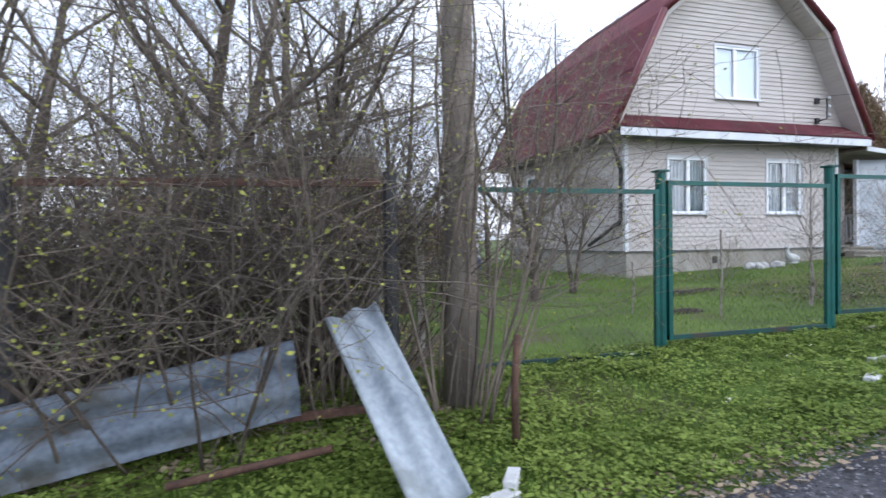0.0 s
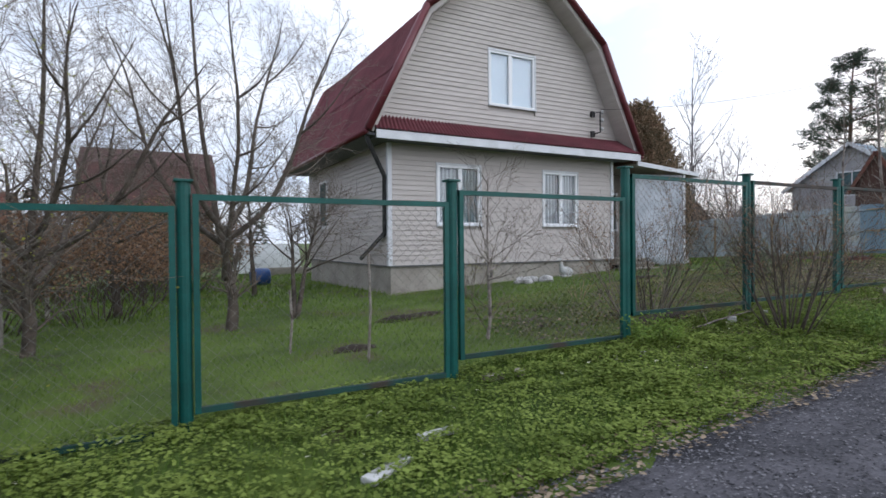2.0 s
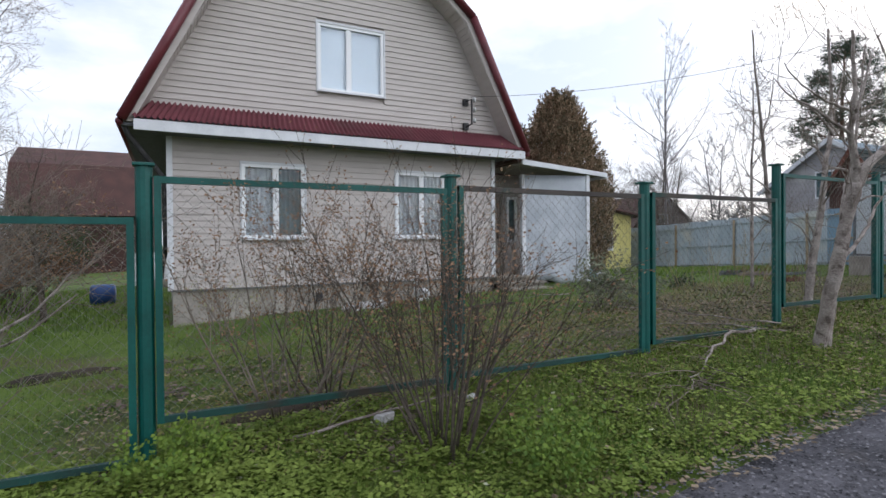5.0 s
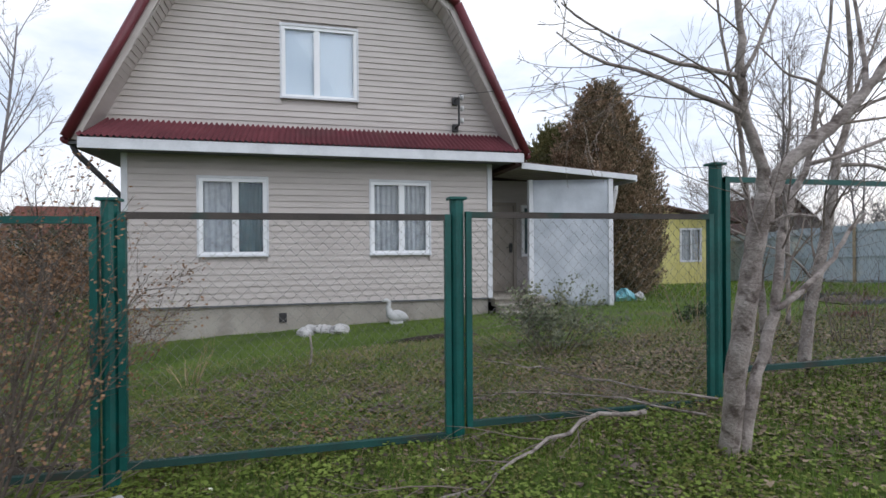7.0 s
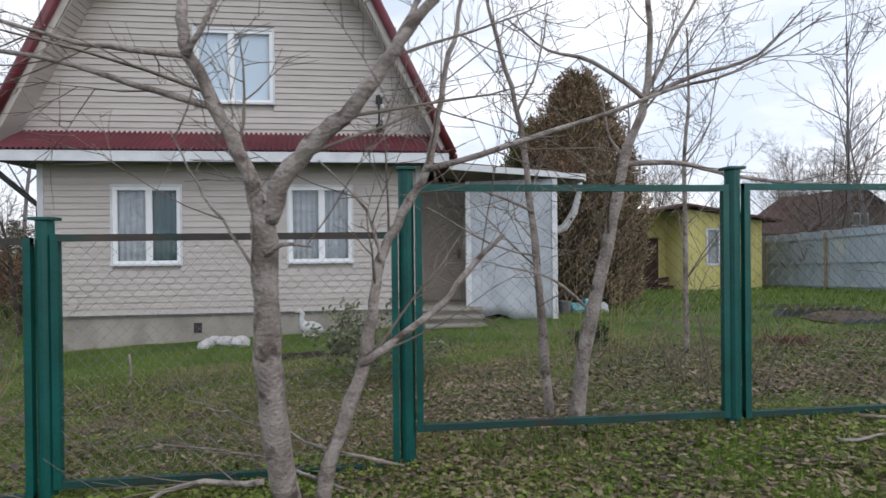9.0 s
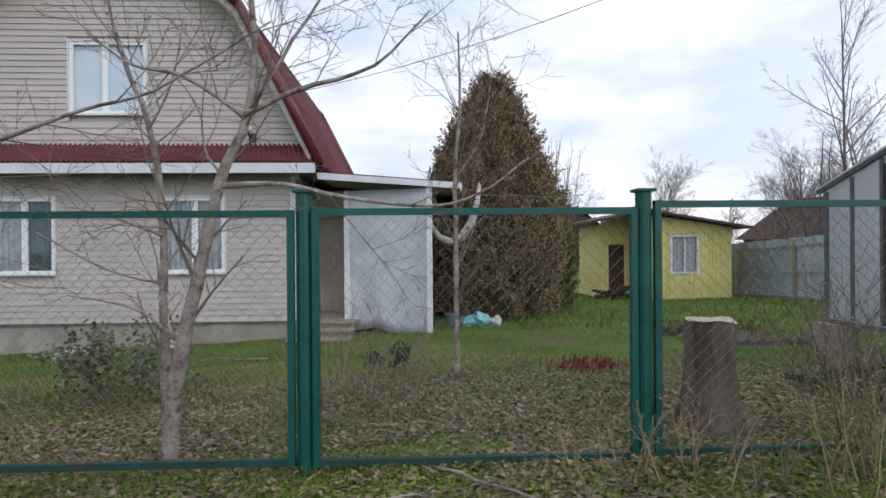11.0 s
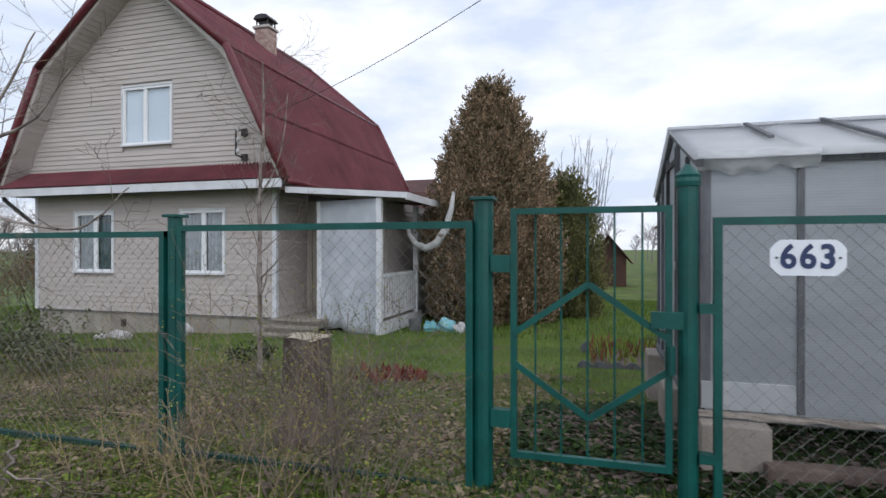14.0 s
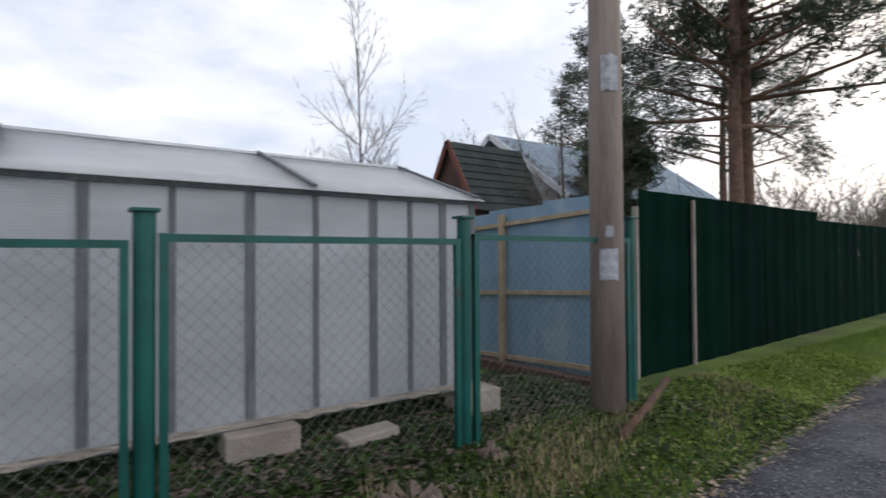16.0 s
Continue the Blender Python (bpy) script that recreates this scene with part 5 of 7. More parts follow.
for i, (x, y, h, st, rad) in enumerate([(1.05, 3.85, 2.6, 16, 0.28), (0.25, 4.6, 3.0, 26, 0.55), (-0.6, 4.3, 3.2, 30, 0.7), (-1.6, 4.5, 3.4, 30, 0.7), (-2.6, 4.4, 3.2, 24, 0.7), (-0.2, 5.6, 3.6, 28, 0.6), (-1.4, 6.2, 4.0, 26, 0.6), (-3.4, 5.6, 4.0, 26, 0.7), (0.3, 6.8, 3.4, 22, 0.5)]):
    shrub("thicket_shrub", (x, y), h, st, 80 + i, "dense tangled leafless shrub with first yellow-green buds", rad, (7, 5), 2, M_DARKBARK if i % 3 == 2 else M_TWIG, 1, M_BUD, 0.013, 0.35 if i == 0 else 0.9, "lane thicket", size=0.02, spread=(30, 85), wild=0.55)
for i, (x, y, h) in enumerate([(-1.0, 5.0, 5.5), (-2.4, 6.0, 6.0), (0.1, 5.4, 5.0)]):
    bare_tree("tree", (x, y), h, 0.09, 120 + i, "dark crooked leafless tree in the thicket", (8, 6, 5), 3, M_DARKBARK, M_TWIG, (30, 65), (0.1, -0.1), 0.1, 0.35, "thicket trees", split=2, budding=1)

for i, (x, y) in enumerate([(-0.3, 5.2), (-1.2, 5.4), (-2.2, 5.3), (-3.2, 4.9), (0.3, 5.6), (-2.0, 6.6), (-3.6, 6.2)]):
    shrub("thicket_shrub", (x, y), 2.4, 46, 140 + i, "dark impenetrable leafless brushwood", 0.75, (6, 4), 2, M_DARKBARK, 0, None, 0.012, 0.8, "lane thicket", spread=(30, 80), wild=0.5)

# shrubs by the fence
shrub("shrub", (9.48, 3.98), 1.75, 26, 201, "dark leafless shrub with withered brown leaves by the fence", 0.2, (6, 5), 2, M_DARKBARK, 2, M_DEADLEAF, 0.010, 0.6, size=0.02)
shrub("shrub", (9.15, 5.6), 1.5, 12, 202, "leafless shrub with withered brown leaves behind the fence", 0.25, (5, 3), 2, M_DARKBARK, 2, M_DEADLEAF, 0.009, 0.6, size=0.022)
shrub("shrub", (8.75, 5.3), 1.7, 14, 203, "leafless shrub with withered brown leaves behind the fence", 0.35, (6, 4), 2, M_TWIG, 4, M_DEADLEAF, 0.009, 0.6, size=0.022)
for i, (x, y, h, st, rd) in enumerate([(19.92, 4.42, 1.25, 30, 0.25), (19.6, 4.2, 0.8, 12, 0.22), (20.2, 4.4, 0.75, 14, 0.2), (18.8, 4.4, 0.5, 9, 0.2), (19.2, 4.35, 0.5, 10, 0.2), (18.3, 4.45, 0.4, 8, 0.25)]):
    shrub("shrub", (x, y), h, st, 210 + i, "brown twiggy shrub with small green buds by the fence", rd, (4, 3), 2, M_TWIG if i % 2 == 0 else M_HAY, 1 if i < 3 else 0, M_BUD, 0.005, 0.5, "fence shrubs", size=0.014)
shrub("shrub", (19.93, 4.72), 1.7, 2, 219, "single tall bare brown shoot by the fence", 0.03, (3, 2), 2, M_DARKBARK, 0, None, 0.009, 0.1, "fence shrubs", spread=(10, 25), wild=0.12)
for i, (x, y, h) in enumerate([(31.2, 20.5, 3.4), (32.4, 18.5, 3.2), (34.0, 16.6, 3.6), (35.5, 20.0, 4.0), (32.0, 25.0, 3.6), (36.5, 24.0, 4.2)]):
    shrub("shrub", (x, y), h, 30, 270 + i, "tangled leafless bush beyond the pale sheet fence", 0.9, (8, 5), 2, M_FARTWIG if i % 2 else M_TWIG, 0, None, 0.016, 0.9, "neighbour's bushes", spread=(25, 60))
for i, (x, y, h) in enumerate([(3.6, 18.0, 2.2), (2.6, 20.5, 2.6), (1.6, 22.5, 2.8), (3.2, 24.5, 3.0), (-0.6, 21.0, 2.6)]):
    shrub("shrub", (x, y), h, 40, 250 + i, "dense brown and dark green bush beyond the lawn", 1.0, (7, 5), 2, M_DARKBARK, 2, M_DKLEAF if i % 2 else M_DEADLEAF, 0.014, 0.8, "orchard bushes", size=0.07)
shrub("shrub", (16.4, 7.0), 1.2, 24, 220, "dry grassy stems in the yard", 0.7, (2, 2), 2, M_HAY, 0, None, 0.005, 0.4)
shrub("shrub", (8.6, 9.6), 1.0, 16, 221, "small leafless shrub on the lawn", 0.3, (4, 3), 2, None, 1, M_BUD, 0.008, 0.7, size=0.02)
shrub("shrub", (9.78, 7.67), 0.55, 7, 222, "pale bare twig clump on the lawn", 0.1, (2, 2), 2, M_HAY, 0, None, 0.008, 0.7)
shrub("shrub", (16.9, 5.6), 1.0, 16, 223, "thin leafless shoots behind the fence", 0.4, (3, 2), 2, None, 0, None, 0.006, 0.3)
shrub("shrub", (16.85, 8.15), 0.3, 12, 224, "low dark evergreen shrub in the lawn", 0.16, (3, 3), 2, None, 2, M_DKLEAF, 0.006, 1.0, size=0.04)
shrub("shrub", (14.0, 7.25), 0.75, 24, 229, "small grey-green leafy shrub on the lawn", 0.22, (4, 4), 2, M_TWIG, 2, M_GREYLEAF, 0.006, 0.9, size=0.05)
shrub("shrub", (10.0, 3.4), 0.35, 26, 225, "low feathery dark green plant on the verge", 0.2, (4, 3), 2, M_GRASS, 1, M_GRASS, 0.003, 0.9, size=0.03)
shrub("shrub", (7.9, 4.5), 0.3, 22, 226, "low feathery dark green plant on the verge", 0.16, (4, 3), 2, M_GRASS, 1, M_GRASS, 0.003, 0.9, size=0.03)

# thuja
rnd = random.Random(77)
th = thing("thuja_tree", (19.0, 14.5, 1.0), "large conical thuja with browned scaly foliage", "tree")
tz = gz(19.0, 14.5)
part("trunk", Shape().tube([(19.0, 14.5, tz - 0.1), (19.0, 14.5, 6.6)], [0.16, 0.03], 8), M_DARKBARK, th)


def sprays(cx, cy, z0, z1, rad, count, seed, shape=0.75, size=0.30):
    r_ = random.Random(seed)
    s = Shape()
    for _ in range(count):
        f = r_.random() ** 1.25
        ang = r_.uniform(0, math.tau)
        prof = (1 - f) ** shape * (0.55 + 0.45 * min(1, f * 5 + 0.45)) * (1 + 0.42 * noise.noise((math.cos(ang) * 2.2, math.sin(ang) * 2.2, f * 5 + seed)) + 0.22 * noise.noise((math.cos(ang) * 6, math.sin(ang) * 6, f * 14 + seed)))
        q = rad * prof * r_.uniform(0.55, 1.12)
        c = Vector((cx + math.cos(ang) * q, cy + math.sin(ang) * q, z0 + (z1 - z0) * f))
        out = Vector((math.cos(ang), math.sin(ang), r_.uniform(0.3, 1.5))).normalized()
        side = out.cross(Vector((r_.uniform(-1, 1), r_.uniform(-1, 1), 1))).normalized()
        L = size * r_.uniform(0.6, 1.25)
        n = len(s.v)
        fan = 3
        s.v.append(tuple(c))
        for k in range(fan + 1):
            a = (k / fan - 0.5) * 1.0
            rr = L * (0.75 + 0.35 * (k % 2)) * (1 - 0.25 * abs(a))
            s.v.append(tuple(c + out * rr * math.cos(a) + side * rr * math.sin(a) * 0.8 + Vector((0, 0, r_.uniform(-0.02, 0.02)))))
        s.f += [(n, n + 1 + k, n + 2 + k) for k in range(0, fan)]
    return s


def tufts(s, cx, cy, z0, z1, rad, count, seed, per=56):
    """Upswept flame-like sprays standing out of the crown, ragged at the edge."""
    r_ = random.Random(seed)
    for _ in range(count):
        f = r_.random() ** 0.95
        ang = r_.uniform(0, math.tau)
        prof = float(np.interp(f, [0, 0.15, 0.3, 0.46, 0.72, 0.9, 1], [0.88, 0.98, 1.0, 0.93, 0.62, 0.28, 0.02]))
        q = rad * prof * (1 + 0.16 * noise.noise((math.cos(ang) * 1.8, math.sin(ang) * 1.8, f * 6 + seed))) * r_.uniform(0.70, 0.98)
        base = Vector((cx + math.cos(ang) * q, cy + math.sin(ang) * q, z0 + (z1 - z0) * f - 0.2))
        d = Vector((math.cos(ang) * r_.uniform(0.25, 0.9), math.sin(ang) * r_.uniform(0.25, 0.9), 1 + r_.uniform(-0.3, 0.3))).normalized()
        L = r_.uniform(0.3, 0.68)
        for k in range(per):
            u_ = r_.random()
            w = 0.17 * (1 - u_) ** 0.8 + 0.012
            c = base + d * (L * u_) + Vector((r_.gauss(0, 0.5), r_.gauss(0, 0.5), r_.gauss(0, 0.4))) * w
            v = (d + Vector((r_.uniform(-0.7, 0.7), r_.uniform(-0.7, 0.7), r_.uniform(-0.5, 0.4)))).normalized() * r_.uniform(0.045, 0.10)
            o = v.orthogonal().normalized()
            o.rotate(Matrix.Rotation(r_.uniform(0, math.tau), 3, v.normalized()))
            o = o * r_.uniform(0.010, 0.021)
            s.quad(c - o * 0.4, c + v * 0.55 - o, c + v, c + v * 0.5 + o)
    return s


tagged(part("foliage", tufts(sprays(19.0, 14.5, tz + 0.1, 6.3, 1.35, 14000, 5, 0.62, 0.12), 19.0, 14.5, tz + 0.15, 6.65, 1.62, 2000, 5), M_THUJA, th), kind="stuff")
for x, y, zt, rd, n_, lab in ((18.55, 16.5, 5.9, 1.65, 1300, "browned thuja standing close behind its neighbour"), (20.6, 16.8, 4.7, 1.0, 700, "smaller green thuja behind the browned one")):
    tb = thing("thuja_tree", (x, y, gz(x, y)), lab, "tree")
    part("trunk", Shape().tube([(x, y, gz(x, y) - 0.1), (x, y, zt - 0.4)], [0.1, 0.02], 6), M_DARKBARK, tb)
    tagged(part("foliage", tufts(sprays(x, y, gz(x, y) + 0.05, zt - 0.4, rd * 0.8, 5000, 6, 0.5, 0.14), x, y, gz(x, y) + 0.1, zt, rd, n_, 7), M_THUJA if zt > 6 else M_THUJAGREEN, tb), kind="stuff")
whips = thing("tree", (20.9, 17.2, gz(20.9, 17.2)), "upright bare shoots of a pollarded tree behind the thuja", "tree")
a, b, rw = Shape(), Shape(), random.Random(33)
for k in range(22):
    p = Vector((20.9 + rw.uniform(-0.5, 0.6), 17.2 + rw.uniform(-0.3, 0.3), gz(20.9, 17.2)))
    grow(a, b, rw, p, Vector((rw.uniform(-0.12, 0.16), rw.uniform(-0.1, 0.1), 1)).normalized(), rw.uniform(4.0, 5.2), 0.022, 1, 3, (0, 9, 2), 0.12, 0.1, (15, 35), None, 0.14, 0.006)
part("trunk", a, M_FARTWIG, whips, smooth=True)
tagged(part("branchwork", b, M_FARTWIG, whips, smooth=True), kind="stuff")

# ---- pines and far trees ----
def pine(at, height, r, seed, label, crown=0.45, clumps=5, group="pines", far=False):
    rnd_ = random.Random(seed)
    x, y = at
    z = gz(x, y)
    a, nd = Shape(), Shape()
    t = thing("pine_tree", (x, y, z), label, "tree", group)
    top = Vector((x + rnd_.uniform(-0.5, 0.5), y, z + height))
    pts = [Vector((x, y, z - 0.1)).lerp(top, f) + Vector((0.25 * math.sin(f * 5 + seed), 0.2 * math.sin(f * 4), 0)) * f for f in (0, 0.2, 0.4, 0.6, 0.8, 1.0)]
    a.tube(pts, [r, r * 0.85, r * 0.72, r * 0.55, r * 0.35, r * 0.1], 9)
    ends = []
    n = 30
    for i in range(n):
        f = crown + (0.98 - crown) * (i / n)
        k = min(4, int(f * 5))
        p = pts[k].lerp(pts[k + 1], f * 5 - k)
        ang = i * 2.4 + rnd_.uniform(-0.4, 0.4)
        L = height * 0.27 * (1.12 - 0.75 * (i / n)) * rnd_.uniform(0.6, 1.15)
        d = Vector((math.cos(ang), math.sin(ang), rnd_.uniform(-0.1, 0.45))).normalized()
        grow(a, a, rnd_, p, d, L, r * 0.3 * (1.1 - 0.7 * i / n), 1, 3, (0, 5, 3), 0.35, 0.12, (30, 60), ends, 0.5, 0.012)
    part("trunk", a, M_PINEBARK, t, smooth=True)
    for p, d in ends:
        for _ in range(clumps):
            c = p + Vector((rnd_.gauss(0, 0.22), rnd_.gauss(0, 0.22), rnd_.gauss(0.05, 0.14)))
            for _k in range(7):
                v = Vector((rnd_.gauss(0, 1), rnd_.gauss(0, 1), rnd_.gauss(0.3, 0.8))).normalized() * rnd_.uniform(0.14, 0.30)
                w = v.orthogonal().normalized() * 0.022
                m_ = len(nd.v)
                nd.v += [tuple(c - w), tuple(c + w), tuple(c + v)]
                nd.f.append((m_, m_ + 1, m_ + 2))
    tagged(part("foliage", nd, M_PINE, t), kind="stuff")
    return t


pine((40.6, 9.2), 14.5, 0.24, 11, "tall pine with reddish trunk and dark open crown", 0.36)
pine((42.0, 9.6), 15.0, 0.26, 12, "tall pine with reddish trunk and dark open crown", 0.38)
pine((39.3, 12.0), 5.6, 0.12, 13, "dark bushy pine beside the grey house", 0.3)
pine((51, 22), 15.0, 0.25, 14, "distant pine above the roofs", 0.35, 6)
pine((55, 17), 16.5, 0.27, 15, "distant pine above the roofs", 0.4, 6)
for i, (x, y, h, sp) in enumerate([(37.5, 26.0, 15.0, 1), (40.0, 27.0, 10.0, 2), (42.5, 36, 9.0, 1), (45.0, 38, 8.0, 2), (41, 31, 7.0, 2), (0.0, 24.0, 12.5, 1), (-4.0, 22.0, 12.0, 1), (36, 44, 8.5, 3), (30, 48, 7.5, 3), (48, 30, 11, 2)]):
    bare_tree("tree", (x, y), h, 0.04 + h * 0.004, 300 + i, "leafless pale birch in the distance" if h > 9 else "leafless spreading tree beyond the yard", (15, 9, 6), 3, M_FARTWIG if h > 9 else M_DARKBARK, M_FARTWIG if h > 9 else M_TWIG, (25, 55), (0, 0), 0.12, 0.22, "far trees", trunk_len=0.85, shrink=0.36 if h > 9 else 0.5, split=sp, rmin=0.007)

# far woods as one uncountable band
rnd = random.Random(9)
wood, woodn = Shape(), Shape()
for i in range(170):
    ang = rnd.uniform(-85, 100)
    dist = rnd.uniform(62, 130)
    x, y = 12 + dist * math.sin(radians(ang)), 4 + dist * math.cos(radians(ang))
    if y < 9 and x > 0:
        y = 9 + rnd.uniform(0, 14)
    h = rnd.uniform(4.5, 9.5)
    z = gz(x, y)
    if rnd.random() < 0.25:
        for k in range(120):
            f = rnd.random()
            a_ = rnd.uniform(0, math.tau)
            q = (1 - f) * h * 0.22 * rnd.uniform(0.5, 1)
            c = Vector((x + math.cos(a_) * q, y + math.sin(a_) * q, z + 0.4 + f * h))
            v = Vector((math.cos(a_), math.sin(a_), -0.3)) * 0.6
            w = Vector((-math.sin(a_), math.cos(a_), 0.2)) * 0.35
            woodn.quad(c - w, c + v - w * 0.3, c + v + w * 0.3, c + w)
    else:
        grow(wood, wood, rnd, Vector((x, y, z)), Vector((0, 0, 1)), h * 0.7, 0.13, 0, 2, (14, 9), 0.25, 0.12, (25, 60), None, 0.5, 0.03)
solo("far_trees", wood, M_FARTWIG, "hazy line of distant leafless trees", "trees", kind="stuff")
solo("far_spruces", woodn, M_PINE, "dark distant spruces on the horizon", "trees", kind="stuff")
# hedge of brown scrub along the far lane
scr = Shape()
for i in range(260):
    x = rnd.uniform(44, 85)
    y = np.interp(x, EDGE_X, EDGE_Y) + rnd.uniform(3, 9)
    grow(scr, scr, rnd, Vector((x, y, gz(x, y))), Vector((rnd.uniform(-0.4, 0.4), rnd.uniform(-0.4, 0.4), 1)).normalized(), rnd.uniform(2.5, 4.5), 0.03, 1, 3, (0, 6, 3), 0.3, 0.05, (20, 50), None, 0.55, 0.012)
solo("far_scrub", scr, M_TWIG, "brown leafless scrub along the lane", "scrub", kind="stuff")

# ---- yellow garden house ----
ye = thing("garden_house", (27, 20.7, 0.7), "small yellow board garden house with a low dark roof", "shed")
YX0, YX1, YY = 25.48, 28.65, 20.7
for x0, x1, y in ((YX0, YX1, YY), (24.25, YX0, 22.1)):
    n = int((x1 - x0) / 0.14)
    for i in range(n):
        a, b = x0 + (x1 - x0) * i / n, x0 + (x1 - x0) * (i + 0.94) / n
        xm = (a + b) / 2
        zt = 3.86 - 0.155 * (xm - 25.3) if xm > 25.3 else 3.86 - 0.19 * (25.3 - xm)
        if y == YY and 26.32 < xm < 27.42:
            part("board", Shape().box(a, b, y, y + 0.03, 0.62, 1.62), M_YELLOW, ye)
            part("board", Shape().box(a, b, y, y + 0.03, 3.10, zt), M_YELLOW, ye)
        elif y > 21 and 24.55 < xm < 25.2:
            part("board", Shape().box(a, b, y, y + 0.03, 2.75, zt), M_YELLOW, ye)
        else:
            part("board", Shape().box(a, b, y, y + 0.03, 0.62, zt), M_YELLOW, ye)
part("wall", Shape().box(YX0, YX0 + 0.06, YY + 0.032, 22.1, 0.62, 3.8), M_YELLOW, ye)
boxes("wall", Shape().box(YX1 - 0.06, YX1, YY + 0.032, 25, 0.62, 3.3).box(24.25, 24.31, 22.14, 25, 0.62, 3.5).box(24.32, 28.58, 24.94, 25, 0.62, 3.3).box(25.6, 28.5, 22.0, 22.05, 0.7, 3.3), M_YELLOW, ye)
boxes("wall_backing", Shape().box(24.31, 24.54, 22.135, 22.18, 0.62, 3.5).box(25.2, YX0, 22.135, 22.18, 0.62, 3.6), M_YELLOW, ye)
part("door", Shape().box(24.57, 25.17, 22.12, 22.17, 0.70, 2.72), M_BROWN, ye, "dark brown plank door")
part("roof", Shape().prism([(23.7, 3.58), (25.3, 3.94), (29.2, 3.28), (29.2, 3.36), (25.3, 4.02), (23.7, 3.66)][::-1], "y", 20.25, 25.4), M_BROWNROOF, ye, "thin dark felt roof")
wy = part("window", Shape().box(26.33, 26.42, YY - 0.03, YY + 0.05, 1.64, 3.08).box(27.32, 27.41, YY - 0.03, YY + 0.05, 1.64, 3.08).box(26.42, 27.32, YY - 0.03, YY + 0.05, 1.64, 1.72).box(26.42, 27.32, YY - 0.03, YY + 0.05, 3.0, 3.08).box(26.84, 26.9, YY - 0.03, YY + 0.04, 1.72, 3.0), M_WHITE, ye)
part("curtain", Shape().grid(30, 2, lambda s_, t_: (26.42 + 0.9 * s_, YY + 0.06 + 0.012 * math.sin(s_ * 40), 1.72 + 1.28 * t_)), M_LACE, wy, "light blue curtain")
part("plinth", Shape().box(YX0 + 0.04, YX1 - 0.04, YY + 0.05, 24.9, 0.3, 0.62), M_CONC, ye)
pile = Shape()
rnd = random.Random(31)
for i in range(16):
    a = Vector((23.6 + rnd.uniform(0, 1.5), 21.2 + rnd.uniform(-0.3, 0.4), 0.72 + rnd.uniform(0, 0.35)))
    pile.beam(a, a + Vector((rnd.uniform(-0.8, 0.8), rnd.uniform(-0.2, 0.2), rnd.uniform(-0.05, 0.1))), 0.12, 0.1)
solo("firewood_pile", pile, M_BROWN, "dark heap of old boards and firewood", "firewood")

# ---- boundary fences ----
bf = thing("sheet_fence", (29.85, 12, 1.2), "faded blue corrugated sheet fence with tan rails", "fence")
yy, k = 5.25, 0
while yy < 24:
    z0 = gz(29.8, yy) + 0.03
    zt = 3.52 - (yy - 5) * 0.045
    poly = []
    for j in range(9):
        poly.append((yy + j * 0.125, 29.82 + (0.022 if (j // 2) % 2 else 0.0)))
    s = Shape()
    s.grid(9, 2, lambda u_, v_: (poly[round(u_ * 8)][1], poly[round(u_ * 8)][0], z0 + (zt - z0) * v_))
    # sheets from y = 12 on take the paler blue
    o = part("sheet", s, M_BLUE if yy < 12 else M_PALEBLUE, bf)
    mm = o.modifiers.new("thick", "SOLIDIFY")
    mm.thickness = 0.004
    if k % 3 == 0:
        part("post", Shape().box(29.72, 29.79, yy + 1.65, yy + 1.72, z0 - 0.1, zt - 0.12), M_RAILTAN, bf)
    yy += 1.0
    k += 1
for z_off, nm in ((3.34, "top"), (2.45, "middle"), (1.62, "low")):
    s = Shape()
    s.beam((29.79, 5.25, z_off), (29.79, 12.0, z_off - 0.32), 0.04, 0.05)
    part("rail", s, M_RAILTAN, bf)
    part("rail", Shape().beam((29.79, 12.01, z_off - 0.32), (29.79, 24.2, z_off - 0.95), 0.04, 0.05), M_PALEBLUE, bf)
gf = thing("sheet_fence", (36, 5.5, 1.5), "tall dark green corrugated metal fence along the lane", "fence")
xx = 30.45
gaps = {31.75}
k = 0
while xx < 62:
    y0 = 5.36 + (xx - 30.4) * 0.05 if xx < 40 else 5.84 + (xx - 40) * 0.17
    y1 = 5.36 + (xx + 1.15 - 30.4) * 0.05 if xx < 40 else 5.84 + (xx + 1.15 - 40) * 0.17
    zb = gz(xx, y0) + 0.02
    zt = (3.60 if xx < 35.6 else 3.46) - (0 if xx < 40 else 0.004 * (xx - 40))
    s = Shape()
    n = 10
    s.grid(n + 1, 2, lambda u_, v_: (xx + 1.19 * u_, y0 + (y1 - y0) * u_ + (0.02 if (round(u_ * n) // 2) % 2 else 0.0), zb + (zt - zb) * v_))
    o = part("sheet", s, M_DKGREEN, gf)
    mm = o.modifiers.new("thick", "SOLIDIFY")
    mm.thickness = 0.004
    xx += 1.15
    k += 1
    if k == 1:
        part("post", Shape().box(xx + 0.02, xx + 0.055, y1 - 0.045, y1 - 0.008, zb - 0.1, zt - 0.06), M_BLOCK, gf)
part("post", Shape().box(30.375, 30.415, 5.34, 5.40, 1.3, 3.4), M_BLOCK, gf)
log_ = Shape().tube([(28.6, 4.25, 1.44), (29.5, 4.6, 1.47), (30.4, 5.0, 1.5)], [0.04, 0.045, 0.04], 8)
solo("log", log_, M_RUST, "rotten brown log lying along the fence foot", "log", smooth=True)
log2 = Shape().beam((29.7, 5.3, 1.45), (29.7, 9.0, 1.36), 0.18, 0.14)
solo("timber_beam", log2, M_RUST, "dark rotten beam under the sheet fence", "beam")

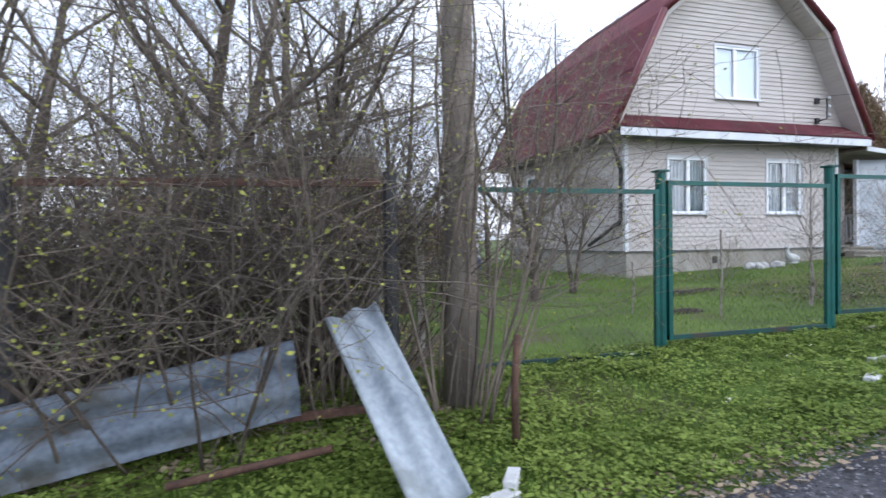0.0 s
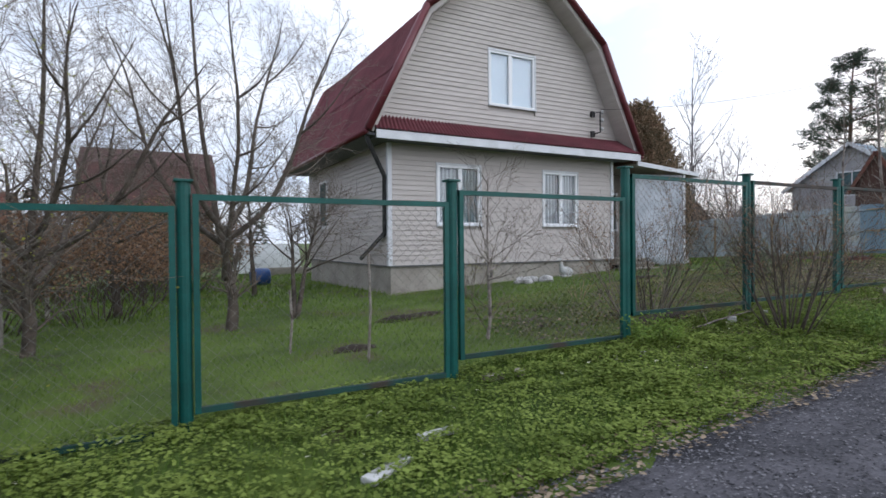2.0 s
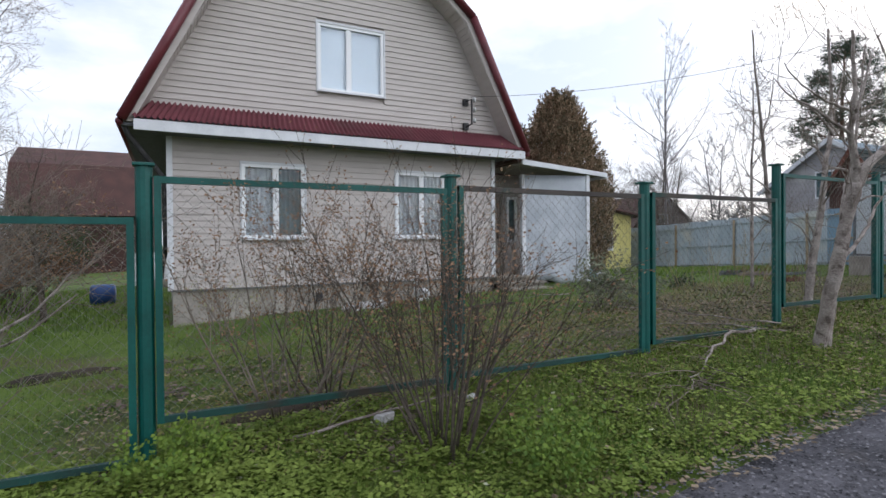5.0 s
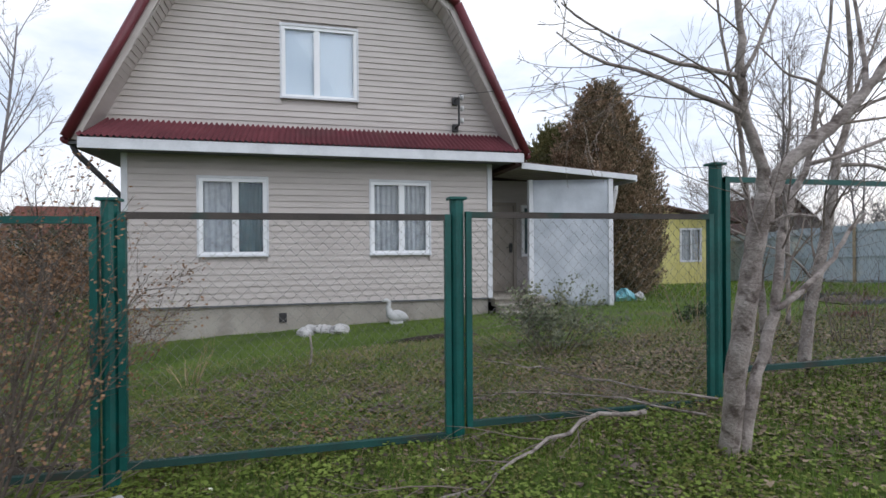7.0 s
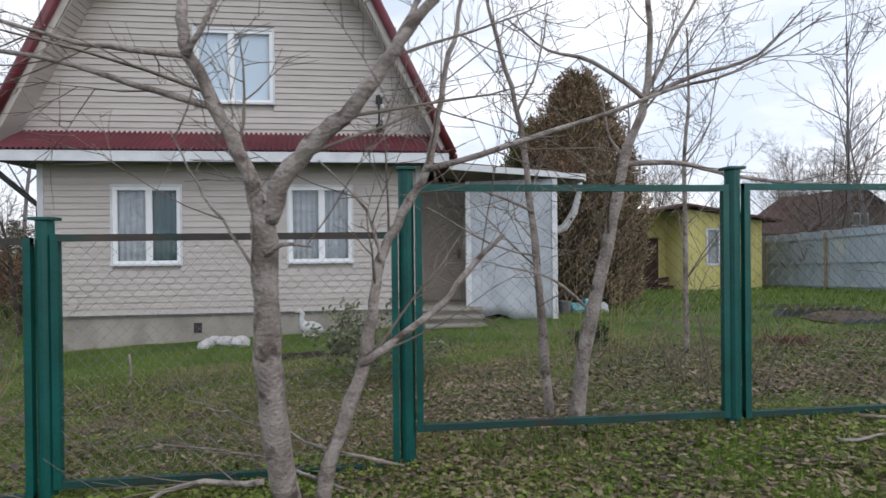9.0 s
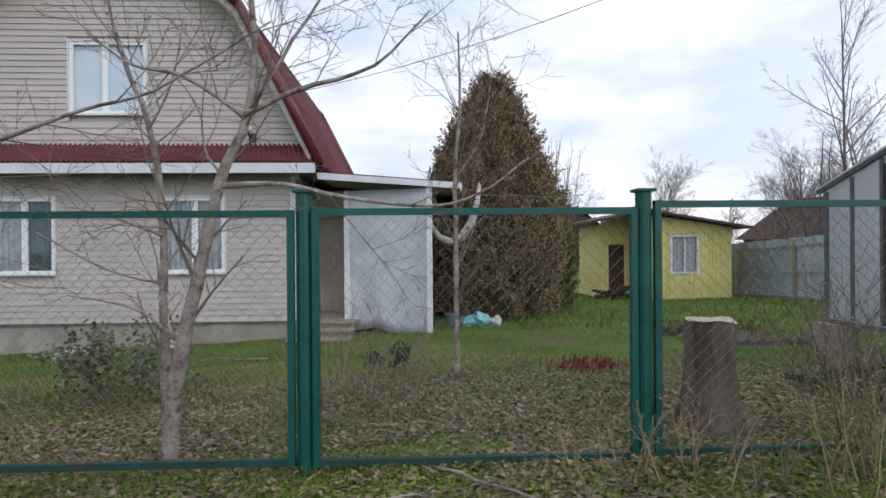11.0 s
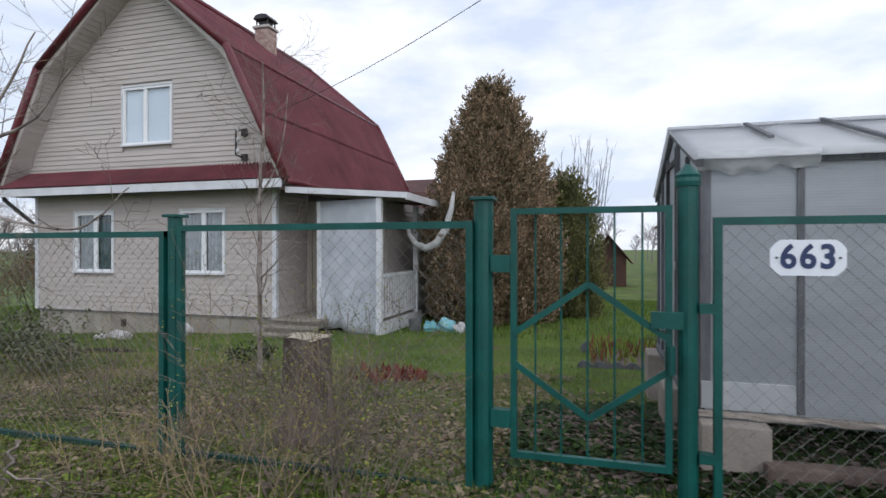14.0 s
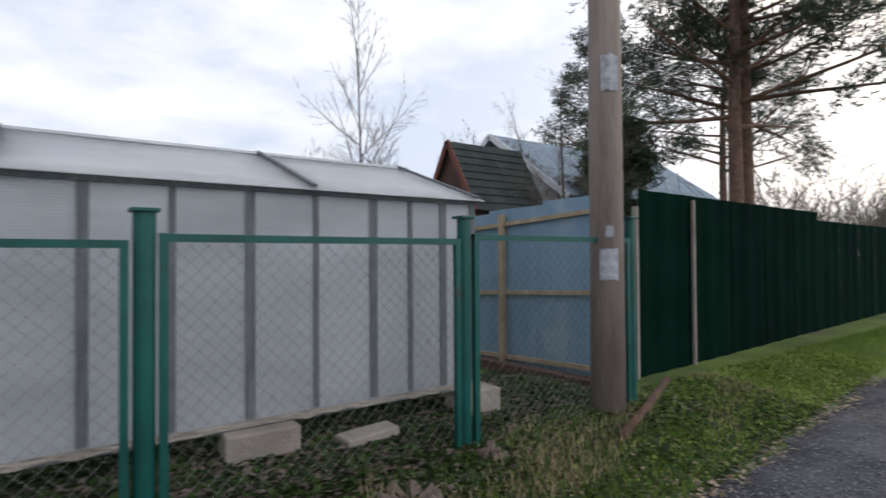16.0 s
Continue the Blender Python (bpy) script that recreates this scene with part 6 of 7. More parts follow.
# utility pole with torn notices
up_ = thing("utility_pole", (29.05, 4.72, 1.4), "weathered brown utility pole with torn notices", "utility pole")
part("pole", Shape().tube([(29.05, 4.72, 1.2), (29.05, 4.72, 4), (29.06, 4.72, 10.5)], [0.155, 0.147, 0.125], 16), M_POLE, up_, smooth=True)
for z0, z1, a0, a1 in ((4.28, 4.6, 205, 262), (2.62, 2.9, 195, 255), (3.0, 3.1, 215, 240)):
    s = Shape().grid(9, 5, lambda u_, v_: (29.052 + 0.157 * math.cos(radians(a0 + (a1 - a0) * u_)), 4.72 + 0.157 * math.sin(radians(a0 + (a1 - a0) * u_)), z0 + (z1 - z0) * v_ + 0.03 * noise.noise((u_ * 4, v_ * 3, z0)) * (1 if v_ in (0, 1) else 0)))
    part("notice", s, M_PAPER, up_, "torn bleached paper notice")

# side fence of the neighbour's garden
sf = thing("picket_fence", (1.2, 9, 0.4), "old whitish post fence with a top rail and wire", "fence")
for i in range(6):
    y = 5.4 + i * 1.62
    x = 1.12 + 0.05 * i
    z = gz(x, y)
    part("post", Shape().box(x - 0.035, x + 0.035, y - 0.035, y + 0.035, z - 0.1, z + 1.5), M_CONC, sf)
    if i < 5:
        part("rail", Shape().beam((x, y + 0.06, z + 1.46), (x + 0.05, y + 1.56, gz(x, y + 1.62) + 1.46), 0.03, 0.04), M_CONC, sf)
        part("chain_link", link_mesh(0, 1.5, z + 0.1, z + 1.42, 0, 0.12), M_WIRE, sf).matrix_local = Matrix.Translation((x, y + 0.05, 0)) @ Matrix.Rotation(radians(90), 4, "Z")
nf = thing("old_fence", (0.56, 3.95, 0.3), "dark rusty pipe fence hidden in the thicket", "fence")
for x in (0.56, -1.7, -3.9):
    part("post", Shape().tube([(x, 3.95, gz(x, 3.95) - 0.1), (x, 3.95, 2.08)], 0.052, 10), M_IRON, nf)
for xa, xb in ((0.5, -1.64), (-1.76, -3.84), (-3.96, -6.0)):
    part("rail", Shape().beam((xa, 3.95, 2.0 + 0.012 * xa), (xb, 3.95, 2.0 + 0.012 * xb), 0.04, 0.05), M_RUST, nf)
    part("rail", Shape().beam((xa, 3.95, 0.45 + 0.02 * xa), (xb, 3.95, 0.45 + 0.02 * xb), 0.04, 0.05), M_RUST, nf)
solo("stone_post", Shape().tube([(0.62, 4.9, 0.2), (0.62, 4.9, 1.55)], [0.11, 0.10], 7), M_CONC, "lichened grey concrete post in the bushes", "post")

# ---- far houses ----
def simple_house(name, x0, x1, y0, y1, zb, ze, zr, wallm, roofm, label, along="x", over=0.4, windows=()):
    h = thing(name, ((x0 + x1) / 2, (y0 + y1) / 2, zb), label, "house", "neighbouring houses")
    part("wall", Shape().box(x0, x1, y0, y1, zb - 0.5, ze), wallm, h)
    if along == "x":
        ym = (y0 + y1) / 2
        part("gable", Shape().prism([(y0, ze), (y1, ze), (ym, zr)], "x", x0 + 0.002, x1 - 0.002), wallm, h)
        sl = (zr - ze) / (ym - y0)
        for s_, ya in ((-1, y0), (1, y1)):
            part("roof", corrugated((x0 - over, ya + s_ * over, ze - sl * over + 0.05), (x1 + over, ya + s_ * over, ze - sl * over + 0.05), (x0 - over, ym, zr + 0.05), (x1 + over, ym, zr + 0.05), 0.35, 0.02, 2, 4), roofm, h)
        part("verge_board", Shape().beam((x0 - over, y0 - over, ze - sl * over), (x0 - over, ym, zr), 0.06, 0.2).beam((x0 - over, ym, zr - 0.001), (x0 - over, y1 + over, ze - sl * over), 0.06, 0.2), M_WHITE if wallm is M_GREYWALL else M_ORANGEWOOD, h)
    else:
        xm = (x0 + x1) / 2
        part("gable", Shape().prism([(x0, ze), (x1, ze), (xm, zr)], "y", y0 + 0.002, y1 - 0.002), wallm, h)
        sl = (zr - ze) / (xm - x0)
        for s_, xa in ((-1, x0), (1, x1)):
            part("roof", corrugated((xa + s_ * over, y0 - over, ze - sl * over + 0.05), (xa + s_ * over, y1 + over, ze - sl * over + 0.05), (xm, y0 - over, zr + 0.05), (xm, y1 + over, zr + 0.05), 0.35, 0.02, 2, 4), roofm, h)
    for face, a, b, c, d in windows:
        if face == "y":
            w = part("window", Shape().box(a, b, y0 - 0.04, y0 - 0.001, c, d), M_WHITE, h)
            part("pane", Shape().box(a + 0.08, (a + b) / 2 - 0.03, y0 - 0.05, y0 - 0.041, c + 0.08, d - 0.08), M_TEAL, w)
            part("pane", Shape().box((a + b) / 2 + 0.03, b - 0.08, y0 - 0.05, y0 - 0.041, c + 0.08, d - 0.08), M_TEAL, w)
        else:
            w = part("window", Shape().box(x0 - 0.04, x0 - 0.001, a, b, c, d), M_WHITE, h)
            part("pane", Shape().box(x0 - 0.05, x0 - 0.041, a + 0.08, (a + b) / 2 - 0.03, c + 0.08, d - 0.08), M_TEAL, w)
            part("pane", Shape().box(x0 - 0.05, x0 - 0.041, (a + b) / 2 + 0.03, b - 0.08, c + 0.08, d - 0.08), M_TEAL, w)
    return h


nh = simple_house("house", 37.7, 47, 12.9, 19.3, 1.0, 4.9, 7.1, M_GREYWALL, M_TINROOF, "grey boarded house with a bluish tin roof", "x", 0.4, (("x", 15.3, 16.9, 4.2, 5.6), ("y", 39.5, 40.6, 2.6, 3.8)))
k = 0
z = 1.2
while z < 6.9:
    hw = 3.2 if z < 4.9 else 3.2 * (7.1 - z) / 2.2
    if hw > 0.15:
        boxes("wall_board", Shape().box(37.665, 37.699, 16.1 - hw, 16.1 + hw, z, z + 0.2) if not 4.1 < z < 5.7 else Shape().box(37.665, 37.699, 16.1 - hw, 15.25, z, z + 0.2).box(37.665, 37.699, 16.95, 16.1 + max(hw, 0.9), z, z + 0.2), M_GREYWALL, nh)
    z += 0.22
part("annex", Shape().box(36.0, 37.6, 13.5, 18.5, 0.5, 3.4).prism([(13.3, 3.4), (18.7, 3.4), (18.7, 3.5), (13.3, 3.5)], "x", 35.8, 37.6), M_GREYWALL, nh)
hut = thing("house", (34.6, 13.2, 1.2), "steep dark green shingled hut roof with red-brown verge", "house", "neighbouring houses")
part("wall", Shape().box(33.55, 35.75, 12.3, 14.1, 0.6, 4.2), M_BROWN, hut)
part("gable", Shape().prism([(12.2, 4.2), (14.2, 4.2), (13.2, 5.85)], "x", 33.5, 35.8), M_BROWN, hut)
for i in range(9):
    f0, f1 = i / 9, (i + 1.12) / 9
    for s_ in (-1, 1):
        a = Vector((0, 13.2 + s_ * 1.15, 4.0)).lerp(Vector((0, 13.2, 5.92)), f0)
        b = Vector((0, 13.2 + s_ * 1.15, 4.0)).lerp(Vector((0, 13.2, 5.92)), min(1, f1))
        part("shingle_course", Shape().hexa([(33.4, a.y, a.z), (36.0, a.y, a.z), (36.0, b.y, b.z), (33.4, b.y, b.z), (33.4, a.y + s_ * 0.03, a.z + 0.03), (36.0, a.y + s_ * 0.03, a.z + 0.03), (36.0, b.y, b.z + 0.015), (33.4, b.y, b.z + 0.015)]), M_SLATEGREEN, hut)
part("verge_board", Shape().beam((33.38, 12.03, 3.98), (33.38, 13.2, 5.92), 0.05, 0.16).beam((33.38, 13.2, 5.919), (33.38, 14.37, 3.98), 0.05, 0.16), M_ORANGEWOOD, hut)

bh = thing("house", (3.2, 46, 0.3), "large dark brown boarded house far behind the orchard", "house", "neighbouring houses")
part("wall", Shape().box(-0.9, 7.2, 44, 51, -0.2, 4.4), M_BROWN, bh)
part("roof", Shape().prism([(43.4, 4.1), (44.9, 7.6), (47.5, 9.0), (50.1, 7.6), (51.6, 4.1)], "x", -1.3, 7.5), M_BROWNROOF, bh)
simple_house("house", 28, 36, 52, 58, 0.1, 3.4, 6.5, M_BROWN, M_BROWNROOF, "small dark house beyond the garden", "y")
simple_house("house", 38.5, 45, 30, 36, 0.3, 3.3, 5.6, M_BROWN, M_BROWNROOF, "weathered brown house behind the blue fence", "y", 0.4, (("y", 41.2, 42.3, 3.4, 4.2),))
simple_house("house", 21.0, 23.1, 36, 39, 0.1, 2.3, 3.6, M_BROWN, M_ORANGEWOOD, "little red-brown shed at the end of the garden", "y")
simple_house("house", -16, -8, 58, 66, 0.1, 3.6, 6.6, M_PLASTER, M_ORANGEWOOD, "distant pale house with a red roof", "x")

# white film tunnel, raised bed and barrel behind the house
tun = Shape().grid(10, 13, lambda u_, v_: (6.6 + 2.9 * u_, 27.4 - 0.8 * math.cos(v_ * math.pi), gz(8, 27) + 1.35 * math.sin(v_ * math.pi)))
solo("film_tunnel", tun, M_POLYROOF, "low white plastic-film growing tunnel", "tunnel", smooth=True)
bed0 = Shape().box(6.9, 9.4, 23.6, 23.68, gz(8, 24) - 0.1, gz(8, 24) + 0.28).box(6.9, 9.4, 25.0, 25.08, gz(8, 24) - 0.1, gz(8, 24) + 0.28).box(6.9, 6.98, 23.69, 24.99, gz(8, 24) - 0.1, gz(8, 24) + 0.28).box(9.32, 9.4, 23.69, 24.99, gz(8, 24) - 0.1, gz(8, 24) + 0.28).box(6.98, 9.32, 23.69, 24.99, gz(8, 24) - 0.1, gz(8, 24) + 0.2)
solo("raised_bed", bed0, M_WOODGREY, "raised garden bed edged with grey boards", "garden bed")
zb = gz(6.25, 18.6)
solo("barrel", Shape().tube([(5.95, 18.6, zb + 0.28), (6.0, 18.6, zb + 0.28), (6.25, 18.6, zb + 0.28), (6.5, 18.6, zb + 0.28), (6.55, 18.6, zb + 0.28)], [0.24, 0.28, 0.29, 0.28, 0.24], 16), M_BLUEP, "blue plastic barrel lying on the grass", "barrel", smooth=True)

# ---- yard clutter ----
def lump(c, r, seed, flat=0.6, amp=0.35):
    s = Shape()
    def at(u_, v_):
        th_, ph_ = u_ * math.tau, v_ * math.pi
        d = Vector((math.cos(th_) * math.sin(ph_), math.sin(th_) * math.sin(ph_), math.cos(ph_) * flat))
        k_ = r * (1 + amp * noise.noise(Vector((d.x * 1.6 + seed, d.y * 1.6, d.z * 1.6))))
        return Vector(c) + d * k_
    return s.grid(13, 9, at)


# plaster goose by the plinth
g0 = gz(12.7, 11.4)
goose = Shape()
goose.tube([(12.98, 11.4, g0 + 0.1), (12.9, 11.4, g0 + 0.13), (12.75, 11.4, g0 + 0.15), (12.62, 11.4, g0 + 0.2), (12.58, 11.4, g0 + 0.32), (12.60, 11.4, g0 + 0.43), (12.55, 11.4, g0 + 0.47), (12.47, 11.4, g0 + 0.45)], [0.02, 0.09, 0.135, 0.10, 0.05, 0.045, 0.045, 0.012], 10)
goose.box(12.62, 12.86, 11.3, 11.5, g0 - 0.03, g0 + 0.06)
solo("goose_figure", goose, M_PLASTER, "white plaster garden goose by the house plinth", "garden figure", smooth=True)
rnd = random.Random(12)
for i in range(7):
    x, y = 11.3 + rnd.uniform(-0.35, 0.4), 11.0 + rnd.uniform(-0.2, 0.25)
    r = rnd.uniform(0.09, 0.2)
    solo("stone", lump((x, y, gz(x, y) + r * 0.3), r, i * 3.1), M_ROCK, "pale rough stone heaped near the house", "stone", "stone heap", smooth=False)
for i, (x, y, r) in enumerate([(18.15, 12.3, 0.16), (18.45, 12.5, 0.2), (18.75, 12.4, 0.14)]):
    solo("plastic_bag", lump((x, y, gz(x, y) + r * 0.6), r, 20 + i, 0.8, 0.5), M_CYANP if i < 2 else M_PLASTER, "crumpled turquoise and white plastic bag by the porch", "bag", "porch bags")
solo("bucket", Shape().tube([(17.85, 12.2, gz(17.85, 12.2)), (17.85, 12.2, gz(17.85, 12.2) + 0.28)], [0.11, 0.14], 14), M_STUD, "grey bucket beside the porch", "bucket")

# tree stump
sz = gz(19.38, 5.3)
st = thing("tree_stump", (19.38, 5.3, sz), "tall dark sawn tree stump with pale top", "stump")
s = Shape()
s.grid(19, 8, lambda u_, v_: (19.38 + (0.17 + 0.09 * (1 - v_) ** 3) * (1 + 0.12 * math.sin(u_ * math.tau * 5 + v_ * 2)) * math.cos(u_ * math.tau), 5.3 + (0.17 + 0.09 * (1 - v_) ** 3) * (1 + 0.12 * math.sin(u_ * math.tau * 5 + v_ * 2)) * math.sin(u_ * math.tau), sz - 0.05 + 0.86 * v_))
part("bark", s, M_STUMP, st, smooth=True)
s = Shape()
s.v = [(19.38 + 0.172 * (1 + 0.1 * math.sin(k * 5 * math.tau / 20)) * math.cos(k * math.tau / 20), 5.3 + 0.172 * (1 + 0.1 * math.sin(k * 5 * math.tau / 20)) * math.sin(k * math.tau / 20), sz + 0.808 + 0.012 * math.sin(k)) for k in range(20)]
s.f = [tuple(range(20))]
part("cut_face", s, M_CUT, st, "pale sawn face")

def low_stump(x, y, r, h, seed):
    """Broken rotten stump: ribbed sides and a jagged sunken top."""
    z0 = gz(x, y) - 0.04
    def at(u_, v_):
        a_ = u_ * math.tau
        q_ = r * (1 + 0.35 * noise.noise((math.cos(a_) * 2.5 + seed, math.sin(a_) * 2.5, v_)) + 0.12 * math.sin(a_ * 7 + seed))
        top = h * (0.75 + 0.6 * noise.noise((math.cos(a_) * 3, math.sin(a_) * 3 + seed, 1)))
        if v_ < 0.6:
            f_ = v_ / 0.6
            return (x + q_ * (1.25 - 0.3 * f_) * math.cos(a_), y + q_ * (1.25 - 0.3 * f_) * math.sin(a_), z0 + top * f_)
        f_ = (v_ - 0.6) / 0.4
        return (x + q_ * 0.9 * (1 - f_) * math.cos(a_), y + q_ * 0.9 * (1 - f_) * math.sin(a_), z0 + top * (1 - 0.5 * f_) + 0.03 * noise.noise((a_ * 3, f_ * 4, seed)))
    solo("rotten_stump", Shape().grid(29, 11, at), M_STUMP, "low rotten brown stump in the verge weeds", "stump", "rotten stumps")


low_stump(26.72, 4.28, 0.17, 0.16, 1.0)
low_stump(26.42, 4.22, 0.10, 0.12, 5.0)
low_stump(27.5, 4.52, 0.08, 0.16, 9.0)

# flower bed beside the greenhouse
fz = gz(22.2, 9.6)
fbed = thing("flower_bed", (22.2, 9.6, fz), "small flower bed with dark scalloped edging and red shoots", "flower bed")
for i in range(9):
    for (x, y) in ((21.35 + i * 0.2, 9.0), (21.35 + i * 0.2, 10.5)):
        part("edging_tile", Shape().tube([(x, y - 0.015, fz + 0.02), (x, y + 0.015, fz + 0.02)], 0.11, 10), M_STUD, fbed)
part("soil", lump((22.15, 9.75, fz), 0.75, 4, 0.16, 0.2), M_STUMP, fbed)
s, s2 = Shape(), Shape()
rnd = random.Random(55)
for i in range(500):
    x, y = 22.15 + rnd.uniform(-0.75, 0.75), 9.75 + rnd.uniform(-0.7, 0.7)
    a = Vector((x, y, fz + 0.05))
    v = Vector((rnd.uniform(-0.1, 0.1), rnd.uniform(-0.1, 0.1), rnd.uniform(0.08, 0.3)))
    w = v.orthogonal().normalized() * 0.016
    (s2 if rnd.random() < 0.3 else s).quad(a - w, a + v * 0.6 - w, a + v, a + v * 0.6 + w)
tagged(part("leafage", s, M_LEAF, fbed), kind="stuff")
tagged(part("red_shoot", s2, M_REDLEAF, fbed), kind="stuff")
s = Shape()
for i in range(160):
    x, y = 19.2 + rnd.gauss(0, 0.22), 7.6 + rnd.gauss(0, 0.14)
    a = Vector((x, y, gz(x, y)))
    v = Vector((rnd.uniform(-0.07, 0.07), rnd.uniform(-0.07, 0.07), rnd.uniform(0.08, 0.2)))
    w = v.orthogonal().normalized() * 0.016
    s.quad(a - w, a + v * 0.6 - w, a + v, a + v * 0.6 + w)
solo("peony_shoots", s, M_REDLEAF, "clump of reddish peony shoots in the lawn", "plant", kind="stuff")

# ---- verge clutter ----
# leaning asbestos sheet and the lying one in the thicket
def wavy_sheet(p0, p1, q0, q1, waves, amp, thick=0.008):
    p0, p1, q0, q1 = map(Vector, (p0, p1, q0, q1))
    nrm = (p1 - p0).cross(q0 - p0).normalized()
    return Shape().grid(waves * 8 + 1, 8, lambda u_, v_: p0.lerp(p1, u_).lerp(q0.lerp(q1, u_), v_) + nrm * amp * math.sin(u_ * waves * math.tau + 0.6))


s1 = solo("corrugated_sheet", wavy_sheet((0.42, 2.72, 0.31), (0.72, 2.75, 0.36), (0.09, 3.72, 1.11), (0.41, 3.72, 1.21), 2, 0.025), M_SLATE, "pale grey asbestos roofing strip leaning in the bushes", "roofing sheet", smooth=True)
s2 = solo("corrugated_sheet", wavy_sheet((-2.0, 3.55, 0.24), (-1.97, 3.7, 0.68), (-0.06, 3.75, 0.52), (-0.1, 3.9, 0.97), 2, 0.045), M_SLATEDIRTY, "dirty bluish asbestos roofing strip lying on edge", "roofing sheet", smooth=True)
for o in (s1, s2):
    mm = o.modifiers.new("thick", "SOLIDIFY")
    mm.thickness = 0.008
solo("rusty_post", Shape().tube([(1.21, 3.32, 0.3), (1.205, 3.32, 0.7), (1.22, 3.31, 1.02)], [0.024, 0.024, 0.022], 8), M_RUST, "short rusty iron pipe stuck in the grass", "post", smooth=True)
solo("rusty_bar", Shape().tube([(-0.75, 3.3, 0.36), (0.1, 3.4, 0.42)], 0.022, 8), M_RUST, "rusty iron bar on the ground", "bar", smooth=True)


def slab(x, y, w, l, rot, label, m=M_PLASTER, h=0.04):
    z = gz(x, y) + 0.03
    c, s_ = math.cos(rot), math.sin(rot)
    cor = [(x + c * a - s_ * b, y + s_ * a + c * b) for a, b in ((-l, -w), (l, -w * 0.8), (l * 0.9, w), (-l, w * 0.9))]
    o = solo("rubble_piece", Shape().hexa([(px, py, z - 0.03) for px, py in cor] + [(px, py, z + h) for px, py in cor]), m, label, "rubble", "verge rubble")
    return bevel(o, 0.01)


slab(4.42, 3.47, 0.055, 0.2, 0.5, "white broken slab lying in the grass", h=0.012)
slab(4.9, 3.75, 0.03, 0.16, 0.1, "white broken slab lying in the grass", h=0.02)
slab(5.85, 4.5, 0.06, 0.10, 0.2, "grey rubble piece at the fence foot", M_BLOCK, 0.025)
slab(6.1, 4.45, 0.05, 0.06, 0.9, "grey rubble piece at the fence foot", M_BLOCK, 0.03)
slab(7.4, 4.2, 0.03, 0.04, 0.5, "small pale stone in the grass", M_ROCK, 0.03)
slab(9.25, 4.5, 0.05, 0.07, 0.5, "small white stone at the fence foot", M_ROCK, 0.06)
slab(0.85, 2.75, 0.05, 0.14, 0.3, "white broken slab lying in the grass", h=0.03)
slab(1.0, 2.9, 0.04, 0.1, 1.0, "white broken slab lying in the grass", h=0.05)
slab(10.0, 4.55, 0.03, 0.05, 0.5, "small white stone at the fence foot", M_ROCK, 0.025)

# cut branches and sticks
def stick(pts, r0, seed, label="fallen grey branch on the verge"):
    rnd_ = random.Random(seed)
    a, b = Shape(), Shape()
    base = [Vector((x, y, gz(x, y) + dz)) for x, y, dz in pts]
    pts = []
    for p, q in zip(base, base[1:]):
        for k in range(4):
            pts.append(p.lerp(q, k / 4) + Vector((rnd_.uniform(-1, 1), rnd_.uniform(-1, 1), rnd_.uniform(-0.3, 0.5))) * 0.035)
    pts.append(base[-1])
    n = len(pts)
    a.tube(pts, [r0 * (1 - 0.7 * i / (n - 1)) for i in range(n)], 6)
    for i in range(2, n, 2):
        for _ in range(2):
            d = (pts[i] - pts[i - 1]).normalized() + Vector((rnd_.uniform(-0.6, 0.6), rnd_.uniform(-0.6, 0.6), rnd_.uniform(0, 0.35)))
            grow(a, b, rnd_, pts[i - 1].lerp(pts[i], rnd_.random()), d.normalized(), rnd_.uniform(0.3, 0.8), r0 * 0.35, 2, 3, (0, 0, 3), 0.3, -0.02, (25, 50), None, 0.6, 0.003)
    t = thing("fallen_branch", pts[0], label, "branch", "fallen branches")
    part("stem", a, M_BARK, t, smooth=True)
    tagged(part("branchwork", b, M_TWIG, t, smooth=True), kind="stuff")


stick([(13.45, 4.45, 0.1), (13.0, 4.5, 0.14), (12.5, 4.3, 0.06), (11.9, 4.0, 0.03), (11.6, 3.8, 0.03)], 0.018, 1)
stick([(14.2, 4.6, 0.05), (13.6, 4.9, 0.15), (13.0, 5.3, 0.3), (12.6, 5.6, 0.35)], 0.011, 2)
stick([(13.9, 4.4, 0.05), (13.4, 4.75, 0.12), (12.7, 5.0, 0.2), (12.2, 5.4, 0.08)], 0.010, 3)
stick([(16.9, 4.35, 0.03), (17.4, 4.25, 0.06), (18.0, 4.1, 0.03)], 0.012, 4)
stick([(17.3, 4.6, 0.04), (17.8, 4.2, 0.08), (18.5, 4.1, 0.03)], 0.012, 5)
stick([(8.6, 4.55, 0.03), (9.3, 4.5, 0.1), (9.9, 4.65, 0.05)], 0.012, 6)
stick([(15.0, 9.3, 0.03), (14.4, 9.2, 0.1), (13.9, 9.4, 0.05)], 0.012, 7)
for i, (x, y, h) in enumerate([(5.2, 5.9, 1.15), (4.6, 6.9, 0.75), (11.1, 8.0, 0.4)]):
    z = gz(x, y)
    solo("garden_stake", Shape().tube([(x, y, z - 0.05), (x + 0.03, y, z + h * 0.5), (x + 0.01, y, z + h)], 0.014, 6), M_BARK, "thin pale wooden stake on the lawn", "stake", "garden stakes")

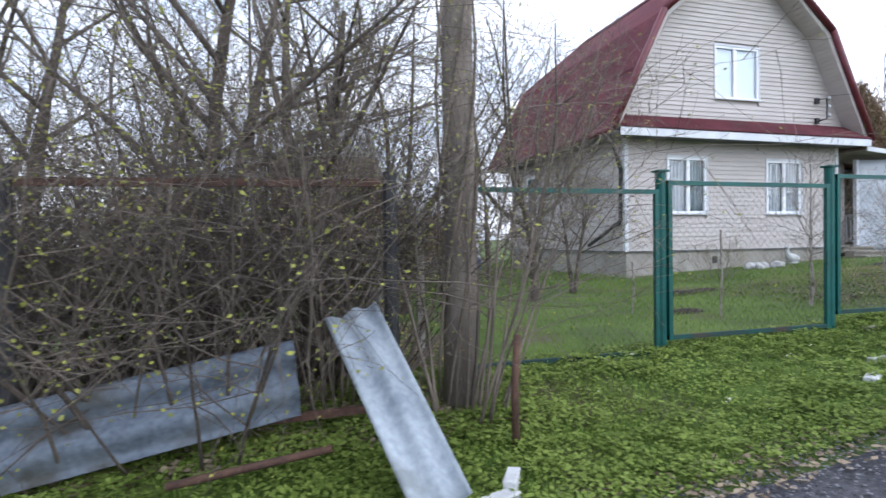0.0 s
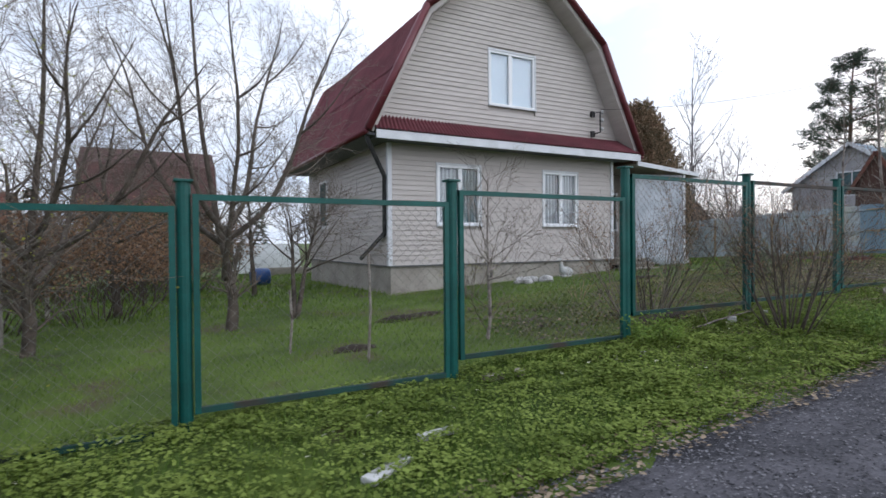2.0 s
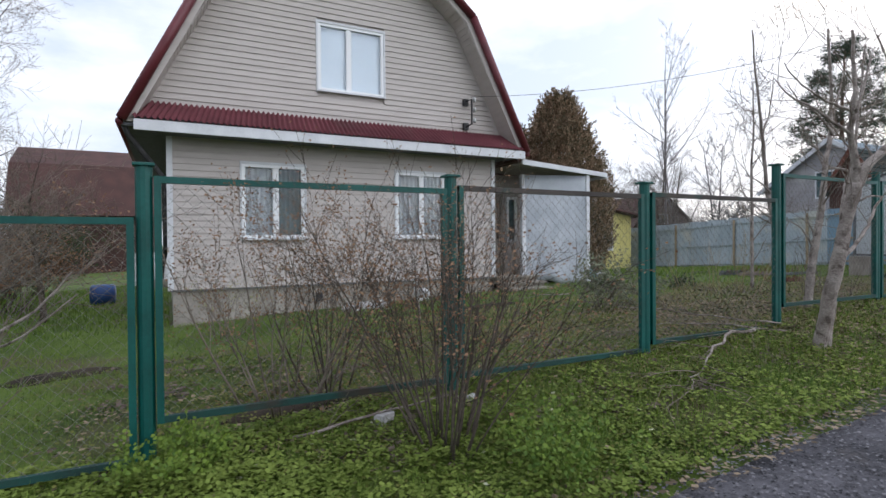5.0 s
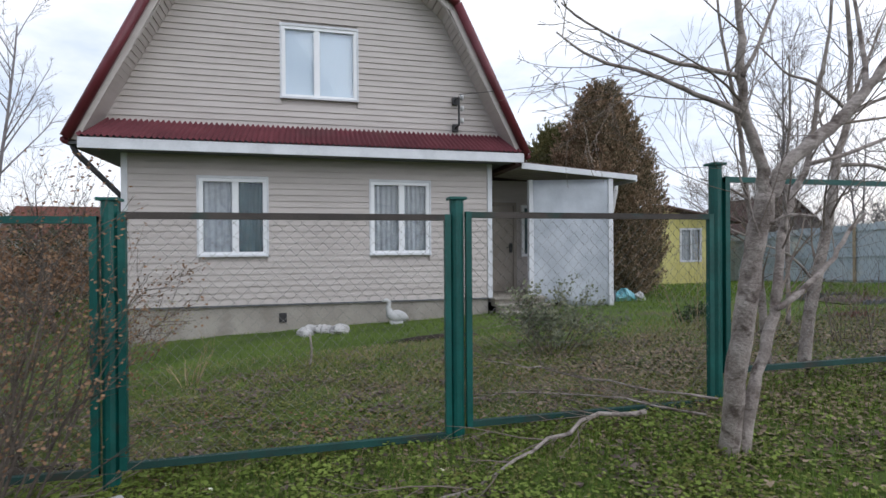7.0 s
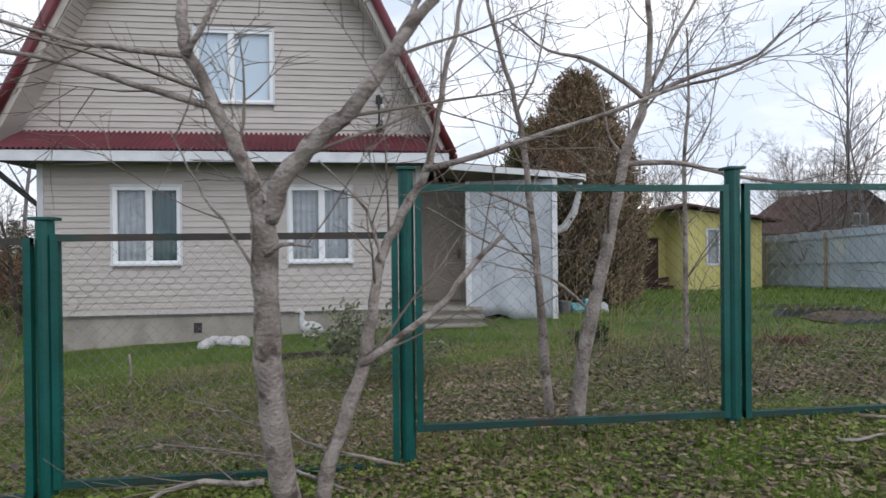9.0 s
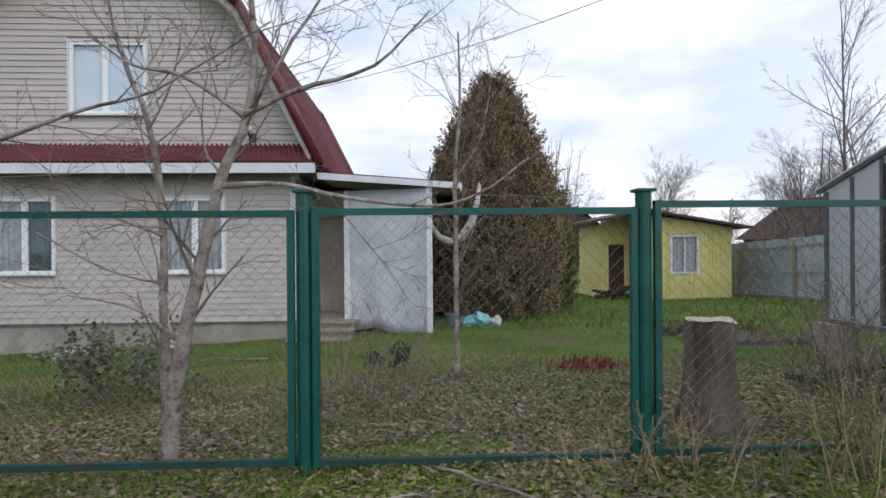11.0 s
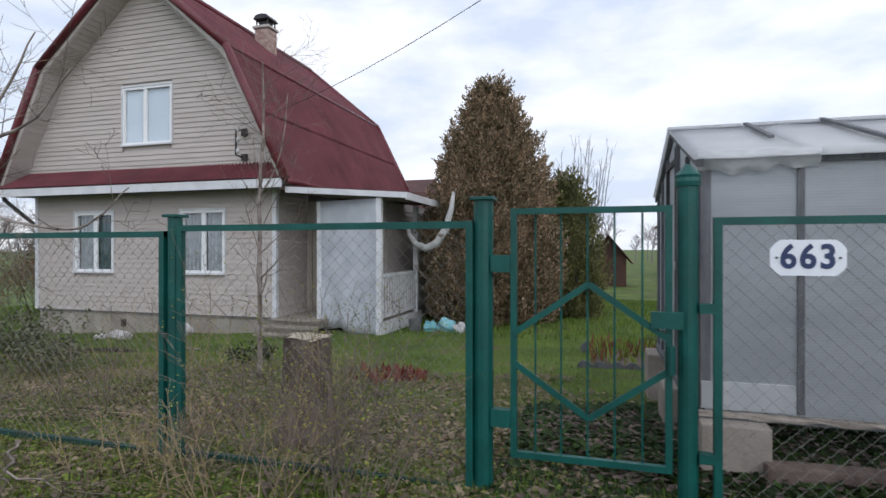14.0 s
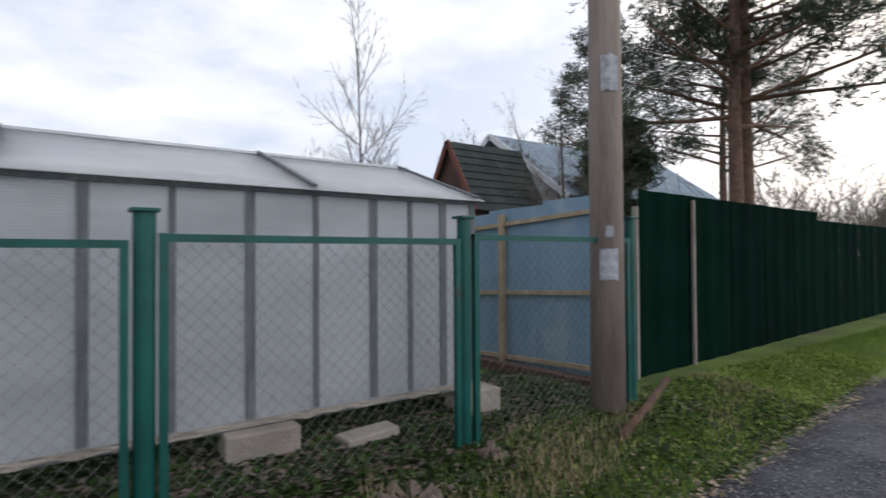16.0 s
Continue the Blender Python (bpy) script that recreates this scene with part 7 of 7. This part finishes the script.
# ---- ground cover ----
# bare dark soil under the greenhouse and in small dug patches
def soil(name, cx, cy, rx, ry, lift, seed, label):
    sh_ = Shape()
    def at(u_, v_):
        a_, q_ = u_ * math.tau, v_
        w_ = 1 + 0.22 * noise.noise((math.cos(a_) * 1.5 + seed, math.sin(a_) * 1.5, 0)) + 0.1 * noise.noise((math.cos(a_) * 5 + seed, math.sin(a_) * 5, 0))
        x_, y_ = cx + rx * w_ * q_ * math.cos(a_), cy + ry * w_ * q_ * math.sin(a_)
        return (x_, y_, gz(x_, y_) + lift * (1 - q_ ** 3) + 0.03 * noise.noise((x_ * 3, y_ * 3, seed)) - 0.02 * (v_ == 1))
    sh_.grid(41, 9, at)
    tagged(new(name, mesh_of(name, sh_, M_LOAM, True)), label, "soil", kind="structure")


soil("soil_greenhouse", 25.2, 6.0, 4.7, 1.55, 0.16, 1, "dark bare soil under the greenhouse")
for i, (x, y, rx, ry) in enumerate([(12.9, 9.2, 0.9, 0.16), (5.3, 6.6, 0.3, 0.2), (8.9, 5.3, 0.7, 0.2), (23.3, 12.5, 1.2, 0.3), (6.8, 8.3, 0.6, 0.2)]):
    soil("soil_patch", x, y, rx, ry, 0.06, 3 + i, "dug brown soil patch in the lawn")

def scatter(name, count, x0, x1, yfun, seed, material, label, category, size, tall, density=None, flat=False, bladew=0.18, lift=None):
    """Many small blades or leaves laid on the land, in one mesh."""
    rs = np.random.RandomState(seed)
    x = rs.uniform(x0, x1, count)
    lo, hi = yfun(x)
    y = lo + (hi - lo) * rs.uniform(0, 1, count)
    if density is not None:
        keep = rs.uniform(0, 1, count) < density(x, y)
        x, y = x[keep], y[keep]
    n = len(x)
    z = land(x, y) + 0.01 + (lift(x, y) if lift else 0)
    ang = rs.uniform(0, math.tau, n)
    L = size * rs.uniform(0.55, 1.35, n)
    if flat:
        tilt = rs.uniform(-0.05, 0.55, n)
    else:
        tilt = rs.uniform(0.7, 1.5, n)
    dx, dy, dz = np.cos(ang) * np.cos(tilt) * L, np.sin(ang) * np.cos(tilt) * L, np.sin(tilt) * L * tall
    wx, wy = -np.sin(ang) * L * bladew, np.cos(ang) * L * bladew
    base = np.stack([x, y, z + (rs.uniform(0.0, 0.025, n) if flat else 0)], 1)
    d, w = np.stack([dx, dy, dz], 1), np.stack([wx, wy, rs.uniform(-0.3, 0.3, n) * L * bladew], 1)
    if flat:
        v = np.concatenate([base[:, None], (base + d * 0.5 + w)[:, None], (base + d)[:, None], (base + d * 0.5 - w)[:, None]], 1).reshape(-1, 3)
        k = 4
    else:
        v = np.concatenate([(base - w * 0.5)[:, None], (base + w * 0.5)[:, None], (base + d)[:, None]], 1).reshape(-1, 3)
        k = 3
    me = bpy.data.meshes.new(name)
    me.vertices.add(n * k)
    me.vertices.foreach_set("co", v.ravel())
    me.loops.add(n * k)
    me.loops.foreach_set("vertex_index", np.arange(n * k))
    me.polygons.add(n)
    me.polygons.foreach_set("loop_start", np.arange(n) * k)
    me.materials.append(material)
    me.update(calc_edges=True)
    return tagged(new(name, me), label, category, kind="stuff")


def mound(x, y):
    """Height of the raised bed under the greenhouse."""
    q = np.sqrt(((x - 25.2) / 4.7) ** 2 + ((y - 6.0) / 1.55) ** 2)
    return 0.16 * np.clip(1 - q ** 3, 0, 1)


def patch(x, y, f, seed):
    """Soft blotches between 0 and 1."""
    return 0.5 + 0.5 * np.sin(x * f + 1.7 * np.sin(y * f * 1.3 + seed) + seed) * np.sin(y * f * 1.1 + 1.3 * np.sin(x * f * 0.7 + seed * 2))


def clump(x, y):
    """Irregular tussocks between 0 and 1."""
    return 0.5 * patch(0.8 * x + 0.6 * y, 0.8 * y - 0.6 * x, 10.3, 2.0) + 0.5 * patch(0.9 * x - 0.43 * y, 0.43 * x + 0.9 * y, 5.9, 5.0)


def verge(x):
    return np.interp(x, EDGE_X, EDGE_Y) - 0.03, np.full_like(x, 5.0)


def yard(x):
    return np.full_like(x, 4.85), np.full_like(x, 11.7)


def wild(x):
    return np.interp(x, [10.5, 12.3, 14.2, 27, 29], [0.05, 0.35, 0.88, 0.7, 0.25])


scatter("verge_leaves", 330000, -3, 16, verge, 1, M_LEAF, "low bright green ground-elder leaves on the verge", "ground cover", 0.031, 1.0,
        lambda x, y: np.clip((0.25 + 0.75 * patch(x, y, 2.1, 1.0)) * (0.15 + 1.3 * clump(x, y) ** 1.5), 0, 1) * (1.05 - wild(x)) * np.interp(x, [8, 11], [1.0, 0.45]), True, 0.45, lambda x, y: 0.05 * clump(x, y))
scatter("verge_leaves", 70000, 21.5, 31, verge, 16, M_DKLEAF, "dark weeds on the verge by the driveway", "ground cover", 0.045, 1.0,
        lambda x, y: 0.25 + 0.7 * patch(x, y, 2.3, 2.0), True, 0.42)
scatter("verge_leaves", 110000, 16, 34, verge, 2, M_LEAF, "patchy green weeds on the verge", "ground cover", 0.036, 1.0,
        lambda x, y: (0.15 + 0.8 * patch(x, y, 2.3, 2.0)) * np.where(x > 29.0, 0.9, np.where(x > 21.5, 0.15, 0.28)), True, 0.42)
scatter("verge_grass", 170000, -3, 40, verge, 3, M_GRASS, "short green grass on the verge", "grass", 0.07, 1.0, lambda x, y: 0.3 + 0.7 * patch(x, y, 1.4, 4.0), False, 0.09)
scatter("yard_grass", 260000, -4, 30, yard, 4, M_GRASS, "short spring lawn in the yard", "grass", 0.05, 1.0,
        lambda x, y: np.clip(0.35 + 0.75 * patch(x, y, 1.2, 5.0) - 0.35 * ((y < 7.0) & (x > 7)), 0.2, 1), False, 0.11)
scatter("far_grass", 120000, -6, 30, lambda x: (np.full_like(x, 11.7), np.full_like(x, 27.0)), 5, M_GRASS, "lawn behind the house", "grass", 0.10, 1.0,
        lambda x, y: ~((x > 7.9) & (x < 17.3) & (y < 18.8)) * 1.0, False, 0.16)
scatter("greenhouse_weeds", 90000, 20.9, 29.6, lambda x: (np.full_like(x, 4.2), np.full_like(x, 6.8)), 6, M_DKLEAF, "dark green strawberry-like weeds under the greenhouse", "ground cover", 0.05, 1.2,
        lambda x, y: 0.3 + 0.7 * patch(x, y, 2.6, 7.0), True, 0.45, mound)
scatter("leaf_litter", 120000, 7, 29, lambda x: (np.interp(x, EDGE_X, EDGE_Y) + 0.3, np.full_like(x, 7.6)), 7, M_DRY, "withered brown leaves and straw on the ground", "leaf litter", 0.048, 0.6,
        lambda x, y: np.clip(0.1 + 0.85 * patch(x, y, 2.4, 9.0) * patch(x, y, 5.1, 2.0) + 0.3 * patch(x, y, 4.0, 1.0) * ((x > 13) & (x < 21)) - 0.3 * (x < 12) * (y < 4.4) - 0.22 * (x < 13), 0.04, 1), True, 0.3)
scatter("dry_grass", 130000, 8.0, 21, lambda x: (np.full_like(x, 4.0), np.full_like(x, 9.0)), 8, M_HAY, "bleached dry grass among the green", "grass", 0.085, 0.6,
        lambda x, y: np.clip(patch(x, y, 1.3, 3.0) * 1.2 - 0.2, 0, 1) * np.clip((x - 8) / 5, 0.15, 1), False, 0.05)
scatter("dry_grass", 12000, 26.5, 31, lambda x: (np.full_like(x, 3.9), np.full_like(x, 5.0)), 9, M_HAY, "bleached dry grass by the pole", "grass", 0.12, 0.9,
        lambda x, y: np.clip(patch(x, y, 2.3, 3.0) * 1.3 - 0.3, 0, 1), False, 0.05)
scatter("primroses", 420, 2, 12, lambda x: (np.interp(x, EDGE_X, EDGE_Y) + 0.4, np.full_like(x, 4.7)), 10, M_PETAL, "scattered pale yellow primroses in the verge", "flowers", 0.045, 1.0,
        lambda x, y: np.clip(patch(x, y, 1.9, 6.0) * 1.4 - 0.5, 0, 1), True, 0.5)
scatter("road_gravel", 230000, -2, 33, lambda x: (np.full_like(x, -0.8), np.interp(x, EDGE_X, EDGE_Y) + 0.05), 11, M_STONE, "loose grey gravel on the lane", "gravel", 0.018, 0.7, None, True, 0.5)
scatter("bank_litter", 9000, -3, 33, lambda x: (np.interp(x, EDGE_X, EDGE_Y) - 0.2, np.interp(x, EDGE_X, EDGE_Y) + 0.25), 12, M_DRY, "withered leaves along the edge of the lane", "leaf litter", 0.05, 0.5, None, True, 0.3)
scatter("thicket_litter", 14000, -4, 1.6, lambda x: (np.full_like(x, 3.6), np.full_like(x, 8.0)), 13, M_DRY, "dead leaves under the thicket", "leaf litter", 0.07, 0.6, None, True, 0.35)
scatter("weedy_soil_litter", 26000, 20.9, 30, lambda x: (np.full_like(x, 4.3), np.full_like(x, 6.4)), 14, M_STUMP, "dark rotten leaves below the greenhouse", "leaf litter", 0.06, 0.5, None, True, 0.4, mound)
scatter("brown_rakings", 11000, 8, 21, lambda x: (np.full_like(x, 4.6), np.full_like(x, 6.4)), 15, M_DEADLEAF, "reddish brown raked leaves along the fence", "leaf litter", 0.042, 0.8,
        lambda x, y: np.clip(patch(x, y, 1.6, 0.5) * 1.6 - 0.6, 0, 1), True, 0.3)
scatter("brown_rakings", 24000, 13.5, 21.5, lambda x: (np.interp(x, EDGE_X, EDGE_Y) + 0.2, np.full_like(x, 6.5)), 17, M_DRY, "curled brown dead leaves by the fence foot", "leaf litter", 0.055, 0.8,
        lambda x, y: np.clip(patch(x, y, 2.2, 1.5) * 1.5 - 0.4, 0.03, 1), True, 0.32)
scatter("rotten_leaves", 42000, 7, 21.5, lambda x: (np.full_like(x, 3.7), np.full_like(x, 8.2)), 18, M_STUMP, "dark rotten leaves and crumbs of soil in the yard", "leaf litter", 0.06, 0.6,
        lambda x, y: np.clip(patch(x, y, 2.9, 4.5) * patch(x, y, 6.7, 1.2) * 2.2 - 0.35, 0, 1), True, 0.35)
scatter("moss_weeds", 230000, 6.5, 21.5, lambda x: (np.interp(x, EDGE_X, EDGE_Y) + 0.05, np.full_like(x, 8.6)), 19, M_MOSS, "low olive moss and small weeds", "ground cover", 0.026, 1.0,
        lambda x, y: np.clip(0.15 + 1.1 * patch(x, y, 1.9, 2.5) * clump(x, y) + 0.2 * clump(y, x), 0, 1) * np.interp(x, [6.5, 10, 13.5, 15], [0.15, 1.0, 1.0, 0.45]) * np.interp(y, [6.5, 8.6], [1.0, 0.3]), True, 0.45, lambda x, y: 0.025 * clump(x, y))
